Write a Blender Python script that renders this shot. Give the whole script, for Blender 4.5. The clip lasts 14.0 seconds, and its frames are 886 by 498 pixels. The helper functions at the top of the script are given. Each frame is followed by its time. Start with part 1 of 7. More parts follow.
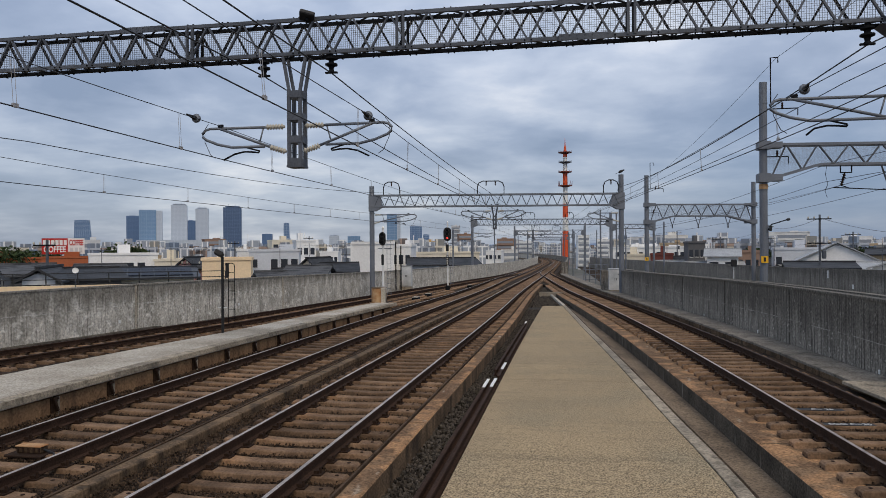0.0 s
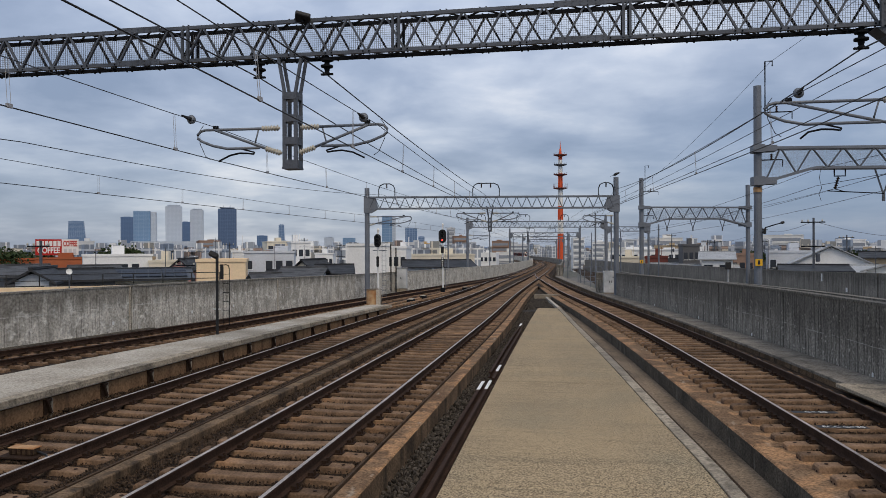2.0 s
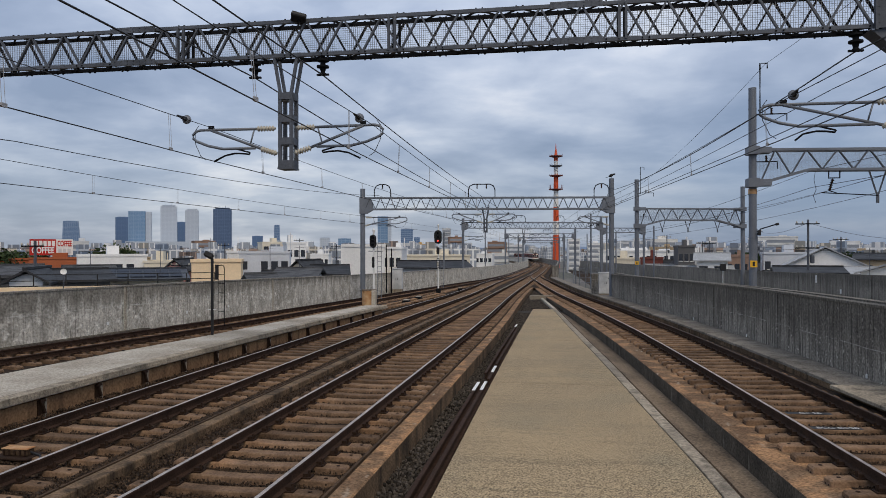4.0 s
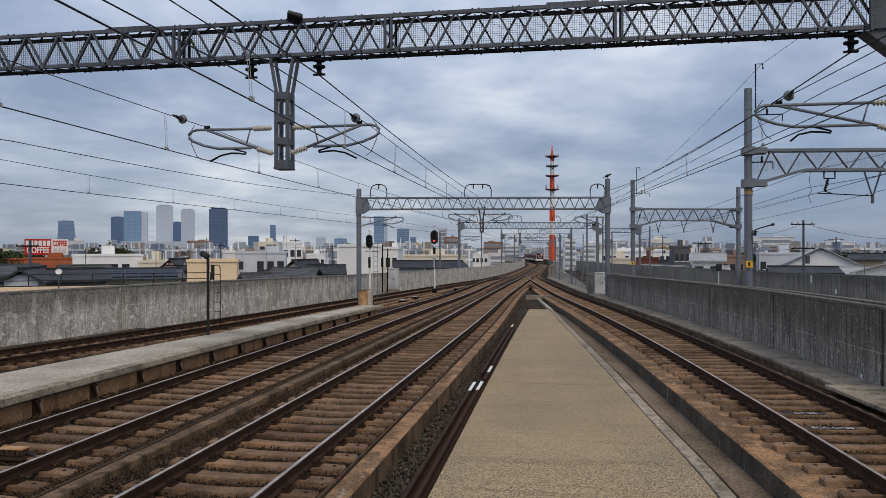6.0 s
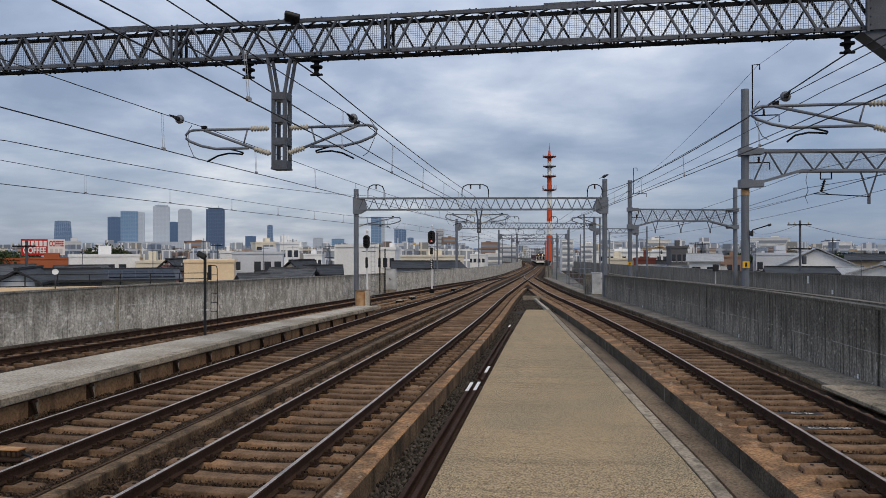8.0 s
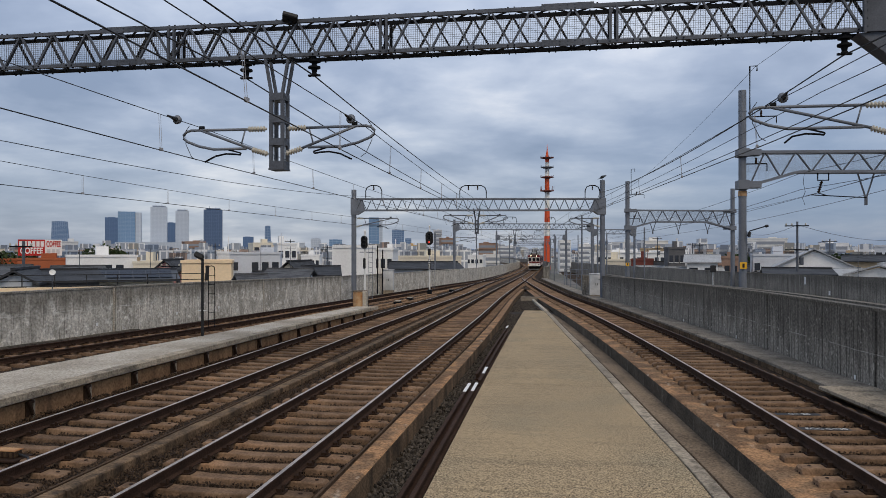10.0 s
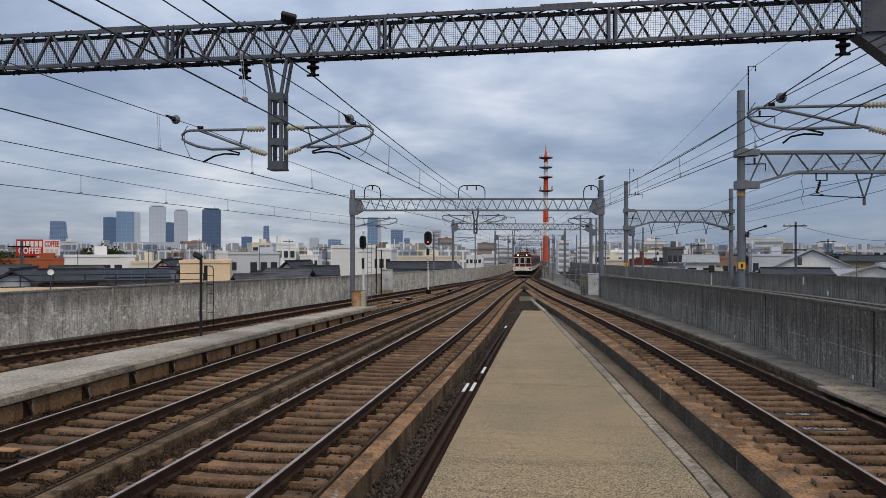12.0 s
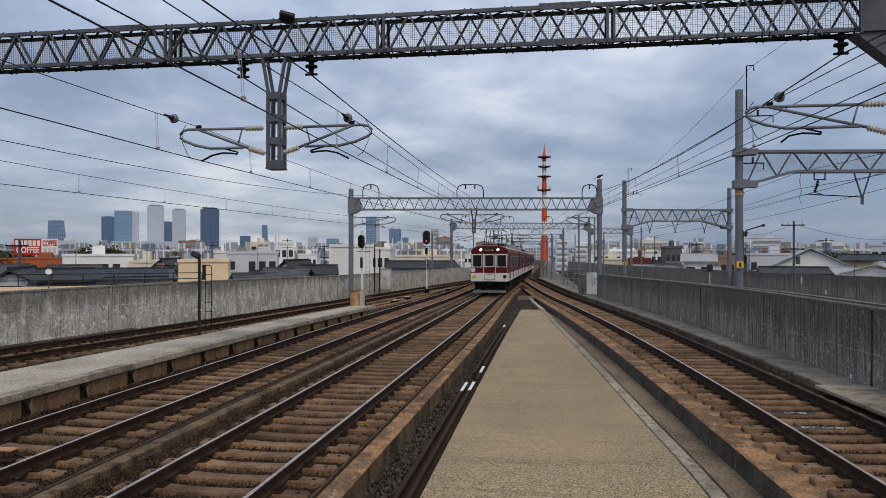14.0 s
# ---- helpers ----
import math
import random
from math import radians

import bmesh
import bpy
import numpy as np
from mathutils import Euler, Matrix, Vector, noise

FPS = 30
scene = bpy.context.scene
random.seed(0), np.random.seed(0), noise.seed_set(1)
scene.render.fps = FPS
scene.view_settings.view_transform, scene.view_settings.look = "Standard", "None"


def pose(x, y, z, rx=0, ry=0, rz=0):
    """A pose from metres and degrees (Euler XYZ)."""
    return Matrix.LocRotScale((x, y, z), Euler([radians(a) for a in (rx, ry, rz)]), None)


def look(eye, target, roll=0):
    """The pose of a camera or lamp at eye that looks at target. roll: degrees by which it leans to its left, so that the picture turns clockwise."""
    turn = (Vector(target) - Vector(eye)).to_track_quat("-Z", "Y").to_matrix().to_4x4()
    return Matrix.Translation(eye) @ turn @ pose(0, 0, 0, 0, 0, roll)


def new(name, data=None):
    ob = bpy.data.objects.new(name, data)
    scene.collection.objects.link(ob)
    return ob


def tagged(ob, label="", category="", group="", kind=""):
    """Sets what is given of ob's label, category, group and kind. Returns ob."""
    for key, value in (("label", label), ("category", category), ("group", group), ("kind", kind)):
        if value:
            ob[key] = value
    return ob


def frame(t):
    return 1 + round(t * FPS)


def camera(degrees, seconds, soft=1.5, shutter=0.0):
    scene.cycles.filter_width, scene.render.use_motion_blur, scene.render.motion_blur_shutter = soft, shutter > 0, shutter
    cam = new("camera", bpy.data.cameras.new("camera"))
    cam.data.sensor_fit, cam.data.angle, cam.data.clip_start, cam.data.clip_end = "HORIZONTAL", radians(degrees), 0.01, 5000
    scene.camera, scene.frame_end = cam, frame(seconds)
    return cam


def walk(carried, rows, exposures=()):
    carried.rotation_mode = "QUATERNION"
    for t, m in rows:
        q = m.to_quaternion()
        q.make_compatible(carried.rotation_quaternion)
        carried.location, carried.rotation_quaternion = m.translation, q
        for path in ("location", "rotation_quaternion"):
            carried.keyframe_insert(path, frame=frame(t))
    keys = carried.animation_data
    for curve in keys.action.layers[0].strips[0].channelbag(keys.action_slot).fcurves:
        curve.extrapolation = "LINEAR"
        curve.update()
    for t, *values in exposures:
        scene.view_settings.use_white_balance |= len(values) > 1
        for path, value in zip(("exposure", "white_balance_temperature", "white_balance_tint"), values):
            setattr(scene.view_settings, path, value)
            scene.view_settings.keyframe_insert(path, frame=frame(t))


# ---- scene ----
cam = camera(62.19, 14.0, soft=0.45)
EYE = Vector((0.0, 0.0, 2.75))


def aim(t, az, el, roll):
    """A row of the walk: azimuth right of +Y, elevation and roll in degrees."""
    a, e = radians(az), radians(el)
    way = Vector((math.sin(a) * math.cos(e), math.cos(a) * math.cos(e), math.sin(e)))
    return (t, look(EYE, EYE + way * 10, roll))


walk(cam, [
    aim(0.0, -10.68, -0.12, -0.39), aim(0.5, -10.56, -0.06, -0.34), aim(1.0, -10.48, -0.01, -0.31),
    aim(1.5, -10.39, 0.015, -0.27), aim(2.0, -10.30, 0.04, -0.23), aim(2.5, -10.21, 0.06, -0.19),
    aim(3.0, -10.12, 0.085, -0.15), aim(5.5, -9.73, 0.105, -0.08), aim(6.0, -9.66, 0.107, -0.07),
    aim(7.0, -9.57, 0.125, -0.05), aim(8.0, -9.45, 0.135, -0.05), aim(10.5, -9.245, 0.20, 0.01),
    aim(11.0, -9.22, 0.20, 0.02), aim(12.0, -9.17, 0.195, 0.01), aim(13.0, -9.11, 0.155, -0.02),
    aim(13.5, -9.06, 0.14, 0.0), aim(14.0, -9.05, 0.132, 0.0),
])

# ---- world and light ----
SUN_EL, SUN_AZ = 48.0, 150.0
world = bpy.data.worlds.new("overcast_sky")
scene.world = world
world.use_nodes = True
wn, wl = world.node_tree.nodes, world.node_tree.links
wn.clear()


def wnode(kind, **values):
    n = wn.new(kind)
    for k, v in values.items():
        n.inputs[k].default_value = v
    return n


w_sky = wn.new("ShaderNodeTexSky")
w_sky.sky_type, w_sky.sun_disc = "NISHITA", False
w_sky.sun_elevation, w_sky.sun_rotation = radians(SUN_EL), radians(SUN_AZ)
w_co = wn.new("ShaderNodeTexCoord")
w_sep = wn.new("ShaderNodeSeparateXYZ")
wl.new(w_co.outputs["Generated"], w_sep.inputs[0])
# cloud deck seen in perspective: direction divided by its height
w_h = wn.new("ShaderNodeMath"); w_h.operation = "MAXIMUM"; w_h.inputs[1].default_value = 0.0
wl.new(w_sep.outputs["Z"], w_h.inputs[0])
w_add = wn.new("ShaderNodeMath"); w_add.operation = "ADD"; w_add.inputs[1].default_value = 0.17
wl.new(w_h.outputs[0], w_add.inputs[0])
w_dx = wn.new("ShaderNodeMath"); w_dx.operation = "DIVIDE"
w_dy = wn.new("ShaderNodeMath"); w_dy.operation = "DIVIDE"
wl.new(w_sep.outputs["X"], w_dx.inputs[0]); wl.new(w_add.outputs[0], w_dx.inputs[1])
wl.new(w_sep.outputs["Y"], w_dy.inputs[0]); wl.new(w_add.outputs[0], w_dy.inputs[1])
w_vec = wn.new("ShaderNodeCombineXYZ")
wl.new(w_dx.outputs[0], w_vec.inputs[0]); wl.new(w_dy.outputs[0], w_vec.inputs[1])
w_big = wnode("ShaderNodeTexNoise", Scale=0.70, Detail=5.0, Roughness=0.50, Distortion=0.25)
w_fine = wnode("ShaderNodeTexNoise", Scale=2.6, Detail=6.0, Roughness=0.55, Distortion=0.2)
for n in (w_big, w_fine):
    wl.new(w_vec.outputs[0], n.inputs["Vector"])
w_mix = wn.new("ShaderNodeMath"); w_mix.operation = "MULTIPLY_ADD"; w_mix.inputs[1].default_value = 0.42
wl.new(w_fine.outputs["Fac"], w_mix.inputs[0]); wl.new(w_big.outputs["Fac"], w_mix.inputs[2])
w_ramp = wn.new("ShaderNodeValToRGB")
cr = w_ramp.color_ramp
cr.elements[0].position, cr.elements[0].color = 0.53, (0.225, 0.282, 0.40, 1)
cr.elements[1].position, cr.elements[1].color = 0.92, (0.80, 0.81, 0.85, 1)
for pos, col in ((0.66, (0.33, 0.39, 0.515, 1)), (0.77, (0.48, 0.535, 0.645, 1))):
    e = cr.elements.new(pos)
    e.color = col
wl.new(w_mix.outputs[0], w_ramp.inputs[0])
# paler band low over the horizon
w_low = wn.new("ShaderNodeMapRange")
w_low.inputs["From Min"].default_value, w_low.inputs["From Max"].default_value = 0.0, 0.16
w_low.inputs["To Min"].default_value, w_low.inputs["To Max"].default_value = 0.22, 0.0
wl.new(w_h.outputs[0], w_low.inputs["Value"])
w_haze = wn.new("ShaderNodeMixRGB")
w_haze.inputs[2].default_value = (0.40, 0.455, 0.57, 1)
wl.new(w_low.outputs[0], w_haze.inputs[0]); wl.new(w_ramp.outputs[0], w_haze.inputs[1])
w_bg1 = wnode("ShaderNodeBackground", Strength=0.91)
# an overcast sky is brighter overhead than at the horizon
w_up = wn.new("ShaderNodeMapRange")
w_up.inputs["From Max"].default_value = 0.36
w_up.inputs["To Min"].default_value, w_up.inputs["To Max"].default_value = 0.76, 1.24
wl.new(w_h.outputs[0], w_up.inputs["Value"])
wl.new(w_up.outputs[0], w_bg1.inputs["Strength"])
w_bg2 = wnode("ShaderNodeBackground", Strength=0.015)
# a heavier cloud bank low in the east
w_east = wn.new("ShaderNodeMapRange")
w_east.interpolation_type = "SMOOTHSTEP"
w_east.inputs["From Min"].default_value, w_east.inputs["From Max"].default_value = -0.25, 0.45
w_east.inputs["To Max"].default_value = 0.75
wl.new(w_sep.outputs["X"], w_east.inputs["Value"])
w_bank = wn.new("ShaderNodeMapRange")
w_bank.interpolation_type = "SMOOTHSTEP"
w_bank.inputs["From Min"].default_value, w_bank.inputs["From Max"].default_value = 0.05, 0.25
w_bank.inputs["To Min"].default_value, w_bank.inputs["To Max"].default_value = 1.0, 0.0
wl.new(w_h.outputs[0], w_bank.inputs["Value"])
w_bf = wn.new("ShaderNodeMath"); w_bf.operation = "MULTIPLY"
wl.new(w_east.outputs[0], w_bf.inputs[0]); wl.new(w_bank.outputs[0], w_bf.inputs[1])
w_dim = wn.new("ShaderNodeMixRGB")
w_dim.inputs[2].default_value = (0.175, 0.262, 0.43, 1)
wl.new(w_bf.outputs[0], w_dim.inputs[0]); wl.new(w_haze.outputs[0], w_dim.inputs[1])
wl.new(w_dim.outputs[0], w_bg1.inputs[0]); wl.new(w_sky.outputs[0], w_bg2.inputs[0])
w_sum = wn.new("ShaderNodeAddShader")
wl.new(w_bg1.outputs[0], w_sum.inputs[0]); wl.new(w_bg2.outputs[0], w_sum.inputs[1])
w_out = wn.new("ShaderNodeOutputWorld")
wl.new(w_sum.outputs[0], w_out.inputs[0])

sun = new("sun", bpy.data.lights.new("sun", "SUN"))
sun.data.energy, sun.data.angle, sun.data.color = 1.35, radians(30), (1.0, 0.81, 0.56)
sun.matrix_world = look((0, 0, 60), Vector((0, 0, 60)) - Vector((math.sin(radians(SUN_AZ)) * math.cos(radians(SUN_EL)),
                        math.cos(radians(SUN_AZ)) * math.cos(radians(SUN_EL)), math.sin(radians(SUN_EL)))))
scene.view_settings.exposure = 0.0


# ---- materials ----
def material(name, base, rough=0.8, metal=0.0, dark=None, scale=3.0, amount=0.5, grain=60.0, bump=0.15, streak=None,
             spots=None, spec=0.12, per_object=0.0, contrast=0.4, runoff=None, lines=()):
    """A surface with large stains towards `dark`, fine grain, optional upright streaks and optional spots of another colour.
    runoff: (colour, top, length, amount) of dirt washed down from the coping in ragged tongues; lines: (height, width, colour) of
    broken lime lines along pour joints."""
    m = bpy.data.materials.new(name)
    m.use_nodes = True
    nt = m.node_tree
    n, l = nt.nodes, nt.links
    b = n["Principled BSDF"]
    b.inputs["Roughness"].default_value, b.inputs["Metallic"].default_value = rough, metal
    b.inputs["Specular IOR Level"].default_value = spec
    co = n.new("ShaderNodeTexCoord")
    ge = n.new("ShaderNodeNewGeometry")

    def tex(sc, detail=5.0, stretch=None):
        t = n.new("ShaderNodeTexNoise")
        t.inputs["Scale"].default_value, t.inputs["Detail"].default_value = sc, detail
        if stretch:
            mp = n.new("ShaderNodeMapping")
            mp.inputs["Scale"].default_value = stretch
            l.new(ge.outputs["Position"], mp.inputs[0])
            l.new(mp.outputs[0], t.inputs["Vector"])
        else:
            l.new(ge.outputs["Position"], t.inputs["Vector"])
        return t.outputs["Fac"]

    def ramp(v, lo, hi, top=1.0):
        r = n.new("ShaderNodeMapRange")
        r.inputs["From Min"].default_value, r.inputs["From Max"].default_value = lo, hi
        r.inputs["To Max"].default_value = top
        l.new(v, r.inputs["Value"])
        return r.outputs[0]

    def mix(f, a, c2):
        x = n.new("ShaderNodeMixRGB")
        l.new(f, x.inputs[0])
        for i, v in ((1, a), (2, c2)):
            if isinstance(v, tuple):
                x.inputs[i].default_value = (*v, 1)
            else:
                l.new(v, x.inputs[i])
        return x.outputs[0]

    dark = dark or tuple(v * 0.55 for v in base)
    col = mix(ramp(tex(scale, 6), 0.35, 0.7, amount), base, dark)
    if streak:
        col = mix(ramp(tex(1.0, 4, streak[0]), streak[2], streak[3], streak[4]), col, streak[1])
    if spots:
        col = mix(ramp(tex(spots[0], 4), spots[2], spots[3]), col, spots[1])
    if runoff or lines:
        sep = n.new("ShaderNodeSeparateXYZ")
        l.new(ge.outputs["Position"], sep.inputs[0])
    if runoff:
        tongue = n.new("ShaderNodeMath"); tongue.operation = "MULTIPLY_ADD"
        tongue.inputs[1].default_value = runoff[2] * 2.6
        l.new(tex(1.0, 5, (3.2, 3.2, 0.10)), tongue.inputs[0]); l.new(sep.outputs["Z"], tongue.inputs[2])
        low = runoff[1] + runoff[2] * 0.3
        col = mix(ramp(tongue.outputs[0], low - 0.12, low + runoff[2] * 0.75, runoff[3]), col, runoff[0])
    for height, width, tint in lines:
        off = n.new("ShaderNodeMath"); off.operation = "MULTIPLY_ADD"
        off.inputs[1].default_value, off.inputs[2].default_value = 0.10, -0.05 - height
        l.new(tex(0.9, 3), off.inputs[0])
        dz = n.new("ShaderNodeMath"); dz.operation = "ADD"
        l.new(off.outputs[0], dz.inputs[0]); l.new(sep.outputs["Z"], dz.inputs[1])
        ab = n.new("ShaderNodeMath"); ab.operation = "ABSOLUTE"
        l.new(dz.outputs[0], ab.inputs[0])
        band = ramp(ab.outputs[0], width, width * 0.3)
        brk = n.new("ShaderNodeMath"); brk.operation = "MULTIPLY"
        l.new(band, brk.inputs[0]); l.new(ramp(tex(2.2, 5), 0.42, 0.62, 0.75), brk.inputs[1])
        col = mix(brk.outputs[0], col, tint)
    g = tex(grain, 8)
    hsv = n.new("ShaderNodeHueSaturation")
    l.new(col, hsv.inputs["Color"])
    val = n.new("ShaderNodeMapRange")
    val.inputs["From Min"].default_value, val.inputs["From Max"].default_value = 0.28, 0.72
    val.inputs["To Min"].default_value, val.inputs["To Max"].default_value = 1 - contrast, 1 + contrast
    l.new(g, val.inputs["Value"])
    v = val.outputs[0]
    if per_object:
        oi = n.new("ShaderNodeObjectInfo")
        mr = n.new("ShaderNodeMapRange")
        mr.inputs["To Min"].default_value, mr.inputs["To Max"].default_value = 1 - per_object, 1 + per_object
        l.new(oi.outputs["Random"], mr.inputs["Value"])
        mu = n.new("ShaderNodeMath"); mu.operation = "MULTIPLY"
        l.new(v, mu.inputs[0]); l.new(mr.outputs[0], mu.inputs[1])
        v = mu.outputs[0]
    l.new(v, hsv.inputs["Value"])
    l.new(hsv.outputs[0], b.inputs["Base Color"])
    if bump:
        bp = n.new("ShaderNodeBump")
        bp.inputs["Strength"].default_value, bp.inputs["Distance"].default_value = bump, 0.02
        l.new(g, bp.inputs["Height"])
        l.new(bp.outputs[0], b.inputs["Normal"])
    return m


def plain(name, base, rough=0.5, metal=0.0, glow=0.0, spec=0.4):
    m = bpy.data.materials.new(name)
    m.use_nodes = True
    b = m.node_tree.nodes["Principled BSDF"]
    b.inputs["Base Color"].default_value = (*base, 1)
    b.inputs["Roughness"].default_value, b.inputs["Metallic"].default_value = rough, metal
    b.inputs["Specular IOR Level"].default_value = spec
    if glow:
        b.inputs["Emission Color"].default_value = (*base, 1)
        b.inputs["Emission Strength"].default_value = glow
    return m


M_WALL = material("weathered_concrete", (0.62, 0.58, 0.51), 0.9, dark=(0.31, 0.285, 0.24), scale=1.1, amount=0.9, grain=12, bump=1.0,
                  streak=((15.0, 15.0, 0.9), (0.19, 0.174, 0.145), 0.5, 0.66, 0.7), spots=(3.4, (0.68, 0.65, 0.59), 0.54, 0.66), contrast=0.42,
                  runoff=((0.15, 0.138, 0.115), 1.2, 0.6, 0.75), lines=((0.66, 0.02, (0.66, 0.64, 0.59)),))
M_WALL_R = material("streaked_dark_concrete", (0.30, 0.276, 0.238), 0.9, dark=(0.19, 0.174, 0.15), scale=0.8, amount=0.8, grain=18, bump=0.6,
                    streak=((17.0, 17.0, 0.7), (0.055, 0.05, 0.043), 0.44, 0.64, 0.85), spots=(8.0, (0.42, 0.39, 0.34), 0.61, 0.70), contrast=0.45,
                    runoff=((0.07, 0.064, 0.055), 1.15, 0.65, 0.6), lines=((0.62, 0.014, (0.44, 0.42, 0.38)),))
M_WALL_DIM = material("sooty_concrete", (0.29, 0.268, 0.232), 0.9, dark=(0.18, 0.166, 0.144), scale=0.7, amount=0.8, grain=14, bump=0.4,
                      streak=((9.0, 9.0, 0.4), (0.085, 0.078, 0.068), 0.45, 0.68, 0.75), contrast=0.4,
                      runoff=((0.08, 0.073, 0.063), 1.25, 0.5, 0.55))
M_SOOT = material("sooty_cover_slab", (0.25, 0.222, 0.185), 0.92, dark=(0.12, 0.107, 0.09), scale=1.3, amount=0.8, grain=26, bump=0.4,
                  streak=((3.0, 3.0, 1.0), (0.06, 0.054, 0.046), 0.5, 0.7, 0.6), contrast=0.45, per_object=0.12)
M_DECK = material("deck_concrete", (0.215, 0.162, 0.112), 0.92, dark=(0.095, 0.072, 0.052), scale=0.8, amount=0.9, grain=24, bump=0.4, contrast=0.5)
M_SIDE = material("kerb_walk_concrete", (0.37, 0.315, 0.24), 0.9, dark=(0.15, 0.13, 0.105), scale=1.0, amount=0.8, grain=24, bump=0.4,
                  streak=((4.0, 4.0, 1.0), (0.08, 0.07, 0.055), 0.5, 0.7, 0.7), contrast=0.45)
M_WALK = material("sandy_screed", (0.365, 0.278, 0.168), 0.95, dark=(0.28, 0.22, 0.14), scale=0.45, amount=0.7, grain=42, bump=0.9,
                  streak=((0.3, 5.0, 1.0), (0.21, 0.168, 0.108), 0.5, 0.7, 0.55), spots=(0.5, (0.27, 0.222, 0.145), 0.5, 0.75), contrast=0.9, spec=0.2)
M_SLAB = material("grey_platform_concrete", (0.46, 0.42, 0.355), 0.9, dark=(0.25, 0.215, 0.165), scale=0.7, amount=0.9, grain=26, bump=0.3, contrast=0.4)
M_PANEL = material("rust_stained_panel", (0.25, 0.15, 0.08), 0.9, dark=(0.14, 0.08, 0.045), scale=1.6, amount=0.9, grain=20,
                   streak=((5.0, 5.0, 0.6), (0.10, 0.06, 0.035), 0.5, 0.68, 0.8))
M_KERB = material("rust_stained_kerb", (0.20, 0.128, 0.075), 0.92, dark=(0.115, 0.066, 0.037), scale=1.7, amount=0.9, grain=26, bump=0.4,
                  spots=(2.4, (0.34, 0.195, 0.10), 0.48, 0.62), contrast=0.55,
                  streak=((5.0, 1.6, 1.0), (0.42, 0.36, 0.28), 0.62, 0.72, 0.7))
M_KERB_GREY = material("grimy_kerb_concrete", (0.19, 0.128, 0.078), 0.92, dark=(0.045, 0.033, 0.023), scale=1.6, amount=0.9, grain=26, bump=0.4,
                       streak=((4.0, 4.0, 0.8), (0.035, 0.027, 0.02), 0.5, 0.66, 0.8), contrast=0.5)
M_BALLAST = material("brown_ballast", (0.036, 0.025, 0.017), 0.95, dark=(0.014, 0.010, 0.008), scale=11.0, amount=0.95, grain=20, bump=1.0,
                     spots=(0.5, (0.065, 0.042, 0.027), 0.45, 0.7), contrast=0.7)
M_STONE = material("grey_ballast_stone", (0.06, 0.053, 0.047), 0.9, dark=(0.022, 0.019, 0.017), scale=14.0, amount=0.9, grain=30, bump=0.6, contrast=0.6)
M_SLEEPER = material("dusty_sleeper", (0.215, 0.138, 0.086), 0.92, dark=(0.075, 0.048, 0.031), scale=3.2, amount=0.85, grain=30, bump=0.4,
                     spots=(1.1, (0.26, 0.155, 0.088), 0.56, 0.70), per_object=0.34, contrast=0.32)
M_KERB_BLACK = material("dark_kerb_concrete", (0.105, 0.09, 0.07), 0.92, dark=(0.04, 0.034, 0.028), scale=1.8, amount=0.9, grain=26, bump=0.4,
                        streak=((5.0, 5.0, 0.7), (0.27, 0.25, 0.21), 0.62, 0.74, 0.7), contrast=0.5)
M_BOARD = material("rusty_brown_board", (0.085, 0.055, 0.034), 0.92, dark=(0.04, 0.027, 0.018), scale=2.4, amount=0.9, grain=30, bump=0.3, contrast=0.4)
M_PLATE = material("rusty_plate", (0.032, 0.019, 0.013), 0.85, scale=6, grain=60)
M_RAIL = material("rusty_rail_side", (0.048, 0.027, 0.018), 0.85, dark=(0.022, 0.013, 0.009), scale=4, amount=0.7, grain=40)
M_RAILTOP = material("polished_rail_top", (0.56, 0.47, 0.40), 0.40, 0.75, dark=(0.17, 0.145, 0.12), scale=2.0, amount=0.6, grain=50, bump=0.02)
M_RAILDULL = material("dull_rail_top", (0.075, 0.055, 0.045), 0.7, 0.3, scale=3, grain=60)
M_STEEL = material("blue_grey_steel", (0.115, 0.125, 0.145), 0.55, 0.25, dark=(0.05, 0.055, 0.064), scale=1.6, amount=0.7, grain=30, bump=0.06, contrast=0.15)
M_STEEL_PALE = material("pale_galvanised_steel", (0.18, 0.197, 0.225), 0.55, 0.3, dark=(0.13, 0.142, 0.165), scale=1.2, amount=0.7, grain=30, bump=0.06, contrast=0.15)
# colour of dark fittings; on rear girder members it stands for shade
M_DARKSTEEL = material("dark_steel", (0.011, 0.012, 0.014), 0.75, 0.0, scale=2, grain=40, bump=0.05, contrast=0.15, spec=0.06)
M_MESH = material("galvanised_mesh", (0.22, 0.225, 0.235), 0.6, 0.3, scale=2, grain=40, bump=0, contrast=0.15)
M_WIRE = plain("dark_wire", (0.018, 0.019, 0.022), 0.6)
M_WIRE_PALE = plain("galvanised_wire", (0.30, 0.30, 0.31), 0.5)
M_PORCELAIN = material("cream_porcelain", (0.46, 0.44, 0.38), 0.35, dark=(0.30, 0.27, 0.22), scale=8, grain=40, bump=0, contrast=0.15)
M_BLACK = plain("matt_black", (0.012, 0.012, 0.013), 0.6)
M_WHITE = plain("white_paint", (0.72, 0.72, 0.70), 0.6)
M_YELLOW = plain("yellow_sign_paint", (0.75, 0.42, 0.02), 0.5)
M_ORANGE = material("rust_orange_box", (0.50, 0.34, 0.19), 0.8, dark=(0.30, 0.11, 0.03), scale=3.5, amount=0.8, grain=40, contrast=0.15)
M_GLASS = plain("dark_glass", (0.008, 0.009, 0.011), 0.15, spec=0.25)
M_REDLAMP = plain("red_signal_lamp", (1.0, 0.08, 0.06), 0.4, glow=1.6)
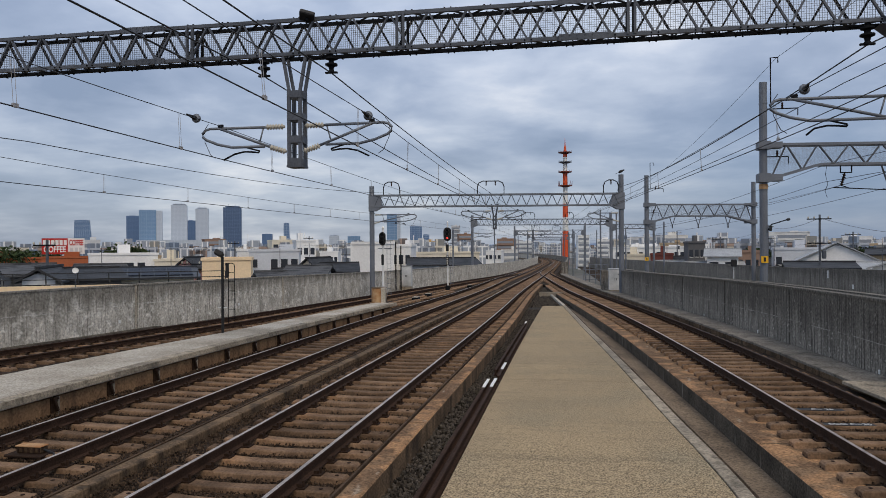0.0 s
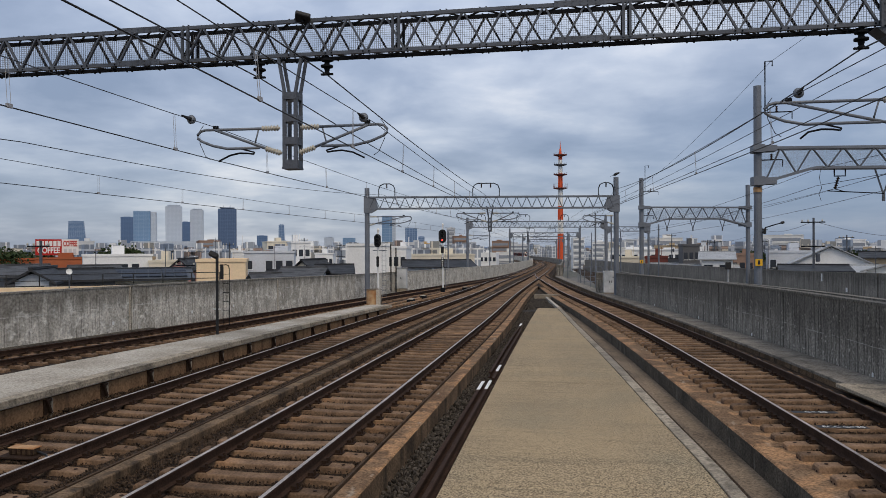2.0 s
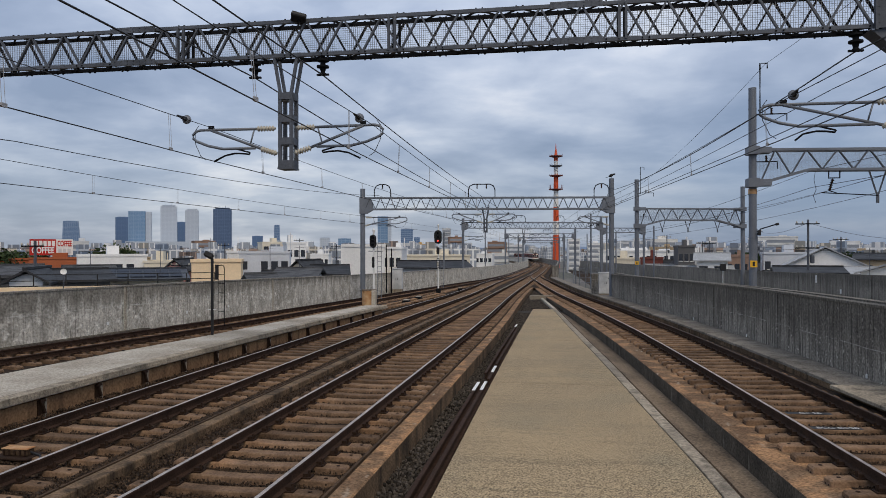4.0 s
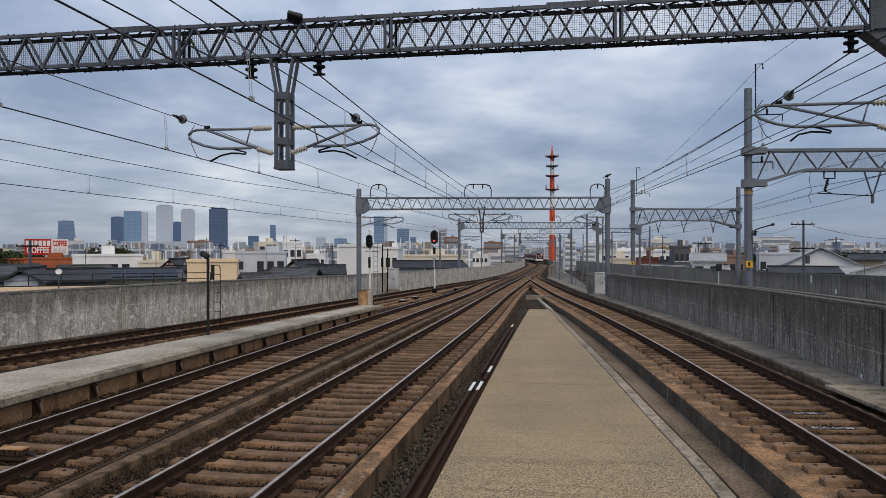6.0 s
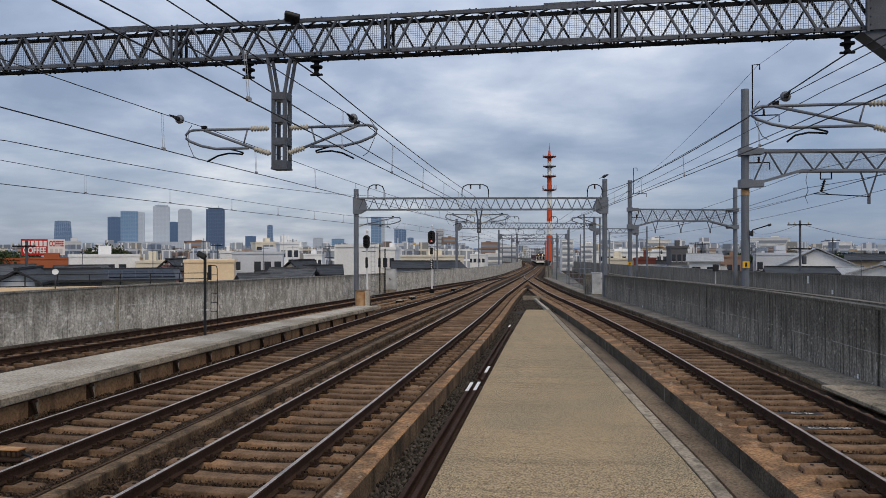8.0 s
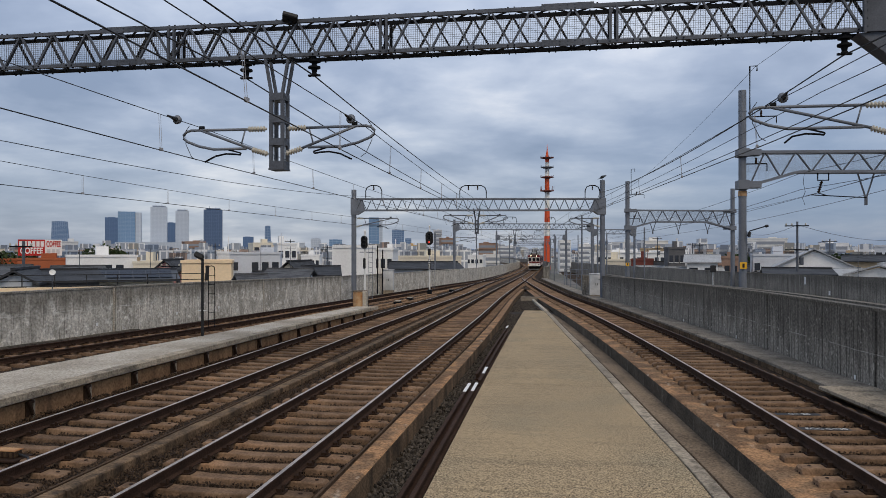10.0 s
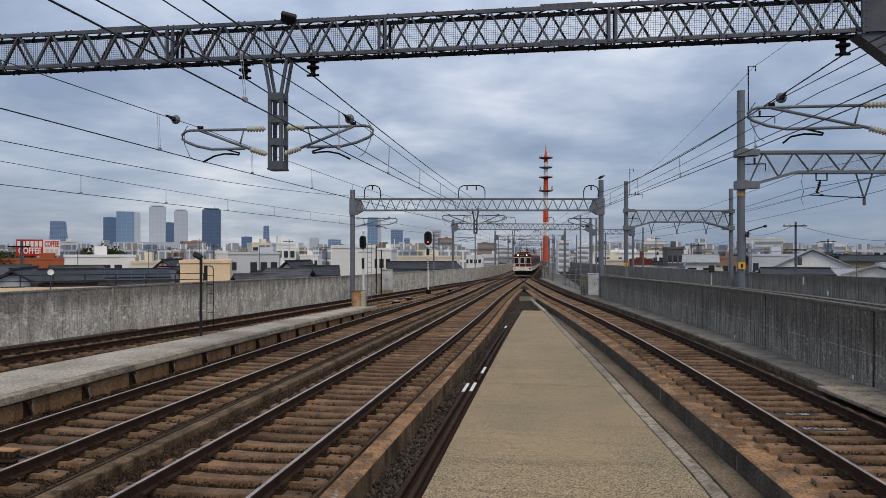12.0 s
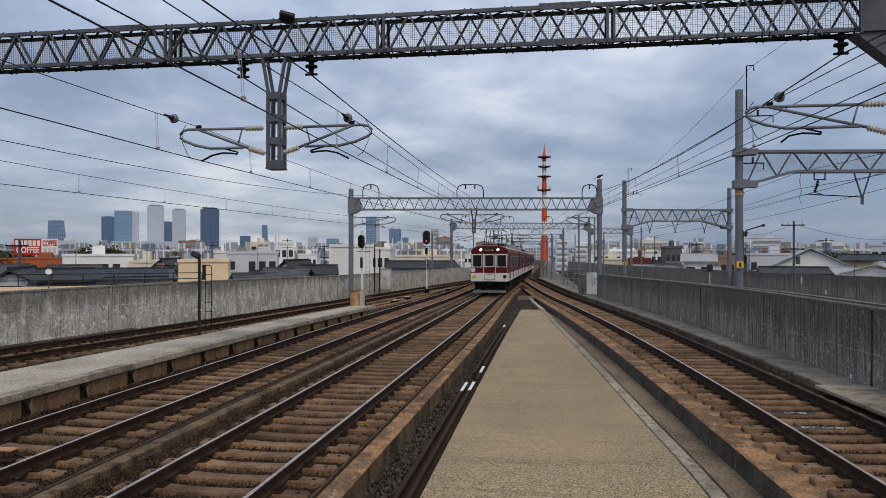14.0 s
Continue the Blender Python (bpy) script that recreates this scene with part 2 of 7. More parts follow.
M_CABINET = material("pale_cabinet_paint", (0.60, 0.61, 0.61), 0.6, dark=(0.24, 0.26, 0.28), scale=1.5, amount=0.6, grain=30, bump=0.05, contrast=0.15)


# ---- building helpers ----
def thing(name, label, category, group="", kind="", at=(0, 0, 0)):
    ob = new(name)
    ob.empty_display_size = 0.2
    ob.location = at
    return tagged(ob, label, category, group, kind)


def finish(name, bm, mat, smooth=False):
    me = bpy.data.meshes.new(name)
    bmesh.ops.recalc_face_normals(bm, faces=bm.faces)
    if smooth:
        for f in bm.faces:
            f.smooth = True
    bm.to_mesh(me)
    bm.free()
    for m in (mat if isinstance(mat, (list, tuple)) else [mat]):
        me.materials.append(m)
    return me


def part(name, bm, mat, parent, label="", smooth=False, kind=""):
    ob = new(name, finish(name, bm, mat, smooth))
    ob.parent = parent
    return tagged(ob, label, kind=kind)


def solo(name, bm, mat, label, category, group="", kind="", smooth=False):
    return tagged(new(name, finish(name, bm, mat, smooth)), label, category, group, kind)


def box(bm, x0, x1, y0, y1, z0, z1, m=0):
    v = [bm.verts.new(p) for p in ((x0, y0, z0), (x1, y0, z0), (x1, y1, z0), (x0, y1, z0),
                                   (x0, y0, z1), (x1, y0, z1), (x1, y1, z1), (x0, y1, z1))]
    for q in ((0, 3, 2, 1), (4, 5, 6, 7), (0, 1, 5, 4), (1, 2, 6, 5), (2, 3, 7, 6), (3, 0, 4, 7)):
        bm.faces.new([v[i] for i in q]).material_index = m
    return v


def bev(bm, w=0.01, seg=1):
    bmesh.ops.bevel(bm, geom=list(bm.edges), offset=w, segments=seg, affect="EDGES", clamp_overlap=True)


def basis(p, q):
    d = (q - p).normalized()
    side = d.cross(Vector((0, 0, 1)))
    if side.length < 1e-3:
        side = Vector((1, 0, 0))
    side.normalize()
    return d, side, side.cross(d).normalized()


def bar(bm, p, q, w, h=None, m=0):
    """A rectangular bar from p to q, w wide and h high."""
    p, q = Vector(p), Vector(q)
    h = h or w
    d, s, u = basis(p, q)
    c = [(-w / 2, -h / 2), (w / 2, -h / 2), (w / 2, h / 2), (-w / 2, h / 2)]
    a = [bm.verts.new(p + s * x + u * y) for x, y in c]
    b = [bm.verts.new(q + s * x + u * y) for x, y in c]
    bm.faces.new(a[::-1]).material_index = m
    bm.faces.new(b).material_index = m
    for i in range(4):
        bm.faces.new((a[i], a[(i + 1) % 4], b[(i + 1) % 4], b[i])).material_index = m


def tube(bm, pts, r, n=8, m=0, r2=None):
    """A round tube along points."""
    pts = [Vector(p) for p in pts]
    rings = []
    for i, p in enumerate(pts):
        d, s, u = basis(pts[max(i - 1, 0)], pts[min(i + 1, len(pts) - 1)])
        rr = r if r2 is None else r + (r2 - r) * i / (len(pts) - 1)
        rings.append([bm.verts.new(p + (s * math.cos(k * math.tau / n) + u * math.sin(k * math.tau / n)) * rr) for k in range(n)])
    for a, b in zip(rings, rings[1:]):
        for k in range(n):
            bm.faces.new((a[k], a[(k + 1) % n], b[(k + 1) % n], b[k])).material_index = m
    bm.faces.new(rings[0][::-1]).material_index = m
    bm.faces.new(rings[-1]).material_index = m


def lathe(bm, p, axis, prof, n=12, m=0):
    """A turned shape: prof is a list of (distance along axis, radius)."""
    p = Vector(p)
    d, s, u = basis(p, p + Vector(axis))
    rings = [[bm.verts.new(p + d * t + (s * math.cos(k * math.tau / n) + u * math.sin(k * math.tau / n)) * r) for k in range(n)] for t, r in prof]
    for a, b in zip(rings, rings[1:]):
        for k in range(n):
            bm.faces.new((a[k], a[(k + 1) % n], b[(k + 1) % n], b[k])).material_index = m
    bm.faces.new(rings[0][::-1]).material_index = m
    bm.faces.new(rings[-1]).material_index = m


def line(points):
    """A smooth function x(y) through (y, x) points."""
    ys = [p[0] for p in points]
    xs = [p[1] for p in points]
    sl = [(xs[min(i + 1, len(xs) - 1)] - xs[max(i - 1, 0)]) / (ys[min(i + 1, len(ys) - 1)] - ys[max(i - 1, 0)]) for i in range(len(xs))]

    def f(y):
        if y <= ys[0]:
            return xs[0] + sl[0] * (y - ys[0])
        if y >= ys[-1]:
            return xs[-1] + sl[-1] * (y - ys[-1])
        i = max(k for k in range(len(ys) - 1) if ys[k] <= y)
        h = ys[i + 1] - ys[i]
        t = (y - ys[i]) / h
        return ((2 * t ** 3 - 3 * t ** 2 + 1) * xs[i] + (t ** 3 - 2 * t ** 2 + t) * h * sl[i]
                + (3 * t ** 2 - 2 * t ** 3) * xs[i + 1] + (t ** 3 - t ** 2) * h * sl[i + 1])
    return f


def stations(y0, y1, step=1.5, far=5.0):
    ys = [y0]
    while ys[-1] < y1 - 1e-6:
        ys.append(min(y1, ys[-1] + (step if ys[-1] < 70 else far)))
    return ys


def sweep(bm, f, y0, y1, prof, step=1.5, far=5.0, closed=True, m=0, tops=None, flat=False, lift=None):
    """Sweeps a cross-section of (offset, height above the rail grade) along the line f from y0 to y1."""
    rings = []
    for y in stations(y0, y1, step, far):
        k = (f(y + 0.5) - f(y - 0.5))
        c = 1 / math.sqrt(1 + k * k)
        if flat:
            c, k = 1, 0
        rings.append([bm.verts.new((f(y) + o * c, y - o * k * c, grade(y) + z + (lift(y) if lift else 0))) for o, z in prof])
    n = len(prof)
    for a, b in zip(rings, rings[1:]):
        for i in range(n if closed else n - 1):
            j = (i + 1) % n
            fc = bm.faces.new((a[i], a[j], b[j], b[i]))
            fc.material_index = tops if tops is not None and a[i].co.z - grade(a[i].co.y) > -0.002 and a[j].co.z - grade(a[j].co.y) > -0.002 else m
    if closed:
        bm.faces.new(rings[0][::-1])
        bm.faces.new(rings[-1])


# ---- plan of the viaduct: lines as x over y, rail grade ----
grade = line([(-50, 0), (0, 0), (22, 0), (35, -0.16), (54, -0.5), (82, -0.8), (112, -1.15), (142, -1.4), (226, -1.9), (300, -2.35), (600, -2.9)])
TRACK_B = line([(-20, -4.22), (0, -4.22), (22, -4.22), (33, -4.42), (54, -5.1), (81, -5.45), (115, -5.85), (143, -6.15), (180, -6.70), (226, -7.46), (262, -9.20), (299, -11.90), (340, -16.20), (370, -20.60), (402, -26.60), (460, -40.00), (540, -62.00)])
TRACK_A = line([(-20, -7.8), (9, -7.68), (20, -7.58), (31, -7.68), (48, -8.05), (64, -8.4), (81, -8.85), (115, -9.3), (143, -9.65), (180, -10.20), (226, -10.96), (262, -12.70), (299, -15.40), (340, -19.70), (370, -24.10), (402, -30.10), (460, -43.50), (540, -65.50)])
TRACK_L = line([(-20, -19.6), (0, -17.2), (10, -15.9), (17.5, -14.85), (21.5, -14.2), (28, -13.5), (39, -13.15), (54, -12.8), (74, -11.6), (95, -10.1), (112, -9.3)])
TRACK_C = line([(-20, 6.9), (0, 5.3), (12, 4.3), (24, 3.2), (36, 2.0), (48, 0.72), (61, -0.72), (86, -3.2), (105, -4.95), (122, -5.85)])
WALL_L = line([(-20, -23.4), (0, -20.3), (20.4, -17.4), (25, -16.8), (40, -15.9), (54, -15.3), (74, -13.9), (99, -12.7), (130, -12.2), (143, -12.15), (180, -12.70), (226, -13.46), (262, -15.20), (299, -17.90), (340, -22.20), (370, -26.60), (402, -32.60), (460, -46.00), (540, -68.00)])
WALL_R = line([(-20, 9.4), (0, 7.8), (16, 6.43), (24, 5.66), (34, 4.5), (51, 2.62), (60, 1.65)])
BED_R = line([(-20, 8.8), (0, 7.1), (13.9, 5.72), (16.1, 5.5), (21.3, 5.02), (27.5, 4.32), (34, 3.55), (51, 1.75), (62, 0.65), (86, -1.6), (110, -3.4), (130, -3.7), (143, -3.85), (180, -4.40), (226, -5.16), (262, -6.90), (299, -9.60), (340, -13.90), (370, -18.30), (402, -24.30), (460, -37.70), (540, -59.70)])
WALK_L = line([(-8, -1.55), (0, -1.65), (9.2, -1.77), (43.2, -2.26)])
WALK_R = line([(-8, 2.6), (0, 2.31), (9.8, 1.88), (14.3, 1.46), (19.3, 1.0), (29.8, 0.02), (43.4, -1.10)])
SLAB_N = line([(-20, -9.3), (10.8, -9.24), (13.9, -9.2), (18.7, -9.07), (22, -8.95), (31.5, -8.72), (36, -8.65)])
SLAB_F = line([(-20, -14.3), (0, -12.4), (13.2, -11.25), (16.5, -10.9), (21.3, -10.35), (34, -9.75), (36, -9.7)])


# ---- viaduct deck, ballast, kerbs, walls ----
def sheet(name, left, right, z, y0, y1, mat, label, cat, lo=0, hi=0, rough=0.0, cols=2, step=1.5, thick=0.0):
    bm = bmesh.new()
    rows = []
    for y in stations(y0, y1, step):
        a, b = left(y) + lo, right(y) + hi
        rows.append([bm.verts.new((a + (b - a) * i / (cols - 1), y, grade(y) + z + (noise.noise(Vector(((a + (b - a) * i / (cols - 1)) * 1.7, y * 1.7, 3))) * rough if 0 < i < cols - 1 else 0)))
                     for i in range(cols)])
    for p, q in zip(rows, rows[1:]):
        for i in range(cols - 1):
            bm.faces.new((p[i], p[i + 1], q[i + 1], q[i]))
    if thick:
        ret = bmesh.ops.extrude_face_region(bm, geom=list(bm.faces))
        for v in ret["geom"]:
            if isinstance(v, bmesh.types.BMVert):
                v.co.z -= thick
    return solo(name, bm, mat, label, cat, kind="structure")


sheet("viaduct_deck", WALL_L, BED_R, -0.62, -20, 560, M_DECK, "grimy concrete deck of an elevated railway viaduct", "deck", -0.3, 0.9, thick=0.9)
sheet("ballast_bed", WALL_L, TRACK_B, -0.255, -20, 560, M_BALLAST, "rust-brown ballast between the running tracks", "ballast", 0.5, 1.4, 0.035, 60, 0.5)
sheet("ballast_bed", TRACK_C, BED_R, -0.255, -20, 122, M_BALLAST, "rust-brown ballast of the curved single track", "ballast", -1.01, 0.0, 0.035, 20, 0.5)
sheet("ballast_bed", TRACK_B, BED_R, -0.31, 74, 560, M_BALLAST, "rust-brown ballast past the junction", "ballast", 1.2, 0.0, 0.03, 6)
sheet("ballast_strip", TRACK_B, WALK_L, -0.56, -10, 46, M_STONE, "coarse grey ballast beside the walkway", "ballast", 1.5, 0.05, 0.05, 8, 0.3)


def kerb(name, f, y0, y1, prof, mats, label, group):
    root = thing(name, label, "kerb", group, "structure")
    y = y0
    while y < y1:
        e = min(y + 4.0, y1)
        bm = bmesh.new()
        sweep(bm, f, y, e - 0.02, prof)
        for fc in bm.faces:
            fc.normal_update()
            # first material on the tops, second on all other faces
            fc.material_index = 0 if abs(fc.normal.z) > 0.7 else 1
        part("kerb_stone", bm, mats, root)
        y = e
    return root


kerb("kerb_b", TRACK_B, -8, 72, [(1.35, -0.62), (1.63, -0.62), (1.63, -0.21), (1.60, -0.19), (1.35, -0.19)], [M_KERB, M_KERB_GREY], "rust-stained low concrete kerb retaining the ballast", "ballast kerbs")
kerb("kerb_c", TRACK_C, -8, 72, [(-1.68, -0.62), (-1.0, -0.62), (-1.0, -0.27), (-1.65, -0.27), (-1.68, -0.29)], [M_KERB, M_KERB_BLACK], "rust-stained low concrete kerb along the curved track, darker side", "ballast kerbs")
kerb("kerb_a", TRACK_A, -8, 60, [(1.60, -0.62), (1.80, -0.62), (1.80, -0.145), (1.785, -0.13), (1.60, -0.13)], [M_KERB_GREY, M_KERB_GREY], "grimy concrete kerb between two tracks, pale streaked side", "ballast kerbs")
for name, f, o, top, y1 in (("ballast_board", TRACK_A, 1.53, -0.125, 60), ("ballast_board", TRACK_B, 1.29, -0.165, 60)):
    y = -8.0
    while y < y1:
        bm = bmesh.new()
        sweep(bm, f, y, y + 1.97, [(o, -0.5), (o + 0.035, -0.5), (o + 0.035, top), (o, top)], step=2)
        solo(name, bm, M_BOARD, "rusty brown board edging the ballast", "board", "ballast boards")
        y += 2.0
sheet("ballast_shoulder", TRACK_A, TRACK_A, -0.185, -8, 60, M_BALLAST, "brown ballast heaped against the edging board", "ballast", 1.27, 1.53, 0.03, 4, 0.4)

# walkway at the end of the station platform
walkway = thing("walkway", "sandy screed walkway in bays tapering between the tracks", "walkway", kind="structure")
for y0, y1 in ((-8, 8.6), (8.612, 17.4), (17.412, 26.2), (26.212, 35.0), (35.012, 43.4)):
    bm = bmesh.new()
    rows = []
    for y in stations(y0, y1, 1.6):
        rows.append([bm.verts.new((x, y, grade(y) - 0.4 + dz)) for x, dz in ((WALK_L(y), -0.2), (WALK_L(y), -0.012), (WALK_L(y) + 0.012, 0), (WALK_R(y) - 0.008, 0), (WALK_R(y), -0.02))])
    for p, q in zip(rows, rows[1:]):
        for i in range(4):
            bm.faces.new((p[i], p[i + 1], q[i + 1], q[i]))
    bm.faces.new(rows[-1])
    bm.faces.new(rows[0][::-1])
    part("screed_bay", bm, M_WALK, walkway)
walkway_kerb = thing("walkway_kerb", "pale concrete kerb stones along the walkway", "kerb", kind="structure")
y = -8.0
while y < 43:
    bm = bmesh.new()
    sweep(bm, WALK_R, y, y + 1.988, [(0.022, -0.62), (0.25, -0.62), (0.25, -0.43), (0.235, -0.412), (0.03, -0.405), (0.022, -0.415)], step=1.0)
    part("kerb_stone", bm, M_SIDE, walkway_kerb)
    y += 2.0
bm = bmesh.new()
sweep(bm, WALK_R, -8, 43, [(0.40, -0.62), (0.52, -0.62), (0.50, -0.56), (0.42, -0.56)])
solo("gutter_lip", bm, M_DECK, "low grimy concrete lip beside the gutter", "kerb", kind="structure")

# raised platform end between the left tracks
bm = bmesh.new()
rows = []
for y in stations(-20, 34, 2.0):
    rows.append([bm.verts.new((x, y, 0.27 + grade(y) + dz)) for x, dz in ((SLAB_F(y), -0.16), (SLAB_F(y), 0), (SLAB_N(y), 0), (SLAB_N(y), -0.13), (SLAB_N(y) - 0.12, -0.16))])
for p, q in zip(rows, rows[1:]):
    for i in range(5):
        bm.faces.new((p[i], p[(i + 1) % 5], q[(i + 1) % 5], q[i]))
bm.faces.new(rows[-1])
bm.faces.new(rows[0][::-1])
platform = thing("platform_end", "low grey concrete platform end with rust-stained side panels", "platform", kind="structure")
part("platform_slab", bm, M_SLAB, platform)
bm = bmesh.new()
sweep(bm, SLAB_N, -20, 34, [(0.0, 0.16), (0.03, 0.16), (0.03, 0.215), (0.0, 0.215)])
part("edge_strip", bm, M_SIDE, platform)
y = -20.0
while y < 33:
    bm = bmesh.new()
    sweep(bm, SLAB_N, y, min(y + 2.985, 34), [(-0.26, 0.268), (0.006, 0.268), (0.012, 0.262), (0.012, 0.20), (-0.26, 0.20), (-0.26, 0.276)][:5], step=3)
    for v in bm.verts:
        v.co.z += 0.008
    part("edge_beam", bm, M_SIDE, platform)
    y += 3.0
y = -5.46
while y < 33:
    bm = bmesh.new()
    sweep(bm, SLAB_N, y + 0.10, y + 1.545, [(-0.14, -0.4), (-0.06, -0.4), (-0.06, 0.11), (-0.14, 0.11)], step=2)
    part("side_panel", bm, M_PANEL, platform)
    bm = bmesh.new()
    x, g = SLAB_N(y), grade(y)
    bar(bm, (x - 0.03, y + 0.06, g - 0.3), (x - 0.03, y + 0.06, g + 0.11), 0.05, 0.045)
    part("panel_post", bm, M_SIDE, platform)
    bm = bmesh.new()
    # flat dark box stands for the shadowed opening behind the bracket's bars
    box(bm, x - 0.07, x - 0.035, y - 0.10, y + 0.03, g - 0.17, g + 0.10)
    bar(bm, (x + 0.0, y - 0.08, g + 0.09), (x + 0.0, y + 0.02, g - 0.14), 0.05, 0.04)
    box(bm, x - 0.03, x + 0.02, y - 0.10, y + 0.03, g + 0.07, g + 0.112)
    part("bracket", bm, M_PLATE, platform)
    y += 1.553


def wall(name, f, y0, y1, h, base, length, mat, label, side, thick=0.22, cope=True, strip=False):
    root = thing(name, label, "wall", kind="structure")
    y = y0
    while y < y1:
        e = min(y + length, y1)
        bm = bmesh.new()
        o0, o1 = (0, thick) if side > 0 else (-thick, 0)
        sweep(bm, f, y, e - (0.155 if strip else 0.09), [(o0, base), (o1, base), (o1, h), (o0, h)], step=2.2)
        part("wall_panel", bm, mat, root)
        if strip and e < 120:
            bm = bmesh.new()
            sweep(bm, f, e - 0.15, e - 0.075, [(o0 - 0.0, base), (o1 + 0.022, base), (o1 + 0.022, h - 0.01), (o0, h - 0.01)], step=2.2)
            part("joint_strip", bm, M_SLAB, root)
        if cope:
            bm = bmesh.new()
            sweep(bm, f, y, e - 0.02, [(o0 - 0.025, h + 0.002), (o1 + 0.025, h + 0.002), (o1 + 0.025, h + 0.06), (o0 - 0.025, h + 0.06)], step=2.2)
            part("coping", bm, mat, root)
        y = e
    return root


wall("wall_left", WALL_L, -23.57, 560, 1.40, -0.7, 12.28, M_WALL, "weathered grey concrete parapet wall with stains and joints", -1, strip=True)
wall("wall_right", WALL_R, -19.5, 51.5, 1.50, -0.7, 6.0, M_WALL_R, "dark streaked concrete parapet wall beside the curved track", 1)
wall("wall_junction", line([(86, -0.6), (110, -2.4), (130, -2.9), (143, -2.95), (180, -3.50), (226, -4.26), (262, -6.00), (299, -8.70), (340, -13.00), (370, -17.40), (402, -23.40), (460, -36.80), (540, -58.80)]),
     107, 560, 1.35, -0.7, 12, M_WALL_R, "dark concrete parapet wall past the junction", 1)

# cable-trough walk beside the right wall, in cover slabs
trough = thing("trough_walk", "raised concrete cable trough with cover slabs", "cable trough", kind="structure")
TROUGH_TOP = line([(-20, -0.06), (22, -0.06), (33, 0.02), (52, 0.08), (110, 0.08)])
bm = bmesh.new()
sweep(bm, BED_R, -12, 104, [(0.0, -0.58), (0.9, -0.58), (0.9, -0.07), (0.0, -0.07)], lift=TROUGH_TOP)
part("trough_body", bm, M_KERB_GREY, trough)
y = -10.0
while y < 102:
    bm = bmesh.new()
    near = y < 15.6
    o, z0, z1 = (-0.22, -0.06, 0.006) if near else (-0.01, -0.065, 0.0)
    sweep(bm, BED_R, y, y + (1.19 if near else 0.79), [(o, z0), (0.88, z0), (0.88, z1), (o + 0.01, z1), (o, z1 - 0.01)], step=1.2, lift=TROUGH_TOP)
    part("cover_slab", bm, M_SIDE if near else M_SOOT, trough)
    y += 1.2 if near else 0.8

# ---- tracks ----
RAIL = [(-0.063, -0.153), (0.063, -0.153), (0.063, -0.142), (0.012, -0.125), (0.010, -0.042), (0.033, -0.032), (0.033, -0.006), (0.026, 0.0),
        (-0.026, 0.0), (-0.033, -0.006), (-0.033, -0.032), (-0.010, -0.042), (-0.012, -0.125), (-0.063, -0.142)]


def sleeper_mesh():
    """A pre-stressed concrete sleeper: level rail seats, a dished middle, sloping shoulders and a lifting hole at each end."""
    bm = bmesh.new()
    rings = []
    for x, zt, w in ((-1.25, -0.030, 0.098), (-1.22, -0.006, 0.105), (-0.95, 0.0, 0.112), (-0.56, 0.0, 0.112), (-0.30, -0.012, 0.106), (0.0, -0.016, 0.104),
                     (0.30, -0.012, 0.106), (0.56, 0.0, 0.112), (0.95, 0.0, 0.112), (1.22, -0.006, 0.105), (1.25, -0.030, 0.098)):
        rings.append([bm.verts.new(p) for p in ((x, -w - 0.02, -0.17), (x, -w, zt - 0.014), (x, -w + 0.014, zt), (x, w - 0.014, zt), (x, w, zt - 0.014), (x, w + 0.02, -0.17))])
    for a, b in zip(rings, rings[1:]):
        for i in range(5):
            bm.faces.new((a[i], a[i + 1], b[i + 1], b[i]))
    bm.faces.new(rings[0][::-1])
    bm.faces.new(rings[-1])
    for s in (-1, 1):
        box(bm, s * 0.7525 - 0.17, s * 0.7525 + 0.17, -0.08, 0.08, 0.001, 0.018, 1)
        for t in (-0.1, 0.1):
            box(bm, s * 0.7525 + t - 0.035, s * 0.7525 + t + 0.035, -0.05, 0.05, 0.015, 0.06, 1)
            lathe(bm, (s * 0.7525 + t * 1.35, 0, 0.02), (0, 0, 1), [(0, 0.022), (0.075, 0.02)], 6, 1)
        lathe(bm, (s * 1.11, 0, 0.001), (0, 0, 1), [(0, 0.027), (0.006, 0.025)], 8, 1)
        for t in (-0.04, 0.04):
            box(bm, s * 1.2505 - 0.003, s * 1.2505 + 0.003, t - 0.012, t + 0.012, -0.10, -0.075, 1)
    return finish("sleeper", bm, [M_SLEEPER, M_PLATE])


SLEEPER = sleeper_mesh()


def track(name, f, y0, y1, near, label, tops, gap, at):
    """gap: sleeper spacing; at: where one of its sleepers lies."""
    root = thing(name, label, "railway track", "railway tracks")
    for s, top in zip((-1, 1), tops):
        bm = bmesh.new()
        sweep(bm, f, y0, y1, [(o + s * 0.7525, z) for o, z in RAIL], step=1.0, far=3.0, tops=1)
        part("rail", bm, [M_RAIL, top], root)
    far = bmesh.new()
    y = at - gap * int((at - y0) / gap)
    rnd = random.Random(name)
    while y < y1:
        a = math.atan(f(y + 0.5) - f(y - 0.5)) + rnd.uniform(-0.008, 0.008)
        if y < near:
            ob = new("sleeper", SLEEPER)
            ob.parent = root
            ob.location, ob.rotation_euler = (f(y) + rnd.uniform(-0.02, 0.02), y, grade(y) - 0.172), (0, 0, -a)
        else:
            v = box(far, -1.25, 1.25, -0.11, 0.11, -0.1, 0)
            bmesh.ops.transform(far, matrix=Matrix.Translation((f(y), y, grade(y) - 0.172)) @ Matrix.Rotation(-a, 4, "Z"), verts=v)
        y += gap
    part("distant_sleepers", far, M_SLEEPER, root, "dusty brown sleepers further along the line", kind="stuff")
    return root


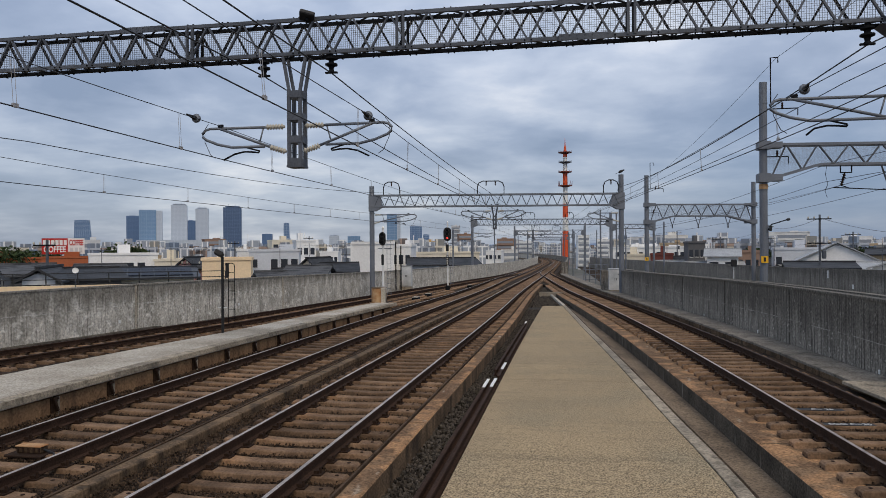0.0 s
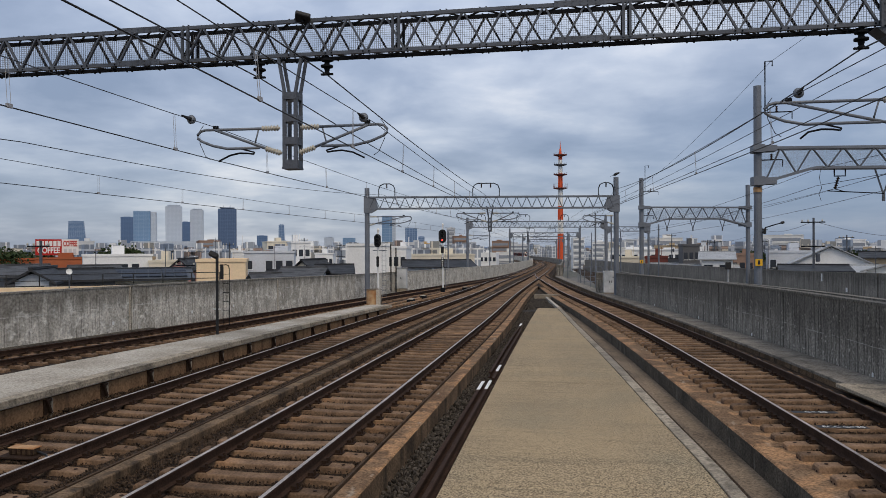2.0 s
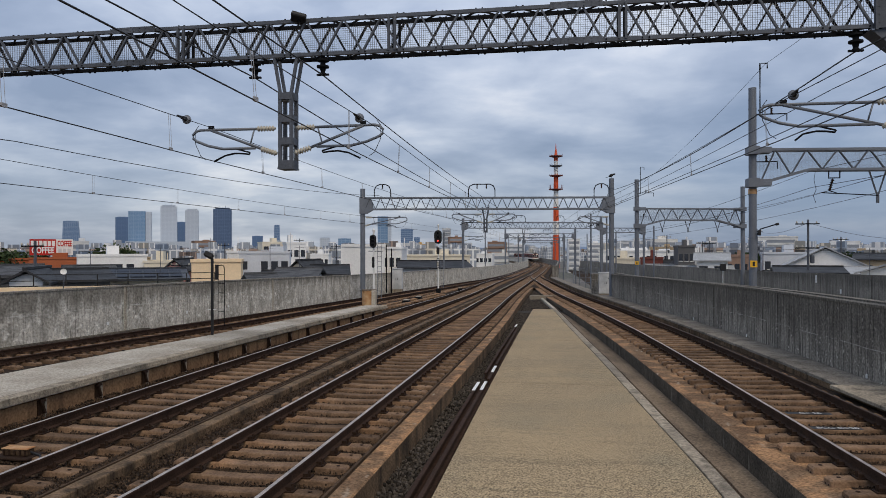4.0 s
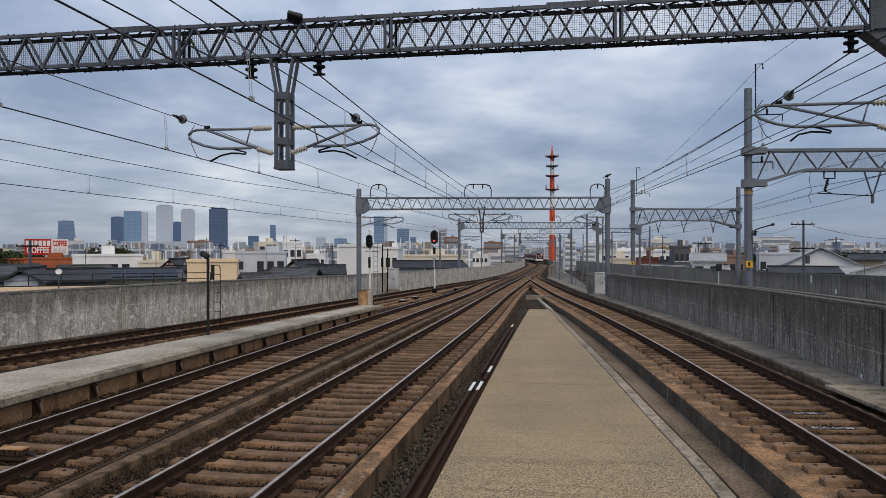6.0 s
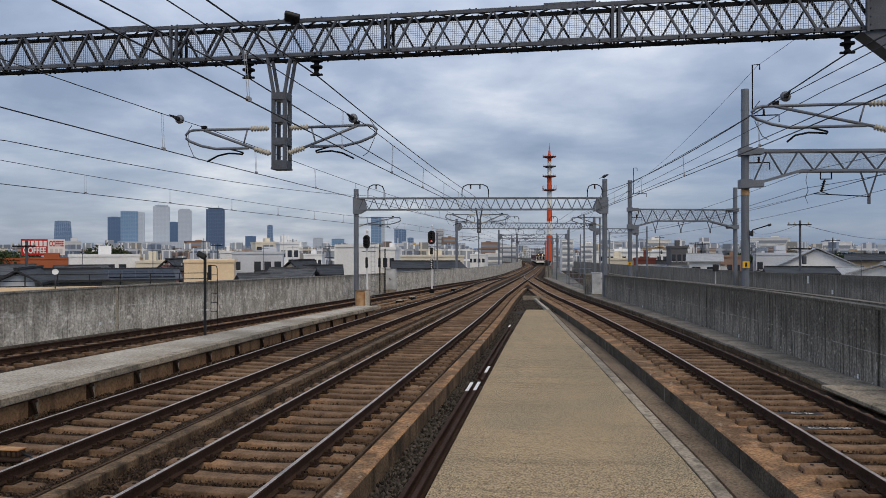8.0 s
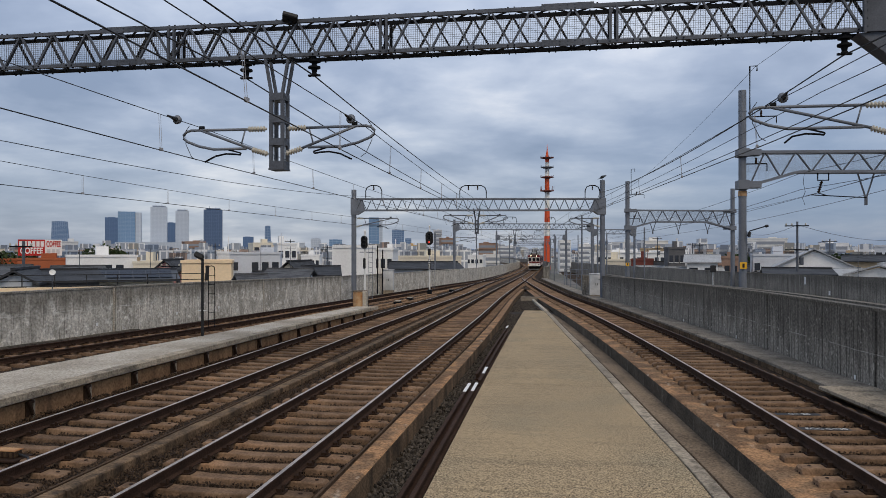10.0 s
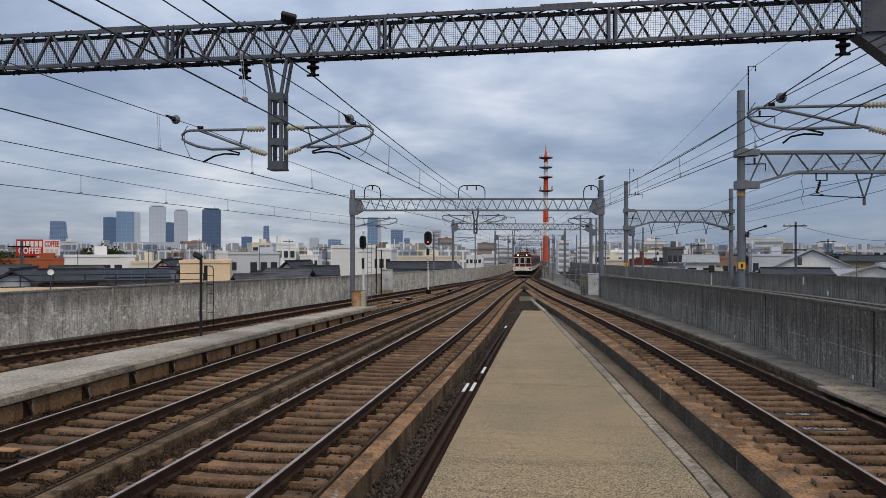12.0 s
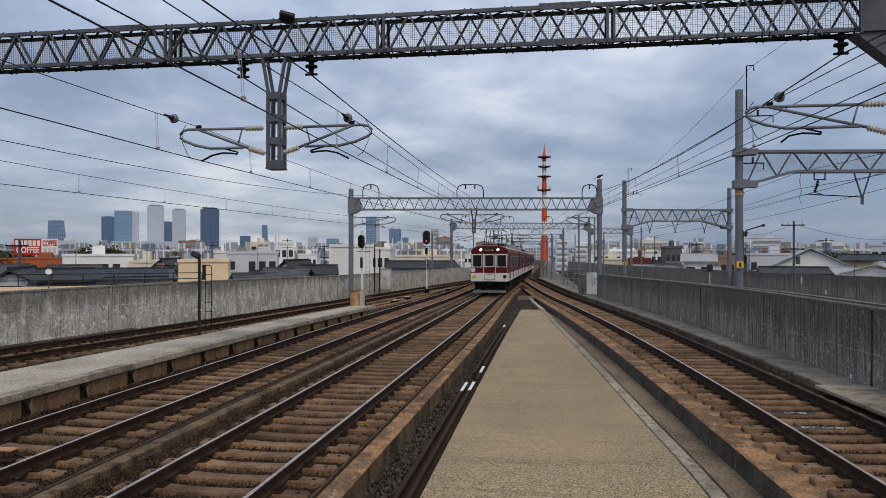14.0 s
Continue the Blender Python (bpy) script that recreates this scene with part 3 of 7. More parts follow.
track("railway_track", TRACK_A, -8, 380, 75, "railway track with worn rails on dusty brown sleepers", (M_RAILTOP, M_RAILTOP), 0.552, 8.22)
track("railway_track", TRACK_B, -8, 560, 100, "railway track with bright rails on dusty brown sleepers", (M_RAILTOP, M_RAILTOP), 0.54, 9.53)
track("railway_track", TRACK_C, -8, 118, 85, "curved railway track joining the main line, marked sleepers", (M_RAILTOP, M_RAILDULL), 0.545, 12.93)
track("railway_track", TRACK_L, -8, 108, 70, "dull rusty siding track beside the parapet wall", (M_RAILDULL, M_RAILDULL), 0.56, 20.0)


# ---- overhead line gantries ----
def insulator(bm, p, q, r=0.07, ribs=6):
    p, q = Vector(p), Vector(q)
    L = (q - p).length
    prof = [(0, 0.03)]
    for i in range(ribs):
        t = L * (0.12 + 0.76 * i / (ribs - 1))
        prof += [(t - 0.022, 0.035), (t, r), (t + 0.018, r * 0.85), (t + 0.022, 0.035)]
    prof.append((L, 0.03))
    lathe(bm, p, q - p, prof, 10)


def truss(root, p, q, depth, wide, panel, chord=0.10, web=0.066, mesh=0.0, mat=None, haunch=0.0, reach=1.9, bolts=False):
    """A lattice box girder between p and q (bottom front line); haunch: how far its ends reach down; mesh: pitch of its wire guard."""
    p, q = Vector(p), Vector(q)
    L = (q - p).length
    d = (q - p).normalized()
    back = Vector((-d.y, d.x, 0)) * wide
    up = Vector((0, 0, depth))
    mat = mat or M_STEEL
    # rear members take a darker steel, their shade put into the colour
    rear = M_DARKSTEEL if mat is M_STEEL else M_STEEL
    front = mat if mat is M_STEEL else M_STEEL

    def low(s):
        return p + d * s - Vector((0, 0, haunch * max(0, 1 - min(s, L - s) / reach)))
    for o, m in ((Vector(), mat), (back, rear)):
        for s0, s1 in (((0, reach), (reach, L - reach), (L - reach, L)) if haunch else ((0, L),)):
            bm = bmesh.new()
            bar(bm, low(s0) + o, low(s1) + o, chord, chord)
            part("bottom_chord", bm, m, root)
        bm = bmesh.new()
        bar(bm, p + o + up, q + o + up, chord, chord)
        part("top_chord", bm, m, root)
    n = max(2, round(L / panel))
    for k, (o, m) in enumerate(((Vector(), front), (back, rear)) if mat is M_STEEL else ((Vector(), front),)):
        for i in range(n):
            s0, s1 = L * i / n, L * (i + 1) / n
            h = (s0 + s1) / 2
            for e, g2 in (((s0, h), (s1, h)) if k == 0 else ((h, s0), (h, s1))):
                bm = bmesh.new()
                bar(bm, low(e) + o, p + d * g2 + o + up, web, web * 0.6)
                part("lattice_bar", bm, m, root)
    bm = bmesh.new()
    for i in range(n):
        a, b = p + d * (L * i / n), p + d * (L * (i + 0.5) / n)
        for u in ((Vector(), up) if not haunch else (up,)):
            bar(bm, a + u, b + back + u, web * 0.6, web * 0.4)
            bar(bm, b + back + u, p + d * (L * (i + 1) / n) + u, web * 0.6, web * 0.4)
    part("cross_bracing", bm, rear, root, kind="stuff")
    if bolts:
        bm = bmesh.new()
        for i in range(n + 1):
            for o in (Vector(), back):
                for e in (-0.07, 0.07):
                    c = p + d * (L * i / n + e) + o
                    for z in (-chord / 2 - 0.028, depth + chord / 2):
                        box(bm, c.x - 0.016, c.x + 0.016, c.y - 0.016, c.y + 0.016, c.z + z, c.z + z + 0.028)
                    box(bm, c.x - 0.014, c.x + 0.014, c.y - chord / 2 - 0.02, c.y - chord / 2, c.z - 0.014, c.z + 0.014)
        part("bolt_heads", bm, M_DARKSTEEL, root, kind="stuff")
    if mesh:
        bm = bmesh.new()
        o = back * 0.93
        w = mesh * 0.15
        for i in range(int(L / mesh)):
            a = p + o + d * (i * mesh)
            bar(bm, a + Vector((0, 0, 0.03)) - Vector((0, 0, haunch * max(0, 1 - min(i * mesh, L - i * mesh) / reach))), a + up * 0.95, w)
        for i in range(int(depth * 0.92 / mesh)):
            u = Vector((0, 0, 0.03 + i * mesh))
            bar(bm, p + o + u, q + o + u, w * 0.75)
        part("mesh_guard", bm, M_MESH, root, "fine galvanised wire mesh", kind="stuff")


def pole(bm, p, h, r, bands=0):
    p = Vector(p)
    tube(bm, [p, p + Vector((0, 0, h))], r, 14)
    for i in range(bands):
        z = h * (i + 0.5) / bands
        tube(bm, [p + Vector((0, 0, z)), p + Vector((0, 0, z + 0.04))], r * 1.08, 14)


def gantry(name, left, right, beam, depth, tops, mesh, label, r=0.17, panel=0.68, hoops=(), haunch=0.0, pale=True, chord=0.10, web=0.075):
    """left, right: feet (x, y, z) of the masts; beam: height of the girder's underside."""
    root = thing(name, label, "overhead line gantry", "overhead line gantries")
    l, rt = Vector(left), Vector(right)
    d = (rt - l).normalized()
    for foot, top, s in ((l, tops[0], 1), (rt, tops[1], -1)):
        bm = bmesh.new()
        pole(bm, foot, top - foot.z, r, 6)
        part("mast", bm, M_STEEL_PALE, root, smooth=False)
        if haunch:
            for zc, hh in ((beam + depth - 0.02, 0.15), (beam - haunch + 0.05, 0.17)):
                bm = bmesh.new()
                box(bm, foot.x - r - 0.06, foot.x + r + 0.06, foot.y - 0.3, foot.y + 0.32, zc - hh, zc + hh)
                box(bm, *sorted((foot.x + s * (r + 0.062), foot.x + s * (r + 0.5))), foot.y - 0.26, foot.y + 0.28, zc - hh * 0.75, zc + hh * 0.75)
                part("collar", bm, M_STEEL_PALE, root)
            continue
        bm = bmesh.new()
        a = Vector((foot.x, foot.y, 0))
        v = [a + d * s * x + Vector((0, 0, z)) for x, z in ((-r - 0.03, beam - (0.5 if haunch else 0.3)), (r + 0.12, beam - (0.5 if haunch else 0.3)), (0.75 if not haunch else r + 0.2, beam - (0.03 if not haunch else 0.4)), (0.75 if not haunch else r + 0.2, beam + 0.05), (r + 0.35, beam + depth + 0.05), (-r - 0.03, beam + depth + 0.05))]
        nrm = Vector((-d.y, d.x, 0)) * 0.22
        f1 = [bm.verts.new(q - nrm) for q in v]
        f2 = [bm.verts.new(q + nrm) for q in v]
        bm.faces.new(f1)
        bm.faces.new(f2[::-1])
        for i in range(6):
            bm.faces.new((f1[i], f2[i], f2[(i + 1) % 6], f1[(i + 1) % 6]))
        part("gusset", bm, M_STEEL_PALE if pale else M_STEEL, root)
    off = Vector((-d.y, d.x, 0)) * -0.2
    truss(root, Vector((l.x, l.y, beam)) + d * 0.2 + off, Vector((rt.x, rt.y, beam)) - d * 0.2 + off, depth, 0.45, panel, chord, web, mesh=mesh, mat=M_STEEL_PALE if pale else M_STEEL, haunch=haunch, bolts=not pale)
    for t, half in hoops:
        c = l.lerp(rt, t)
        bm = bmesh.new()
        pts = [(-half, 0), (-half, 0.55), (-half + 0.1, 0.8), (-half + 0.35, 0.92), (half - 0.35, 0.92), (half - 0.1, 0.8), (half, 0.55), (half, 0)]
        tube(bm, [Vector((c.x, c.y, beam + depth)) + d * x + Vector((0, 0, z)) for x, z in pts], 0.038, 6)
        hoop = part("wire_hoop", bm, M_DARKSTEEL, root)
        for x in ((-half * 0.35, half * 0.35) if half > 0.7 else (0.0,)):
            bm = bmesh.new()
            insulator(bm, Vector((c.x, c.y, beam + depth + 0.90)) + d * x, Vector((c.x, c.y, beam + depth + 0.62)) + d * x, 0.055, 4)
            part("hoop_insulator", bm, M_PLATE, hoop)
    return root


g1 = gantry("gantry", (-21.5, 16.1, -0.6), (7.0, 16.1, -0.6), 7.2, 0.77, (8.6, 8.6), 0.05, "lattice girder gantry with mesh guard across all tracks", r=0.2, panel=0.885, pale=False, chord=0.078, web=0.066)
g2 = gantry("gantry", (-14.05, 48.4, -0.6), (2.65, 51.0, -0.6), 5.55, 0.77, (6.95, 7.6), False, "grey lattice gantry over the tracks", hoops=((0.08, 0.55), (0.48, 0.9), (0.96, 0.5)))
g3 = gantry("gantry", (-14.3, 97.0, -1.5), (3.9, 102.0, -1.5), 5.7, 0.77, (7.0, 7.2), False, "grey lattice gantry over the junction", hoops=((0.1, 0.55), (0.4, 0.9), (0.7, 0.55)))
for i, (y, xl, xr) in enumerate(((150, -13.3, 0.6), (202, -14.4, -2.0), (255, -16.3, -4.2), (310, -20.3, -8.2))):
    gantry("gantry", (xl, y - 1, -2.0), (xr, y + 2, -2.0), 5.3, 0.8, (7.0, 7.0), False, "distant grey lattice gantry on the curve", hoops=((0.3, 0.8), (0.6, 0.8)), panel=1.5)
gantry("gantry", (6.97, 30.4, -1.0), (15.6, 31.5, -1.0), 5.86, 0.78, (9.08, 9.3), 0.03, "grey tubular-mast gantry over the neighbouring line", r=0.15, haunch=0.55, panel=1.25)
gantry("gantry", (4.95, 58.6, -2.5), (13.2, 60.8, -2.5), 5.05, 0.9, (8.2, 7.7), 0.045, "grey tubular-mast gantry further along the neighbouring line", r=0.165, haunch=0.5, panel=1.0)

gantry("gantry", (4.1, 104.0, -2.5), (9.9, 106.0, -2.5), 5.2, 0.6, (6.6, 6.3), 0.0, "distant grey gantry over the neighbouring line", r=0.15, panel=0.9)

bm = bmesh.new()
sweep(bm, WALL_L, -18, 26.5, [(0.02, -0.5), (0.36, -0.5), (0.36, -0.25), (0.02, -0.25)])
solo("cable_duct", bm, M_KERB_BLACK, "grimy concrete cable duct at the foot of the wall", "cable duct", kind="structure")


# ---- overhead equipment ----
def cantilever(name, o, s, reach, label, ax=(1, 0)):
    """A bracket arm fixed at o; s: side to which it reaches; ax: unit direction across the tracks."""
    root = thing(name, label, "bracket arm", "overhead bracket arms")
    o = Vector(o)
    a = Vector((ax[0], ax[1], 0)) * s

    def P(u, z):
        return o + a * u + Vector((0, 0, z))
    k = reach - 2.1
    bm = bmesh.new()
    insulator(bm, P(0.06, 0.9), P(0.52, 0.9))
    part("insulator", bm, M_PORCELAIN, root, "ribbed cream porcelain insulator", smooth=True)
    bm = bmesh.new()
    insulator(bm, P(0.02, 0.32), P(0.42, 0.44))
    part("insulator", bm, M_PORCELAIN, root, "ribbed cream porcelain insulator", smooth=True)
    bm = bmesh.new()
    tube(bm, [P(0.5, 0.9), P(1.9 + k, 0.91), P(2.02 + k, 0.88), P(2.1 + k, 0.80), P(2.09 + k, 0.72), P(2.0 + k, 0.65), P(1.72 + k, 0.54), P(1.35 + k, 0.46), P(0.55, 0.46)], 0.032, 8)
    part("loop_pipe", bm, M_STEEL_PALE, root, smooth=True)
    bm = bmesh.new()
    tube(bm, [P(0.4, 0.44), P(1.65 + k, 0.9)], 0.032, 8)
    tube(bm, [P(0.58, 0.88), P(0.68, 0.52)], 0.018, 6)
    part("strut_pipe", bm, M_STEEL_PALE, root, smooth=True)
    bm = bmesh.new()
    h = max(0.0, k) * 0.95
    tube(bm, [P(0.68 + h, 0.36), P(0.7 + h, 0.32), P(0.85 + h, 0.34), P(1.05 + h, 0.35), P(1.3 + h, 0.30), P(1.57 + h * 0.8, 0.17)], 0.022, 6)
    tube(bm, [P(0.68 + h, 0.36), P(1.05 + h, 0.46)], 0.02, 6)
    part("steady_arm", bm, M_DARKSTEEL, root, smooth=True)
    bm = bmesh.new()
    tube(bm, [P(1.95 + k, 1.02), P(2.04 + k, 0.9), P(2.04 + k, 0.6), P(1.9 + k, 0.3), P(1.78 + k, 0.22)], 0.008, 5)
    part("jumper_wire", bm, M_WIRE, root)
    bm = bmesh.new()
    box(bm, *sorted((P(1.58 + k, 0).x, P(1.7 + k, 0).x)), o.y - 0.03, o.y + 0.03, o.z + 0.93, o.z + 1.0)
    part("clamp", bm, M_DARKSTEEL, root)
    return root


def hanging_post(o, h, label, wide=0.35, deep=0.30):
    """A drop post of four channels tied by battens on all sides, on four splayed legs."""
    root = thing("drop_post", label, "drop post", "overhead drop posts")
    x, y, z = o
    for t in (0, deep):
        for s in (-1, 1):
            bm = bmesh.new()
            bar(bm, (x + s * (wide / 2 - 0.04), y + t, z), (x + s * (wide / 2 - 0.04), y + t, z + h), 0.08, 0.07)
            part("channel", bm, M_STEEL, root)
            bm = bmesh.new()
            bar(bm, (x + s * (wide / 2 - 0.05), y + t, z + h - 0.05), (x + s * (wide / 2 + 0.10), y + t, z + h + 0.78), 0.075, 0.06)
            part("splayed_leg", bm, M_STEEL, root)
        for i in range(4):
            bm = bmesh.new()
            zz = z + h * (0.0 + 0.30 * i)
            box(bm, x - wide / 2 + 0.005, x + wide / 2 - 0.005, y + t - 0.045, y + t + 0.045, zz + 0.002, zz + h * 0.095)
            part("batten", bm, M_STEEL, root)
    for s in (-1, 1):
        for i in range(4):
            bm = bmesh.new()
            zz = z + h * (0.30 * i)
            box(bm, x + s * wide / 2 - 0.006, x + s * wide / 2 + 0.006, y + 0.05, y + deep - 0.05, zz + 0.004, zz + h * 0.095)
            part("side_batten", bm, M_STEEL, root)
    bm = bmesh.new()
    box(bm, x - wide / 2 - 0.01, x + wide / 2 + 0.01, y - 0.05, y + deep + 0.05, z - 0.04, z)
    part("end_cap", bm, M_STEEL, root)
    return root


hanging_post((-6.43, 15.9, 4.65), 1.72, "steel lattice drop post hung from the girder")
cantilever("bracket_arm", (-6.62, 15.9, 4.65), -1, 2.1, "looped pipe bracket arm with cream insulators")
cantilever("bracket_arm", (-6.24, 15.9, 4.65), 1, 2.1, "looped pipe bracket arm with cream insulators")
cantilever("bracket_arm", (6.5, 15.9, 4.79), -1, 2.72, "long looped pipe bracket arm with cream insulators")
hanging_post((-5.8, 49.7, 4.0), 0.9, "slim drop post under the second gantry", 0.25)
AX2 = Vector((16.7, 2.6, 0)).normalized()
cantilever("bracket_arm", (-5.95, 49.6, 4.3), -1, 2.1, "looped pipe bracket arm under the second gantry", AX2)
cantilever("bracket_arm", (-5.65, 49.7, 4.3), 1, 1.9, "looped pipe bracket arm under the second gantry", AX2)
cantilever("bracket_arm", (-13.9, 48.4, 4.1), 1, 2.9, "long looped pipe bracket arm on the mast", AX2)
cantilever("bracket_arm", (2.5, 50.9, 4.1), -1, 2.1, "looped pipe bracket arm on the mast", AX2)
hanging_post((-6.4, 99.2, 3.8), 1.2, "slim drop post under the third gantry", 0.25)
for s in (-1, 1):
    cantilever("bracket_arm", (-6.4 + s * 0.2, 99.2, 3.9), s, 2.2, "looped pipe bracket arm under the third gantry")
cantilever("bracket_arm", (-14.1, 97.0, 3.7), 1, 2.9, "long looped pipe bracket arm on a far mast")

for x in (-7.19, -5.56, 5.62):
    st = thing("post_insulator", "brown ribbed post insulator hung under the girder", "insulator", "girder insulators")
    bm = bmesh.new()
    lathe(bm, (x, 15.95, 7.16), (0, 0, -1), [(0, 0.05), (0.06, 0.05), (0.08, 0.13), (0.12, 0.13), (0.14, 0.06), (0.2, 0.06), (0.22, 0.14), (0.26, 0.14), (0.28, 0.07), (0.36, 0.05), (0.4, 0.08), (0.43, 0.08)], 14)
    part("ribbed_body", bm, M_DARKSTEEL, st, smooth=False)
    bm = bmesh.new()
    bar(bm, (x - 0.14, 15.95, 6.74), (x + 0.14, 15.95, 6.74), 0.06, 0.04)
    part("wire_clamp", bm, M_DARKSTEEL, st)

for x, y, z in ((-8.58, 15.4, 5.72), (-4.53, 15.4, 5.62), (4.28, 15.4, 5.78)):
    st = thing("ball_insulator", "round grey strain insulator on the messenger wire", "insulator", "strain insulators")
    bm = bmesh.new()
    lathe(bm, (x, y - 0.1, z), (0, 1, 0), [(0, 0.03), (0.02, 0.08), (0.06, 0.105), (0.11, 0.09), (0.14, 0.03)], 14)
    part("ball", bm, M_STEEL_PALE, st, smooth=True)
    bm = bmesh.new()
    tube(bm, [(x - 0.02, y - 0.42, z + 0.03), (x, y - 0.08, z)], 0.015, 8, r2=0.055)
    part("cone", bm, M_BLACK, st)

fl = thing("floodlight", "black floodlight tilted on top of the girder", "floodlight")
bm = bmesh.new()
box(bm, -0.17, 0.17, -0.13, 0.13, -0.055, 0.06)
bev(bm, 0.02)
bmesh.ops.transform(bm, matrix=pose(-6.08, 15.8, 8.02, -28, 14, 15), verts=bm.verts)
part("lamp_housing", bm, M_BLACK, fl)
bm = bmesh.new()
bar(bm, (-6.08, 15.82, 7.9), (-6.08, 15.82, 8.0), 0.08)
part("lamp_bracket", bm, M_DARKSTEEL, fl)

# girder splices, stiffener posts and the heavy end plate of the first gantry
for x in (-9.01, -3.93, 1.06):
    for o in (-0.07, 0.07):
        for y in (15.87, 16.33):
            bm = bmesh.new()
            bar(bm, (x + o, y, 7.2), (x + o, y, 7.97), 0.05, 0.07)
            # rear stiffeners coloured darker for the shade inside the girder
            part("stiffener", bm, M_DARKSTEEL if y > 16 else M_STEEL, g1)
for x in (-10.2, 0.1):
    for z in (7.2, 7.97):
        bm = bmesh.new()
        box(bm, x - 0.55, x + 0.55, 15.825, 15.85, z - 0.07, z + 0.07)
        for i in range(7):
            for zz in (-0.035, 0.035):
                lathe(bm, (x - 0.48 + i * 0.16, 15.825, z + zz), (0, -1, 0), [(0, 0.014), (0.015, 0.012)], 6)
        part("splice_plate", bm, M_STEEL, g1)
bm = bmesh.new()
box(bm, 5.92, 7.3, 15.80, 15.84, 7.14, 8.4)
box(bm, 5.92, 5.97, 15.75, 15.80, 7.1, 8.1)
for i in range(5):
    lathe(bm, (6.0, 15.80, 7.25 + i * 0.16), (0, -1, 0), [(0, 0.016), (0.02, 0.013)], 6)
part("end_plate", bm, M_STEEL, g1)
bm = bmesh.new()
knee = [(5.86, 7.13), (7.2, 7.13), (7.2, 6.05), (6.95, 6.2)]
fa, fb = [[bm.verts.new((x, y, z)) for x, z in knee] for y in (15.86, 16.3)]
bm.faces.new(fa)
bm.faces.new(fb[::-1])
for i in range(4):
    bm.faces.new((fa[i], fb[i], fb[(i + 1) % 4], fa[(i + 1) % 4]))
part("knee_plate", bm, M_STEEL, g1)


# ---- wires ----
def wire_points(nodes, sag, n=14):
    pts = []
    for a, b in zip(nodes, nodes[1:]):
        a, b = Vector(a), Vector(b)
        for i in range(n):
            t = i / n
            p = a.lerp(b, t)
            p.z -= sag * 4 * t * (1 - t)
            pts.append(p)
    pts.append(Vector(nodes[-1]))
    return pts


def wire(name, nodes, r, label, sag=0.15, parent=None, mat=None):
    bm = bmesh.new()
    tube(bm, wire_points(nodes, sag), r, 5)
    if parent:
        return part(name, bm, mat or M_WIRE, parent)
    return solo(name, bm, mat or M_WIRE, label, "overhead wire", "overhead wires")


def at_y(nodes, y, sag):
    for a, b in zip(nodes, nodes[1:]):
        if a[1] <= y <= b[1]:
            t = (y - a[1]) / (b[1] - a[1])
            p = Vector(a).lerp(Vector(b), t)
            p.z -= sag * 4 * t * (1 - t)
            return p


def catenary(contact, mess, first, step, label):
    root = thing("catenary", label, "overhead wire", "overhead catenaries")
    wire("contact_wire", contact, 0.011, "", 0.02, root)
    wire("messenger_wire", mess, 0.0085, "", 0.16, root)
    y = first
    while y < 95:
        a, b = at_y(contact, y, 0.02), at_y(mess, y, 0.16)
        if a and b:
            bm = bmesh.new()
            for o in (-0.035, 0.035):
                tube(bm, [a + Vector((0, o, 0)), b + Vector((0, o, 0))], 0.0045, 4)
            box(bm, a.x - 0.02, a.x + 0.02, a.y - 0.05, a.y + 0.05, a.z - 0.01, a.z + 0.05)
            part("dropper", bm, M_WIRE_PALE, root)
        y += step


catenary([(-7.55, -12, 4.88), (-8.19, 16, 4.83), (-7.9, 49.4, 4.85), (-9.2, 99, 4.35), (-9.7, 150, 4.1), (-10.2, 200, 4.0), (-15, 262, 4.0)],
         [(-7.65, -12, 5.85), (-8.22, 16, 5.60), (-7.95, 49.4, 5.45), (-9.2, 99, 5.0), (-9.7, 150, 4.8), (-10.2, 200, 4.7), (-15, 262, 4.7)], 4.65, 4.65, "contact and messenger wires over a main track")
catenary([(-3.57, -12, 4.85), (-4.44, 16, 4.79), (-5.05, 49.6, 4.88), (-5.8, 99, 4.4), (-6.2, 150, 4.1), (-6.7, 200, 4.0), (-11.5, 262, 4.0)],
         [(-3.95, -12, 5.7), (-4.4, 16, 5.57), (-5.1, 49.6, 5.5), (-5.8, 99, 5.05), (-6.2, 150, 4.8), (-6.7, 200, 4.7), (-11.5, 262, 4.7)], 4.7, 4.7, "contact and messenger wires over the main track")
catenary([(-18.9, -12, 4.65), (-15.0, 16, 4.56), (-13.0, 48.9, 4.47), (-9.8, 98, 4.25)],
         [(-18.9, -12, 5.35), (-15.0, 16, 5.22), (-13.0, 48.9, 5.0), (-9.8, 98, 4.8)], 2.7, 4.5, "contact and messenger wires over the siding")
catenary([(6.2, -12, 5.0), (4.13, 16, 4.96), (0.6, 50.4, 4.9), (-4.2, 99, 4.4), (-6.0, 125, 4.2)],
         [(6.2, -12, 5.85), (4.08, 16, 5.71), (0.6, 50.4, 5.5), (-4.2, 99, 5.05), (-6.0, 125, 4.9)], 4.5, 6.0, "contact and messenger wires over the curved track")
wire("feeder_wire", [(-7.1, -12, 6.85), (-7.19, 16, 6.73), (-6.87, 49.5, 5.95), (-7.4, 99, 6.1), (-8, 150, 6.2)], 0.016, "thick black feeder wire", 0.12)
wire("feeder_wire", [(-5.4, -12, 6.85), (-5.56, 16, 6.73), (-6.44, 49.5, 6.7), (-6.9, 99, 6.7), (-7, 150, 6.3)], 0.016, "thick black feeder wire", 0.12)
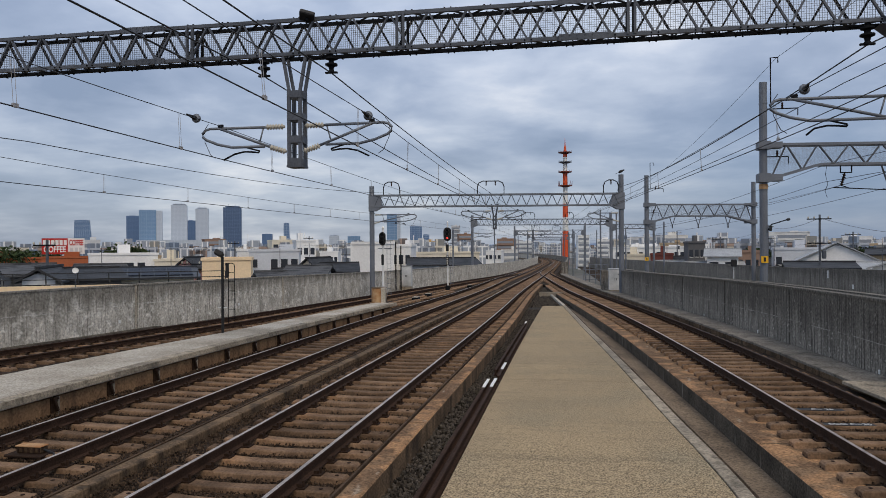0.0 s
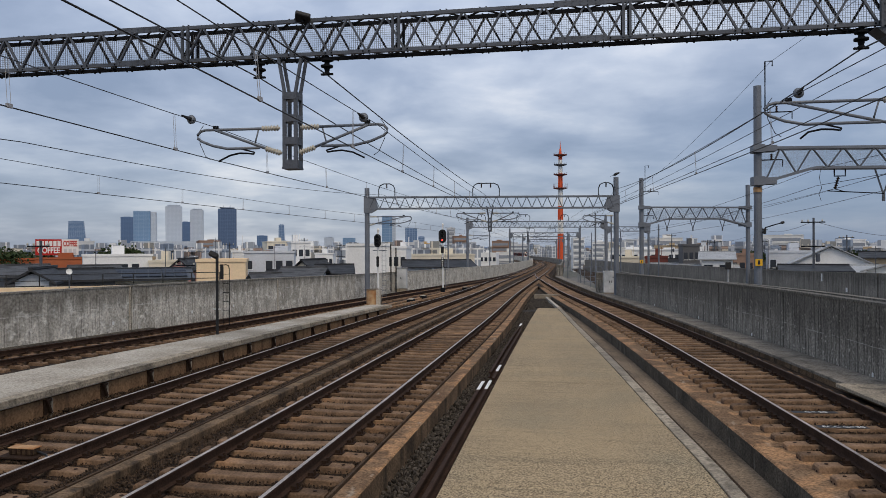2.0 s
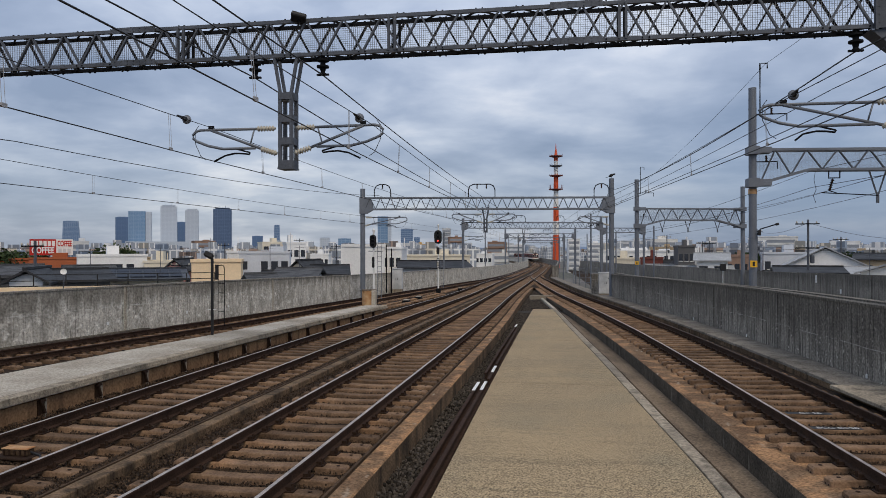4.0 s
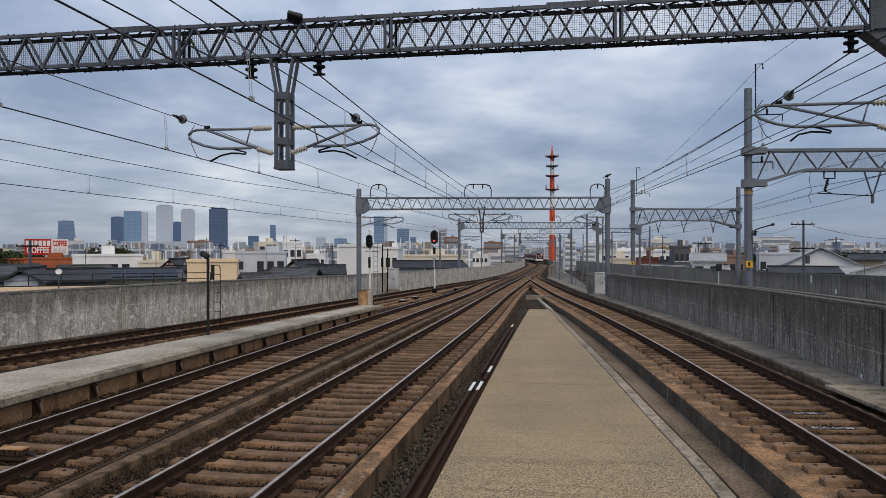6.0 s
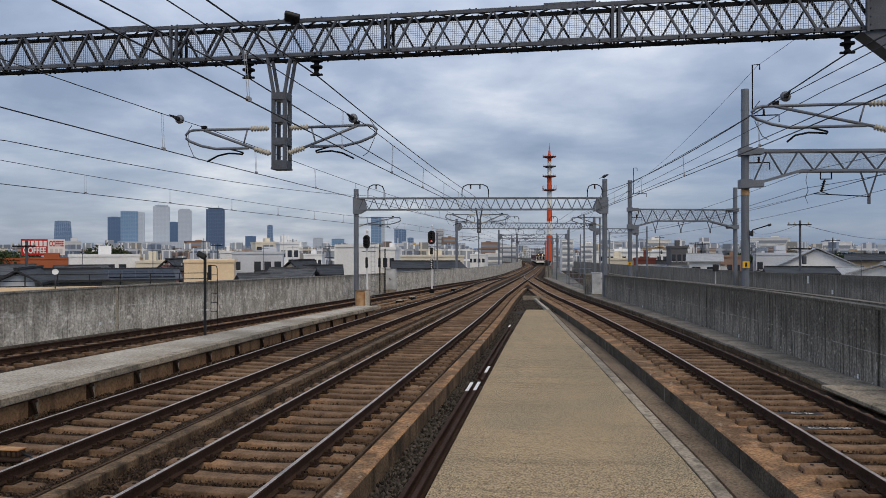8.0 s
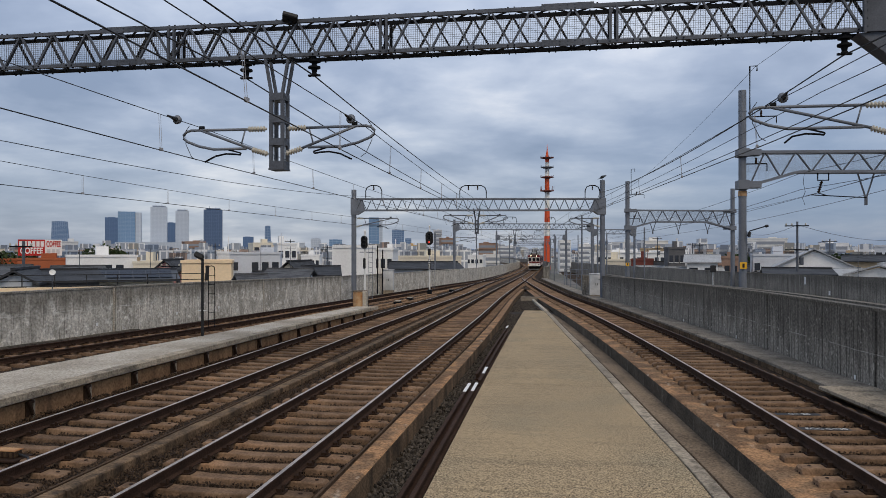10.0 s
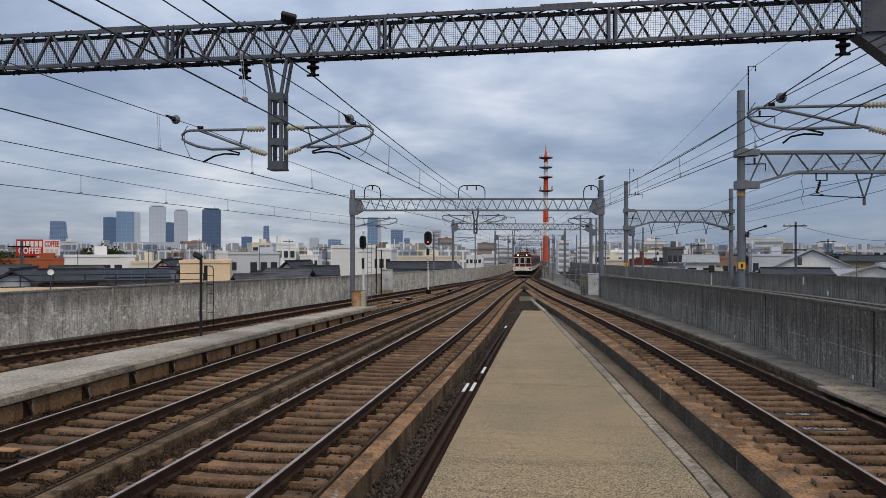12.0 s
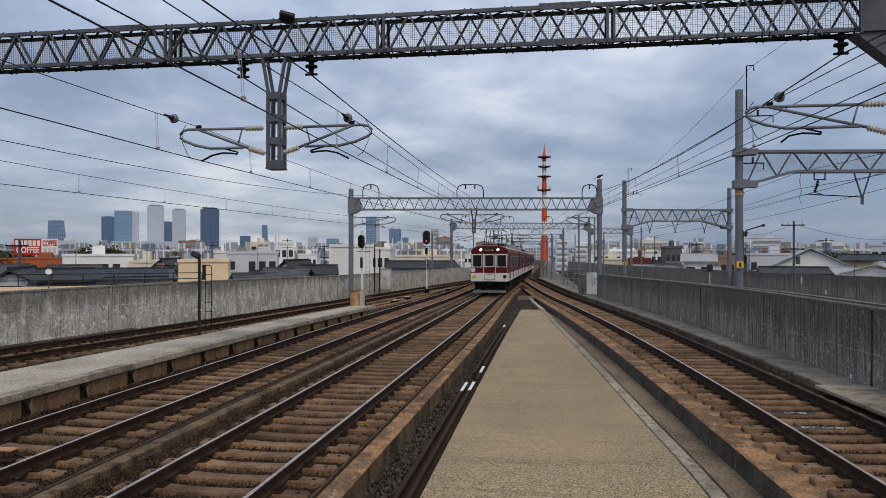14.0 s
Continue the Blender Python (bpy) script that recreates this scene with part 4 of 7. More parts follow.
wire("feeder_wire", [(7.9, -12, 6.9), (5.62, 16, 6.73), (2.5, 50.9, 6.75), (2.6, 101, 6.5), (0, 150, 6.3)], 0.016, "thick black feeder wire", 0.40)
wire("feeder_wire", [(-14.0, -12, 5.5), (-13.49, 16, 5.45), (-13.0, 48.6, 6.5), (-13.2, 97, 6.6)], 0.011, "thin dark feeder wire", 0.30)
wire("auxiliary_wire", [(7.6, -12, 6.1), (5.2, 16, 6.0), (2.3, 50.8, 5.9), (-2, 100, 5.6)], 0.009, "thin dark auxiliary wire", 0.12)
wire("auxiliary_wire", [(6.3, -12, 5.3), (4.0, 16, 5.04), (0.75, 50.4, 5.02)], 0.009, "thin dark auxiliary wire", 0.04)
wire("ground_wire", [(9.5, -12, 9.7), (7.4, 30.2, 9.95), (5.2, 58.6, 7.8), (3.5, 101, 7.2)], 0.008, "thin ground wire on the mast tops", 0.3)
for xa, z in ((9.3, 5.2), (9.3, 5.85), (12.6, 5.2), (12.6, 5.85), (14.9, 6.5)):
    wire("neighbour_wire", [(xa + 3.2, -5, z), (xa, 31, z), (xa - 2.2, 59.6, z - 0.8), (xa - 7.5, 115, z - 1.2), (xa - 17, 180, z - 1.4)], 0.010, "thin wire over the neighbouring line", 0.15)

# masts' small arms over the neighbouring line
for x, y, z0, z1 in ((6.97, 30.4, 9.08, 0), (4.95, 58.6, 8.2, 0)):
    ar = thing("wire_bracket", "small dark steel arm carrying a wire on a mast", "wire bracket", "mast wire brackets")
    bm = bmesh.new()
    tube(bm, [(x + 0.28, y, z0 - 1.1), (x + 0.28, y, z0 + 0.95), (x + 0.55, y, z0 + 0.95), (x + 0.55, y, z0 + 0.75)], 0.03, 6)
    part("gooseneck", bm, M_DARKSTEEL, ar)
    for dz, l2 in ((-1.05, 1.25), (-2.9, 0.9)):
        bm = bmesh.new()
        bar(bm, (x, y - 0.05, z0 + dz), (x + l2, y - 0.05, z0 + dz), 0.04)
        bar(bm, (x + l2, y - 0.05, z0 + dz), (x + l2, y - 0.05, z0 + dz - 0.28), 0.03)
        part("wire_arm", bm, M_DARKSTEEL, ar)
        bm = bmesh.new()
        insulator(bm, (x + l2 * 0.55, y - 0.05, z0 + dz), (x + l2 * 0.55, y - 0.05, z0 + dz + 0.24), 0.05, 3)
        part("small_insulator", bm, M_PLATE, ar)
for x, y, z in ((11.77, 31.2, 5.82), (6.9, 59.0, 5.05), (8.9, 59.6, 5.05), (11.2, 60.2, 5.05)):
    hp = thing("wire_hanger", "dark V-shaped hanger under a gantry", "wire bracket", "gantry wire hangers")
    k = 1.0 if y < 40 else 0.75
    bm = bmesh.new()
    bar(bm, (x - 0.3 * k, y, z), (x, y, z - 1.0 * k), 0.05)
    bar(bm, (x + 0.3 * k, y, z), (x, y, z - 1.0 * k), 0.05)
    bar(bm, (x, y, z - 0.95 * k), (x, y, z - 1.25 * k), 0.09)
    part("hanger_frame", bm, M_STEEL, hp)


ih = thing("wire_hanger", "U-shaped hanger with a slanting dark insulator under a gantry", "wire bracket", "gantry wire hangers")
bm = bmesh.new()
tube(bm, [(9.9, 30.9, 5.85), (9.9, 30.9, 5.55), (10.3, 30.9, 5.55), (10.3, 30.9, 5.95)], 0.03, 6)
part("hanger_frame", bm, M_DARKSTEEL, ih)
bm = bmesh.new()
insulator(bm, (10.05, 30.9, 5.52), (9.92, 30.9, 5.05), 0.075, 5)
part("slanting_insulator", bm, M_PLATE, ih)
bm = bmesh.new()
tube(bm, [(9.65, 30.9, 4.98), (11.75, 31.1, 4.86)], 0.022, 6)
tube(bm, [(9.92, 30.9, 5.05), (10.2, 30.9, 4.96)], 0.018, 6)
part("hanger_arm", bm, M_DARKSTEEL, ih)
bm = bmesh.new()
tube(bm, [(9.42, 30.9, 5.9), (9.36, 30.9, 5.5), (9.44, 30.9, 5.1), (9.34, 30.9, 4.85), (9.42, 30.9, 4.6)], 0.012, 5)
part("jumper_wire", bm, M_WIRE, ih)

# ---- the neighbouring viaduct on the right ----
WALL_2 = line([(-20, 10.6), (0, 9.1), (15.9, 7.65), (23.9, 6.85), (34, 5.7), (51, 4.1), (75, 2.9), (100, 2.2), (140, 1.0), (200, -1.5)])
WALL_3 = line([(-20, 22), (0, 18.6), (37, 15.0), (61, 13.6), (90, 11.6), (124, 9.0), (200, 1.0)])
sheet("neighbour_deck", WALL_2, WALL_3, -0.9, -20, 200, M_BALLAST, "ballasted deck of the neighbouring viaduct", "deck", 0.1, -0.1, 0.02, 8, 2.0, thick=0.0)
wall("wall_neighbour_near", WALL_2, -20, 62, 1.42, -1.2, 10, M_WALL_DIM, "dark concrete parapet of the neighbouring viaduct", 1)
wall("wall_neighbour_far", WALL_3, -20, 190, 1.72, -1.2, 10, M_WALL_DIM, "dark streaked concrete far parapet of the neighbouring viaduct", 1, cope=False)
bm = bmesh.new()
for a, b in zip(stations(-20, 196, 4), stations(-20, 196, 4)[1:]):
    v = [bm.verts.new(p) for p in ((WALL_3(a) + 0.3, a, -1.4), (WALL_3(b) + 0.3, b, -1.4), (WALL_3(b) + 0.3, b, -3.2), (WALL_3(a) + 0.3, a, -3.2))]
    bm.faces.new(v)
solo("neighbour_girder", bm, M_SIDE, "concrete girder side of the neighbouring viaduct", "girder", kind="structure")


# ---- trackside things ----
def ladder(bm, x, y, z0, z1, w=0.22):
    for s in (-w / 2, w / 2):
        tube(bm, [(x + s, y, z0), (x + s, y, z1)], 0.012, 6)
    z = z0 + 0.15
    while z < z1:
        tube(bm, [(x - w / 2, y, z), (x + w / 2, y, z)], 0.009, 5)
        z += 0.27


def oval(bm, cx, y0, y1, cz, rx, rz, n=20):
    a = [bm.verts.new((cx + rx * math.cos(k * math.tau / n), y0, cz + (rz - rx) * (1 if math.sin(k * math.tau / n) > 0 else -1) + rx * math.sin(k * math.tau / n))) for k in range(n)]
    b = [bm.verts.new((v.co.x, y1, v.co.z)) for v in a]
    for k in range(n):
        bm.faces.new((a[k], a[(k + 1) % n], b[(k + 1) % n], b[k]))
    bm.faces.new(a[::-1])
    bm.faces.new(b)


def signal(x, y, z, zc, rx, rz, ztop, lit, label):
    root = thing("railway_signal", label, "railway signal", "railway signals")
    bm = bmesh.new()
    tube(bm, [(x, y, z), (x, y, ztop)], 0.07, 10, r2=0.05)
    lathe(bm, (x, y, ztop), (0, 0, 1), [(0, 0.06), (0.1, 0.09), (0.2, 0.02)], 10)
    part("signal_pole", bm, M_WHITE, root, "white painted steel pole")
    bm = bmesh.new()
    oval(bm, x, y - 0.16, y - 0.12, zc, rx, rz)
    hd = part("backboard", bm, M_BLACK, root, "black oval backboard")
    for i in range(3):
        zz = zc + rz * (0.55 - 0.55 * i)
        bm = bmesh.new()
        lathe(bm, (x, y - 0.161, zz), (0, -1, 0), [(0, 0.13), (0.16, 0.135), (0.16, 0.12), (0.02, 0.11)], 14)
        part("lamp_hood", bm, M_BLACK, hd)
        bm = bmesh.new()
        lathe(bm, (x, y - 0.165, zz), (0, -1, 0), [(0, 0.075), (0.03, 0.06)], 14)
        part("lens", bm, M_REDLAMP if lit and i == 2 else M_GLASS, hd, "lit red lens" if lit and i == 2 else "")
    bm = bmesh.new()
    ladder(bm, x + 0.3, y + 0.1, z + 0.4, zc - rz * 0.5)
    part("ladder", bm, M_STEEL_PALE, root)
    bm = bmesh.new()
    box(bm, x - 0.3, x + 0.45, y - 0.02, y + 0.2, zc - rz - 0.2, zc - rz - 0.16)
    part("step", bm, M_STEEL_PALE, root)
    bm = bmesh.new()
    box(bm, x - 0.18, x + 0.18, y - 0.18, y + 0.18, z, z + 0.4)
    bev(bm, 0.06)
    part("foot_block", bm, M_DARKSTEEL, root)
    return root


sg = signal(-10.74, 59.0, -0.75, 3.83, 0.32, 0.56, 4.7, True, "black oval railway signal showing red on a white pole")
bm = bmesh.new()
box(bm, -10.86, -10.62, 58.80, 58.86, 2.45, 3.0)
part("route_indicator", bm, M_BLACK, sg)
bm = bmesh.new()
box(bm, -10.84, -10.64, 58.84, 58.88, 1.3, 2.1)
pl = part("number_plate", bm, M_BLACK, sg, "black plate with white marks")
for i in range(5):
    bm = bmesh.new()
    box(bm, -10.80, -10.68, 58.825, 58.837, 1.37 + i * 0.15, 1.45 + i * 0.15)
    part("plate_mark", bm, M_WHITE, pl)
sg = signal(-10.7, 39.0, -0.3, 3.25, 0.19, 0.36, 3.75, False, "slim unlit railway signal on a white pole")
bm = bmesh.new()
oval(bm, -10.7, 38.86, 38.9, 2.1, 0.07, 0.3)
part("marker_board", bm, M_BLACK, sg)

# dark lamp mast with a ladder on the platform end
lm = thing("lamp_mast", "black steel lamp mast with a ladder on the platform", "lamp mast")
bm = bmesh.new()
tube(bm, [(-10.42, 20.1, 0.27), (-10.42, 20.1, 2.52)], 0.042, 10)
part("mast_pole", bm, M_BLACK, lm)
bm = bmesh.new()
ladder(bm, -10.16, 20.15, 0.55, 2.2, 0.2)
tube(bm, [(-10.06, 20.15, 2.2), (-10.08, 20.15, 2.3), (-10.16, 20.15, 2.33), (-10.36, 20.15, 2.3)], 0.014, 6)
part("mast_ladder", bm, M_DARKSTEEL, lm)
bm = bmesh.new()
box(bm, -0.13, 0.13, -0.10, 0.10, -0.07, 0.07)
bev(bm, 0.015)
bmesh.ops.transform(bm, matrix=pose(-10.50, 20.05, 2.62, -20, 28, 10), verts=bm.verts)
part("lamp_head", bm, M_BLACK, lm)
bm = bmesh.new()
tube(bm, [(-10.27, 20.1, 1.9), (-10.27, 20.1, 2.34)], 0.05, 10)
part("cable_box", bm, M_BLACK, lm)
bm = bmesh.new()
tube(bm, [(-10.56, 20.1, 1.02), (-10.3, 20.1, 1.02)], 0.02, 6)
part("arm_plate", bm, M_WHITE, lm)

# rust-stained box at the platform's end
ob = thing("equipment_box", "rust-orange weathered concrete box at the platform end", "equipment box")
bm = bmesh.new()
lathe(bm, (-9.66, 34.4, 0.05), (0, 0, 1), [(0, 0.34), (0.02, 0.36), (0.72, 0.36), (0.76, 0.33)], 20)
part("box_body", bm, M_ORANGE, ob)
bm = bmesh.new()
box(bm, -9.45, -9.26, 34.0, 34.3, 0.05, 0.84)
bev(bm, 0.02)
part("white_side", bm, M_SLAB, ob)
bm = bmesh.new()
lathe(bm, (-9.66, 34.4, 0.81), (0, 0, 1), [(0, 0.37), (0.035, 0.37), (0.05, 0.34)], 20)
part("box_rim", bm, M_DECK, ob)


def cabinet(x, y, z, w, d, h, label):
    root = thing("equipment_cabinet", label, "cabinet", "lineside cabinets")
    bm = bmesh.new()
    box(bm, x - w / 2, x + w / 2, y - d / 2, y + d / 2, z + 0.08, z + h)
    bev(bm, 0.02)
    part("cabinet_body", bm, M_CABINET, root)
    bm = bmesh.new()
    box(bm, x - w / 2 - 0.03, x + w / 2 + 0.03, y - d / 2 - 0.05, y + d / 2 + 0.03, z + h, z + h + 0.05)
    part("cabinet_roof", bm, M_CABINET, root)
    bm = bmesh.new()
    box(bm, x - w / 2, x + w / 2, y - d / 2, y + d / 2, z - 0.6, z + 0.08)
    part("cabinet_plinth", bm, M_SIDE, root)
    for s in (-1, 1):
        bm = bmesh.new()
        xa, xb = sorted((x + s * 0.01, x + s * (w / 2 - 0.03)))
        box(bm, xa, xb, y - d / 2 - 0.015, y - d / 2 - 0.001, z + 0.14, z + h - 0.05)
        dr = part("cabinet_door", bm, M_CABINET, root)
        bm = bmesh.new()
        box(bm, x + s * 0.06 - 0.015, x + s * 0.06 + 0.015, y - d / 2 - 0.04, y - d / 2 - 0.016, z + h * 0.5, z + h * 0.5 + 0.16)
        part("door_handle", bm, M_DARKSTEEL, dr)
    return root


cabinet(-14.3, 59.5, -0.55, 0.85, 0.5, 1.75, "pale grey steel cabinet beside the parapet wall")
cabinet(2.35, 53.4, -0.42, 0.95, 0.6, 1.55, "pale grey cabinet with a dark notice at the wall's end")
bm = bmesh.new()
box(bm, 2.5, 2.7, 53.06, 53.08, 0.72, 0.78)
tagged(new("cabinet_notice", finish("cabinet_notice", bm, M_BLACK)), "small dark notice strip on the cabinet", "notice")
for x, y, h in ((-14.75, 57.6, 3.2), (-14.4, 57.9, 2.9)):
    bm = bmesh.new()
    tube(bm, [(x, y, -0.7), (x, y, h)], 0.05, 8)
    solo("cable_post", bm, M_DARKSTEEL, "slim dark post beside the parapet wall", "post", "lineside posts")

# spare rails stored beside the walkway, white ends
for o, a, b, painted in ((-0.27, -7.0, 17.05, True), (-0.11, -7.0, 17.15, True), (-0.09, 17.5, 19.55, True), (-0.25, 18.4, 31.7, True), (-0.10, 19.8, 29.0, False)):
    sr = thing("spare_rail", "rusty spare rail laid beside the walkway, white-painted end", "rail", "spare rails")
    bm = bmesh.new()
    sweep(bm, WALK_L, a, b, [(x + o, z - 0.34) for x, z in RAIL], tops=None)
    part("rail_length", bm, M_RAIL, sr)
    bm = bmesh.new()
    sweep(bm, WALK_L, b - 1.05, b - 0.01, [(o - 0.034, -0.348), (o + 0.034, -0.348), (o + 0.034, -0.336), (o - 0.034, -0.336)], tops=None)
    part("white_end", bm, M_WHITE if painted else M_RAIL, sr)

# frame of concrete beams in the fork past the walkway
bm = bmesh.new()
sweep(bm, line([(44.0, -1.05), (60.0, -2.6)]), 43.8, 58.5, [(-0.09, -0.62), (0.09, -0.62), (0.09, -0.36), (-0.09, -0.36)])
solo("fork_beam", bm, M_SLAB, "pale concrete beam in the fork of the tracks", "beam", kind="structure")
bm = bmesh.new()
box(bm, -3.2, -0.9, 56.5, 56.9, -1.1, -0.72)
bev(bm, 0.02)
solo("fork_cross_beam", bm, M_SIDE, "concrete cross beam in the fork of the tracks", "beam", kind="structure")
sheet("fork_ballast", TRACK_B, TRACK_C, -0.56, 43, 74, M_STONE, "grey ballast in the fork of the tracks", "ballast", 1.5, -1.6, 0.05, 6, 0.8)

# yellow mast signs
for x, y, z in ((6.97, 30.4, 2.2), (4.95, 58.6, 1.75)):
    ys = thing("mast_sign", "small yellow warning sign on a mast", "sign", "mast signs")
    bm = bmesh.new()
    box(bm, x - 0.15, x + 0.11, y - 0.24, y - 0.22, z - 0.13, z + 0.13)
    part("sign_plate", bm, M_YELLOW, ys)
    bm = bmesh.new()
    box(bm, x - 0.06, x + 0.02, y - 0.246, y - 0.242, z - 0.08, z + 0.08)
    part("sign_mark", bm, M_BLACK, ys)

lp = thing("mast_lamp", "small dark lamp on a thin arm on a mast", "lamp")
bm = bmesh.new()
tube(bm, [(7.12, 30.3, 3.35), (7.2, 30.2, 3.55), (7.75, 30.2, 3.72)], 0.025, 6)
part("lamp_arm", bm, M_DARKSTEEL, lp)
bm = bmesh.new()
box(bm, 7.12, 7.22, 30.14, 30.24, 3.3, 3.52)
bev(bm, 0.02)
part("junction_box", bm, M_BLACK, lp)
bm = bmesh.new()
lathe(bm, (7.75, 30.2, 3.72), (1, 0, 0.25), [(0, 0.03), (0.04, 0.055), (0.12, 0.05), (0.14, 0.02)], 10)
part("lamp_head", bm, M_BLACK, lp)
bm = bmesh.new()
lathe(bm, (6.97, 30.4, 4.93), (0, 0, 1), [(0, 0.155), (0.004, 0.165), (0.19, 0.165), (0.194, 0.155)], 14)
solo("mast_band", bm, M_ORANGE, "rusty orange band round a mast", "band")
sp = thing("signal_post", "small black signal head on a pale post", "railway signal")
bm = bmesh.new()
tube(bm, [(11.55, 60.0, -0.9), (11.55, 60.0, 1.7)], 0.045, 8)
part("signal_pole", bm, M_CABINET, sp)
bm = bmesh.new()
box(bm, 11.33, 11.77, 59.8, 59.95, 1.12, 1.68)
bev(bm, 0.05)
part("signal_head", bm, M_BLACK, sp)
bm = bmesh.new()
box(bm, 1.40, 1.86, 54.3, 55.6, -1.1, 1.02)
bev(bm, 0.02)
solo("wall_pier", bm, M_WALL_R, "dark concrete pier beside the cabinet at the wall's end", "concrete pier", kind="structure")

# small things on the ballast and walls
td = thing("track_device", "low dusty track device with a bright worn lid between the rails", "track device")
bm = bmesh.new()
box(bm, -8.12, -7.52, 9.12, 9.50, -0.20, -0.165)
bev(bm, 0.008)
part("base_plate", bm, M_PLATE, td)
bm = bmesh.new()
box(bm, -8.02, -7.62, 9.24, 9.40, -0.165, -0.075)
bev(bm, 0.012)
case = part("device_case", bm, M_BOARD, td)
for i in range(5):
    bm = bmesh.new()
    box(bm, -7.99 + i * 0.085, -7.965 + i * 0.085, 9.226, 9.239, -0.155, -0.085)
    part("rib", bm, M_PLATE, case)
bm = bmesh.new()
box(bm, -8.03, -7.61, 9.23, 9.41, -0.074, -0.06)
bev(bm, 0.004)
part("lid", bm, M_ORANGE, td, "worn ochre lid")
bm = bmesh.new()
tube(bm, [(-7.62, 9.32, -0.12), (-7.45, 9.30, -0.16), (-7.30, 9.1, -0.17)], 0.015, 6)
part("cable", bm, M_BLACK, td)
for y in (17.3, 25.0, 31.0, 39.0):
    bm = bmesh.new()
    wx = WALL_R(y)
    box(bm, wx - 0.03, wx - 0.004, y - 0.03, y + 0.03, grade(y) + TROUGH_TOP(y) + 0.003, grade(y) + TROUGH_TOP(y) + 0.10)
    bev(bm, 0.006)
    solo("wall_marker", bm, M_WHITE, "small white marker block at the foot of the wall", "marker", "wall markers")
for y in (24.5, 29.5, 33.0):
    bm = bmesh.new()
    wx = WALL_L(y)
    box(bm, wx + 0.004, wx + 0.016, y - 0.06, y + 0.06, 0.02, 0.14)
    solo("wall_marker", bm, M_WHITE, "small white marker plate on the wall", "marker", "wall markers")


def painted_sleeper(y, words, size):
    """A sleeper with a black painted field and white lettering."""
    x = TRACK_C(y)
    a = -math.atan(TRACK_C(y + 0.5) - TRACK_C(y - 0.5))
    root = thing("painted_marking", "white lettering on a black painted sleeper", "marking", "sleeper markings")
    root.matrix_world = pose(x + 0.05, y, grade(y) - 0.181, 0, 0, math.degrees(a))
    bm = bmesh.new()
    box(bm, -0.42, 0.42, -0.082, 0.082, -0.02, 0.002)
    part("black_field", bm, M_BLACK, root)
    cu = bpy.data.curves.new("lettering", "FONT")
    cu.body, cu.size, cu.align_x, cu.align_y, cu.extrude = words, size, "CENTER", "CENTER", 0.0006
    cu.materials.append(M_WHITE)
    t = new("lettering", cu)
    t.parent = root
    t.location = (0, 0, 0.004)


painted_sleeper(14.02, "C= 28", 0.15)
painted_sleeper(12.93, "ECC C=30", 0.15)


# a crow on the mast top
crow = thing("crow", "black crow perched on a gantry mast", "bird", at=(2.65, 51.0, 7.62))
bm = bmesh.new()
lathe(bm, (-0.18, 0, 0.10), (0.9, 0, 0.45), [(0, 0.02), (0.06, 0.07), (0.16, 0.10), (0.27, 0.085), (0.34, 0.05), (0.36, 0.02)], 10)
part("body", bm, M_BLACK, crow, smooth=True)
bm = bmesh.new()
lathe(bm, (0.10, 0, 0.25), (1, 0, 0.2), [(0, 0.03), (0.04, 0.06), (0.10, 0.055), (0.13, 0.025), (0.2, 0.004)], 10)
part("head", bm, M_BLACK, crow, smooth=True)
bm = bmesh.new()
bar(bm, (-0.17, 0, 0.11), (-0.38, 0, 0.02), 0.07, 0.02)
part("tail", bm, M_BLACK, crow)
for s in (-0.03, 0.03):
    bm = bmesh.new()
    tube(bm, [(0, s, 0), (0, s, 0.12)], 0.01, 5)
    part("leg", bm, M_BLACK, crow)


# point machines between the left tracks
for x, y, turn in ((-10.35, 45.5, 4), (-10.6, 50.5, 5), (-10.0, 66.0, 4)):
    pm = thing("point_machine", "low pale point machine with a rod beside the track", "point machine", "point machines")
    pm.matrix_world = pose(x, y, grade(y) - 0.3, 0, 0, turn)
    bm = bmesh.new()
    box(bm, -0.2, 0.2, -0.45, 0.45, 0.0, 0.26)
    bev(bm, 0.03)
    part("machine_case", bm, M_DARKSTEEL, pm)
    bm = bmesh.new()
    box(bm, -0.17, 0.17, -0.4, 0.4, 0.262, 0.29)
    part("machine_lid", bm, M_SLAB, pm)
    bm = bmesh.new()
    tube(bm, [(0.2, 0.1, 0.1), (1.4, 0.1, 0.1)], 0.025, 6)
    part("throw_rod", bm, M_PLATE, pm)
for x, y0, y1 in ((-10.2, 36, 57), (-10.9, 40, 74)):
    bm = bmesh.new()
    f = line([(y0, x), (y1, x + (y1 - y0) * 0.012)])
    sweep(bm, f, y0, y1, [(-0.18, -0.35), (0.18, -0.35), (0.18, -0.16), (-0.18, -0.16)])
    solo("cable_trough", bm, M_KERB, "rust-stained concrete cable trough between the tracks", "cable trough", "lineside troughs")

for y, z, h in ((47.0, 1.0, 0.45), (43.5, 0.45, 0.25)):
    bm = bmesh.new()
    x = WALL_3(y)
    box(bm, x - 0.02, x - 0.004, y - 0.12, y + 0.12, z - h / 2, z + h / 2)
    solo("notice_plate", bm, M_WHITE, "small white notice plate on the far parapet", "notice", "parapet notices")


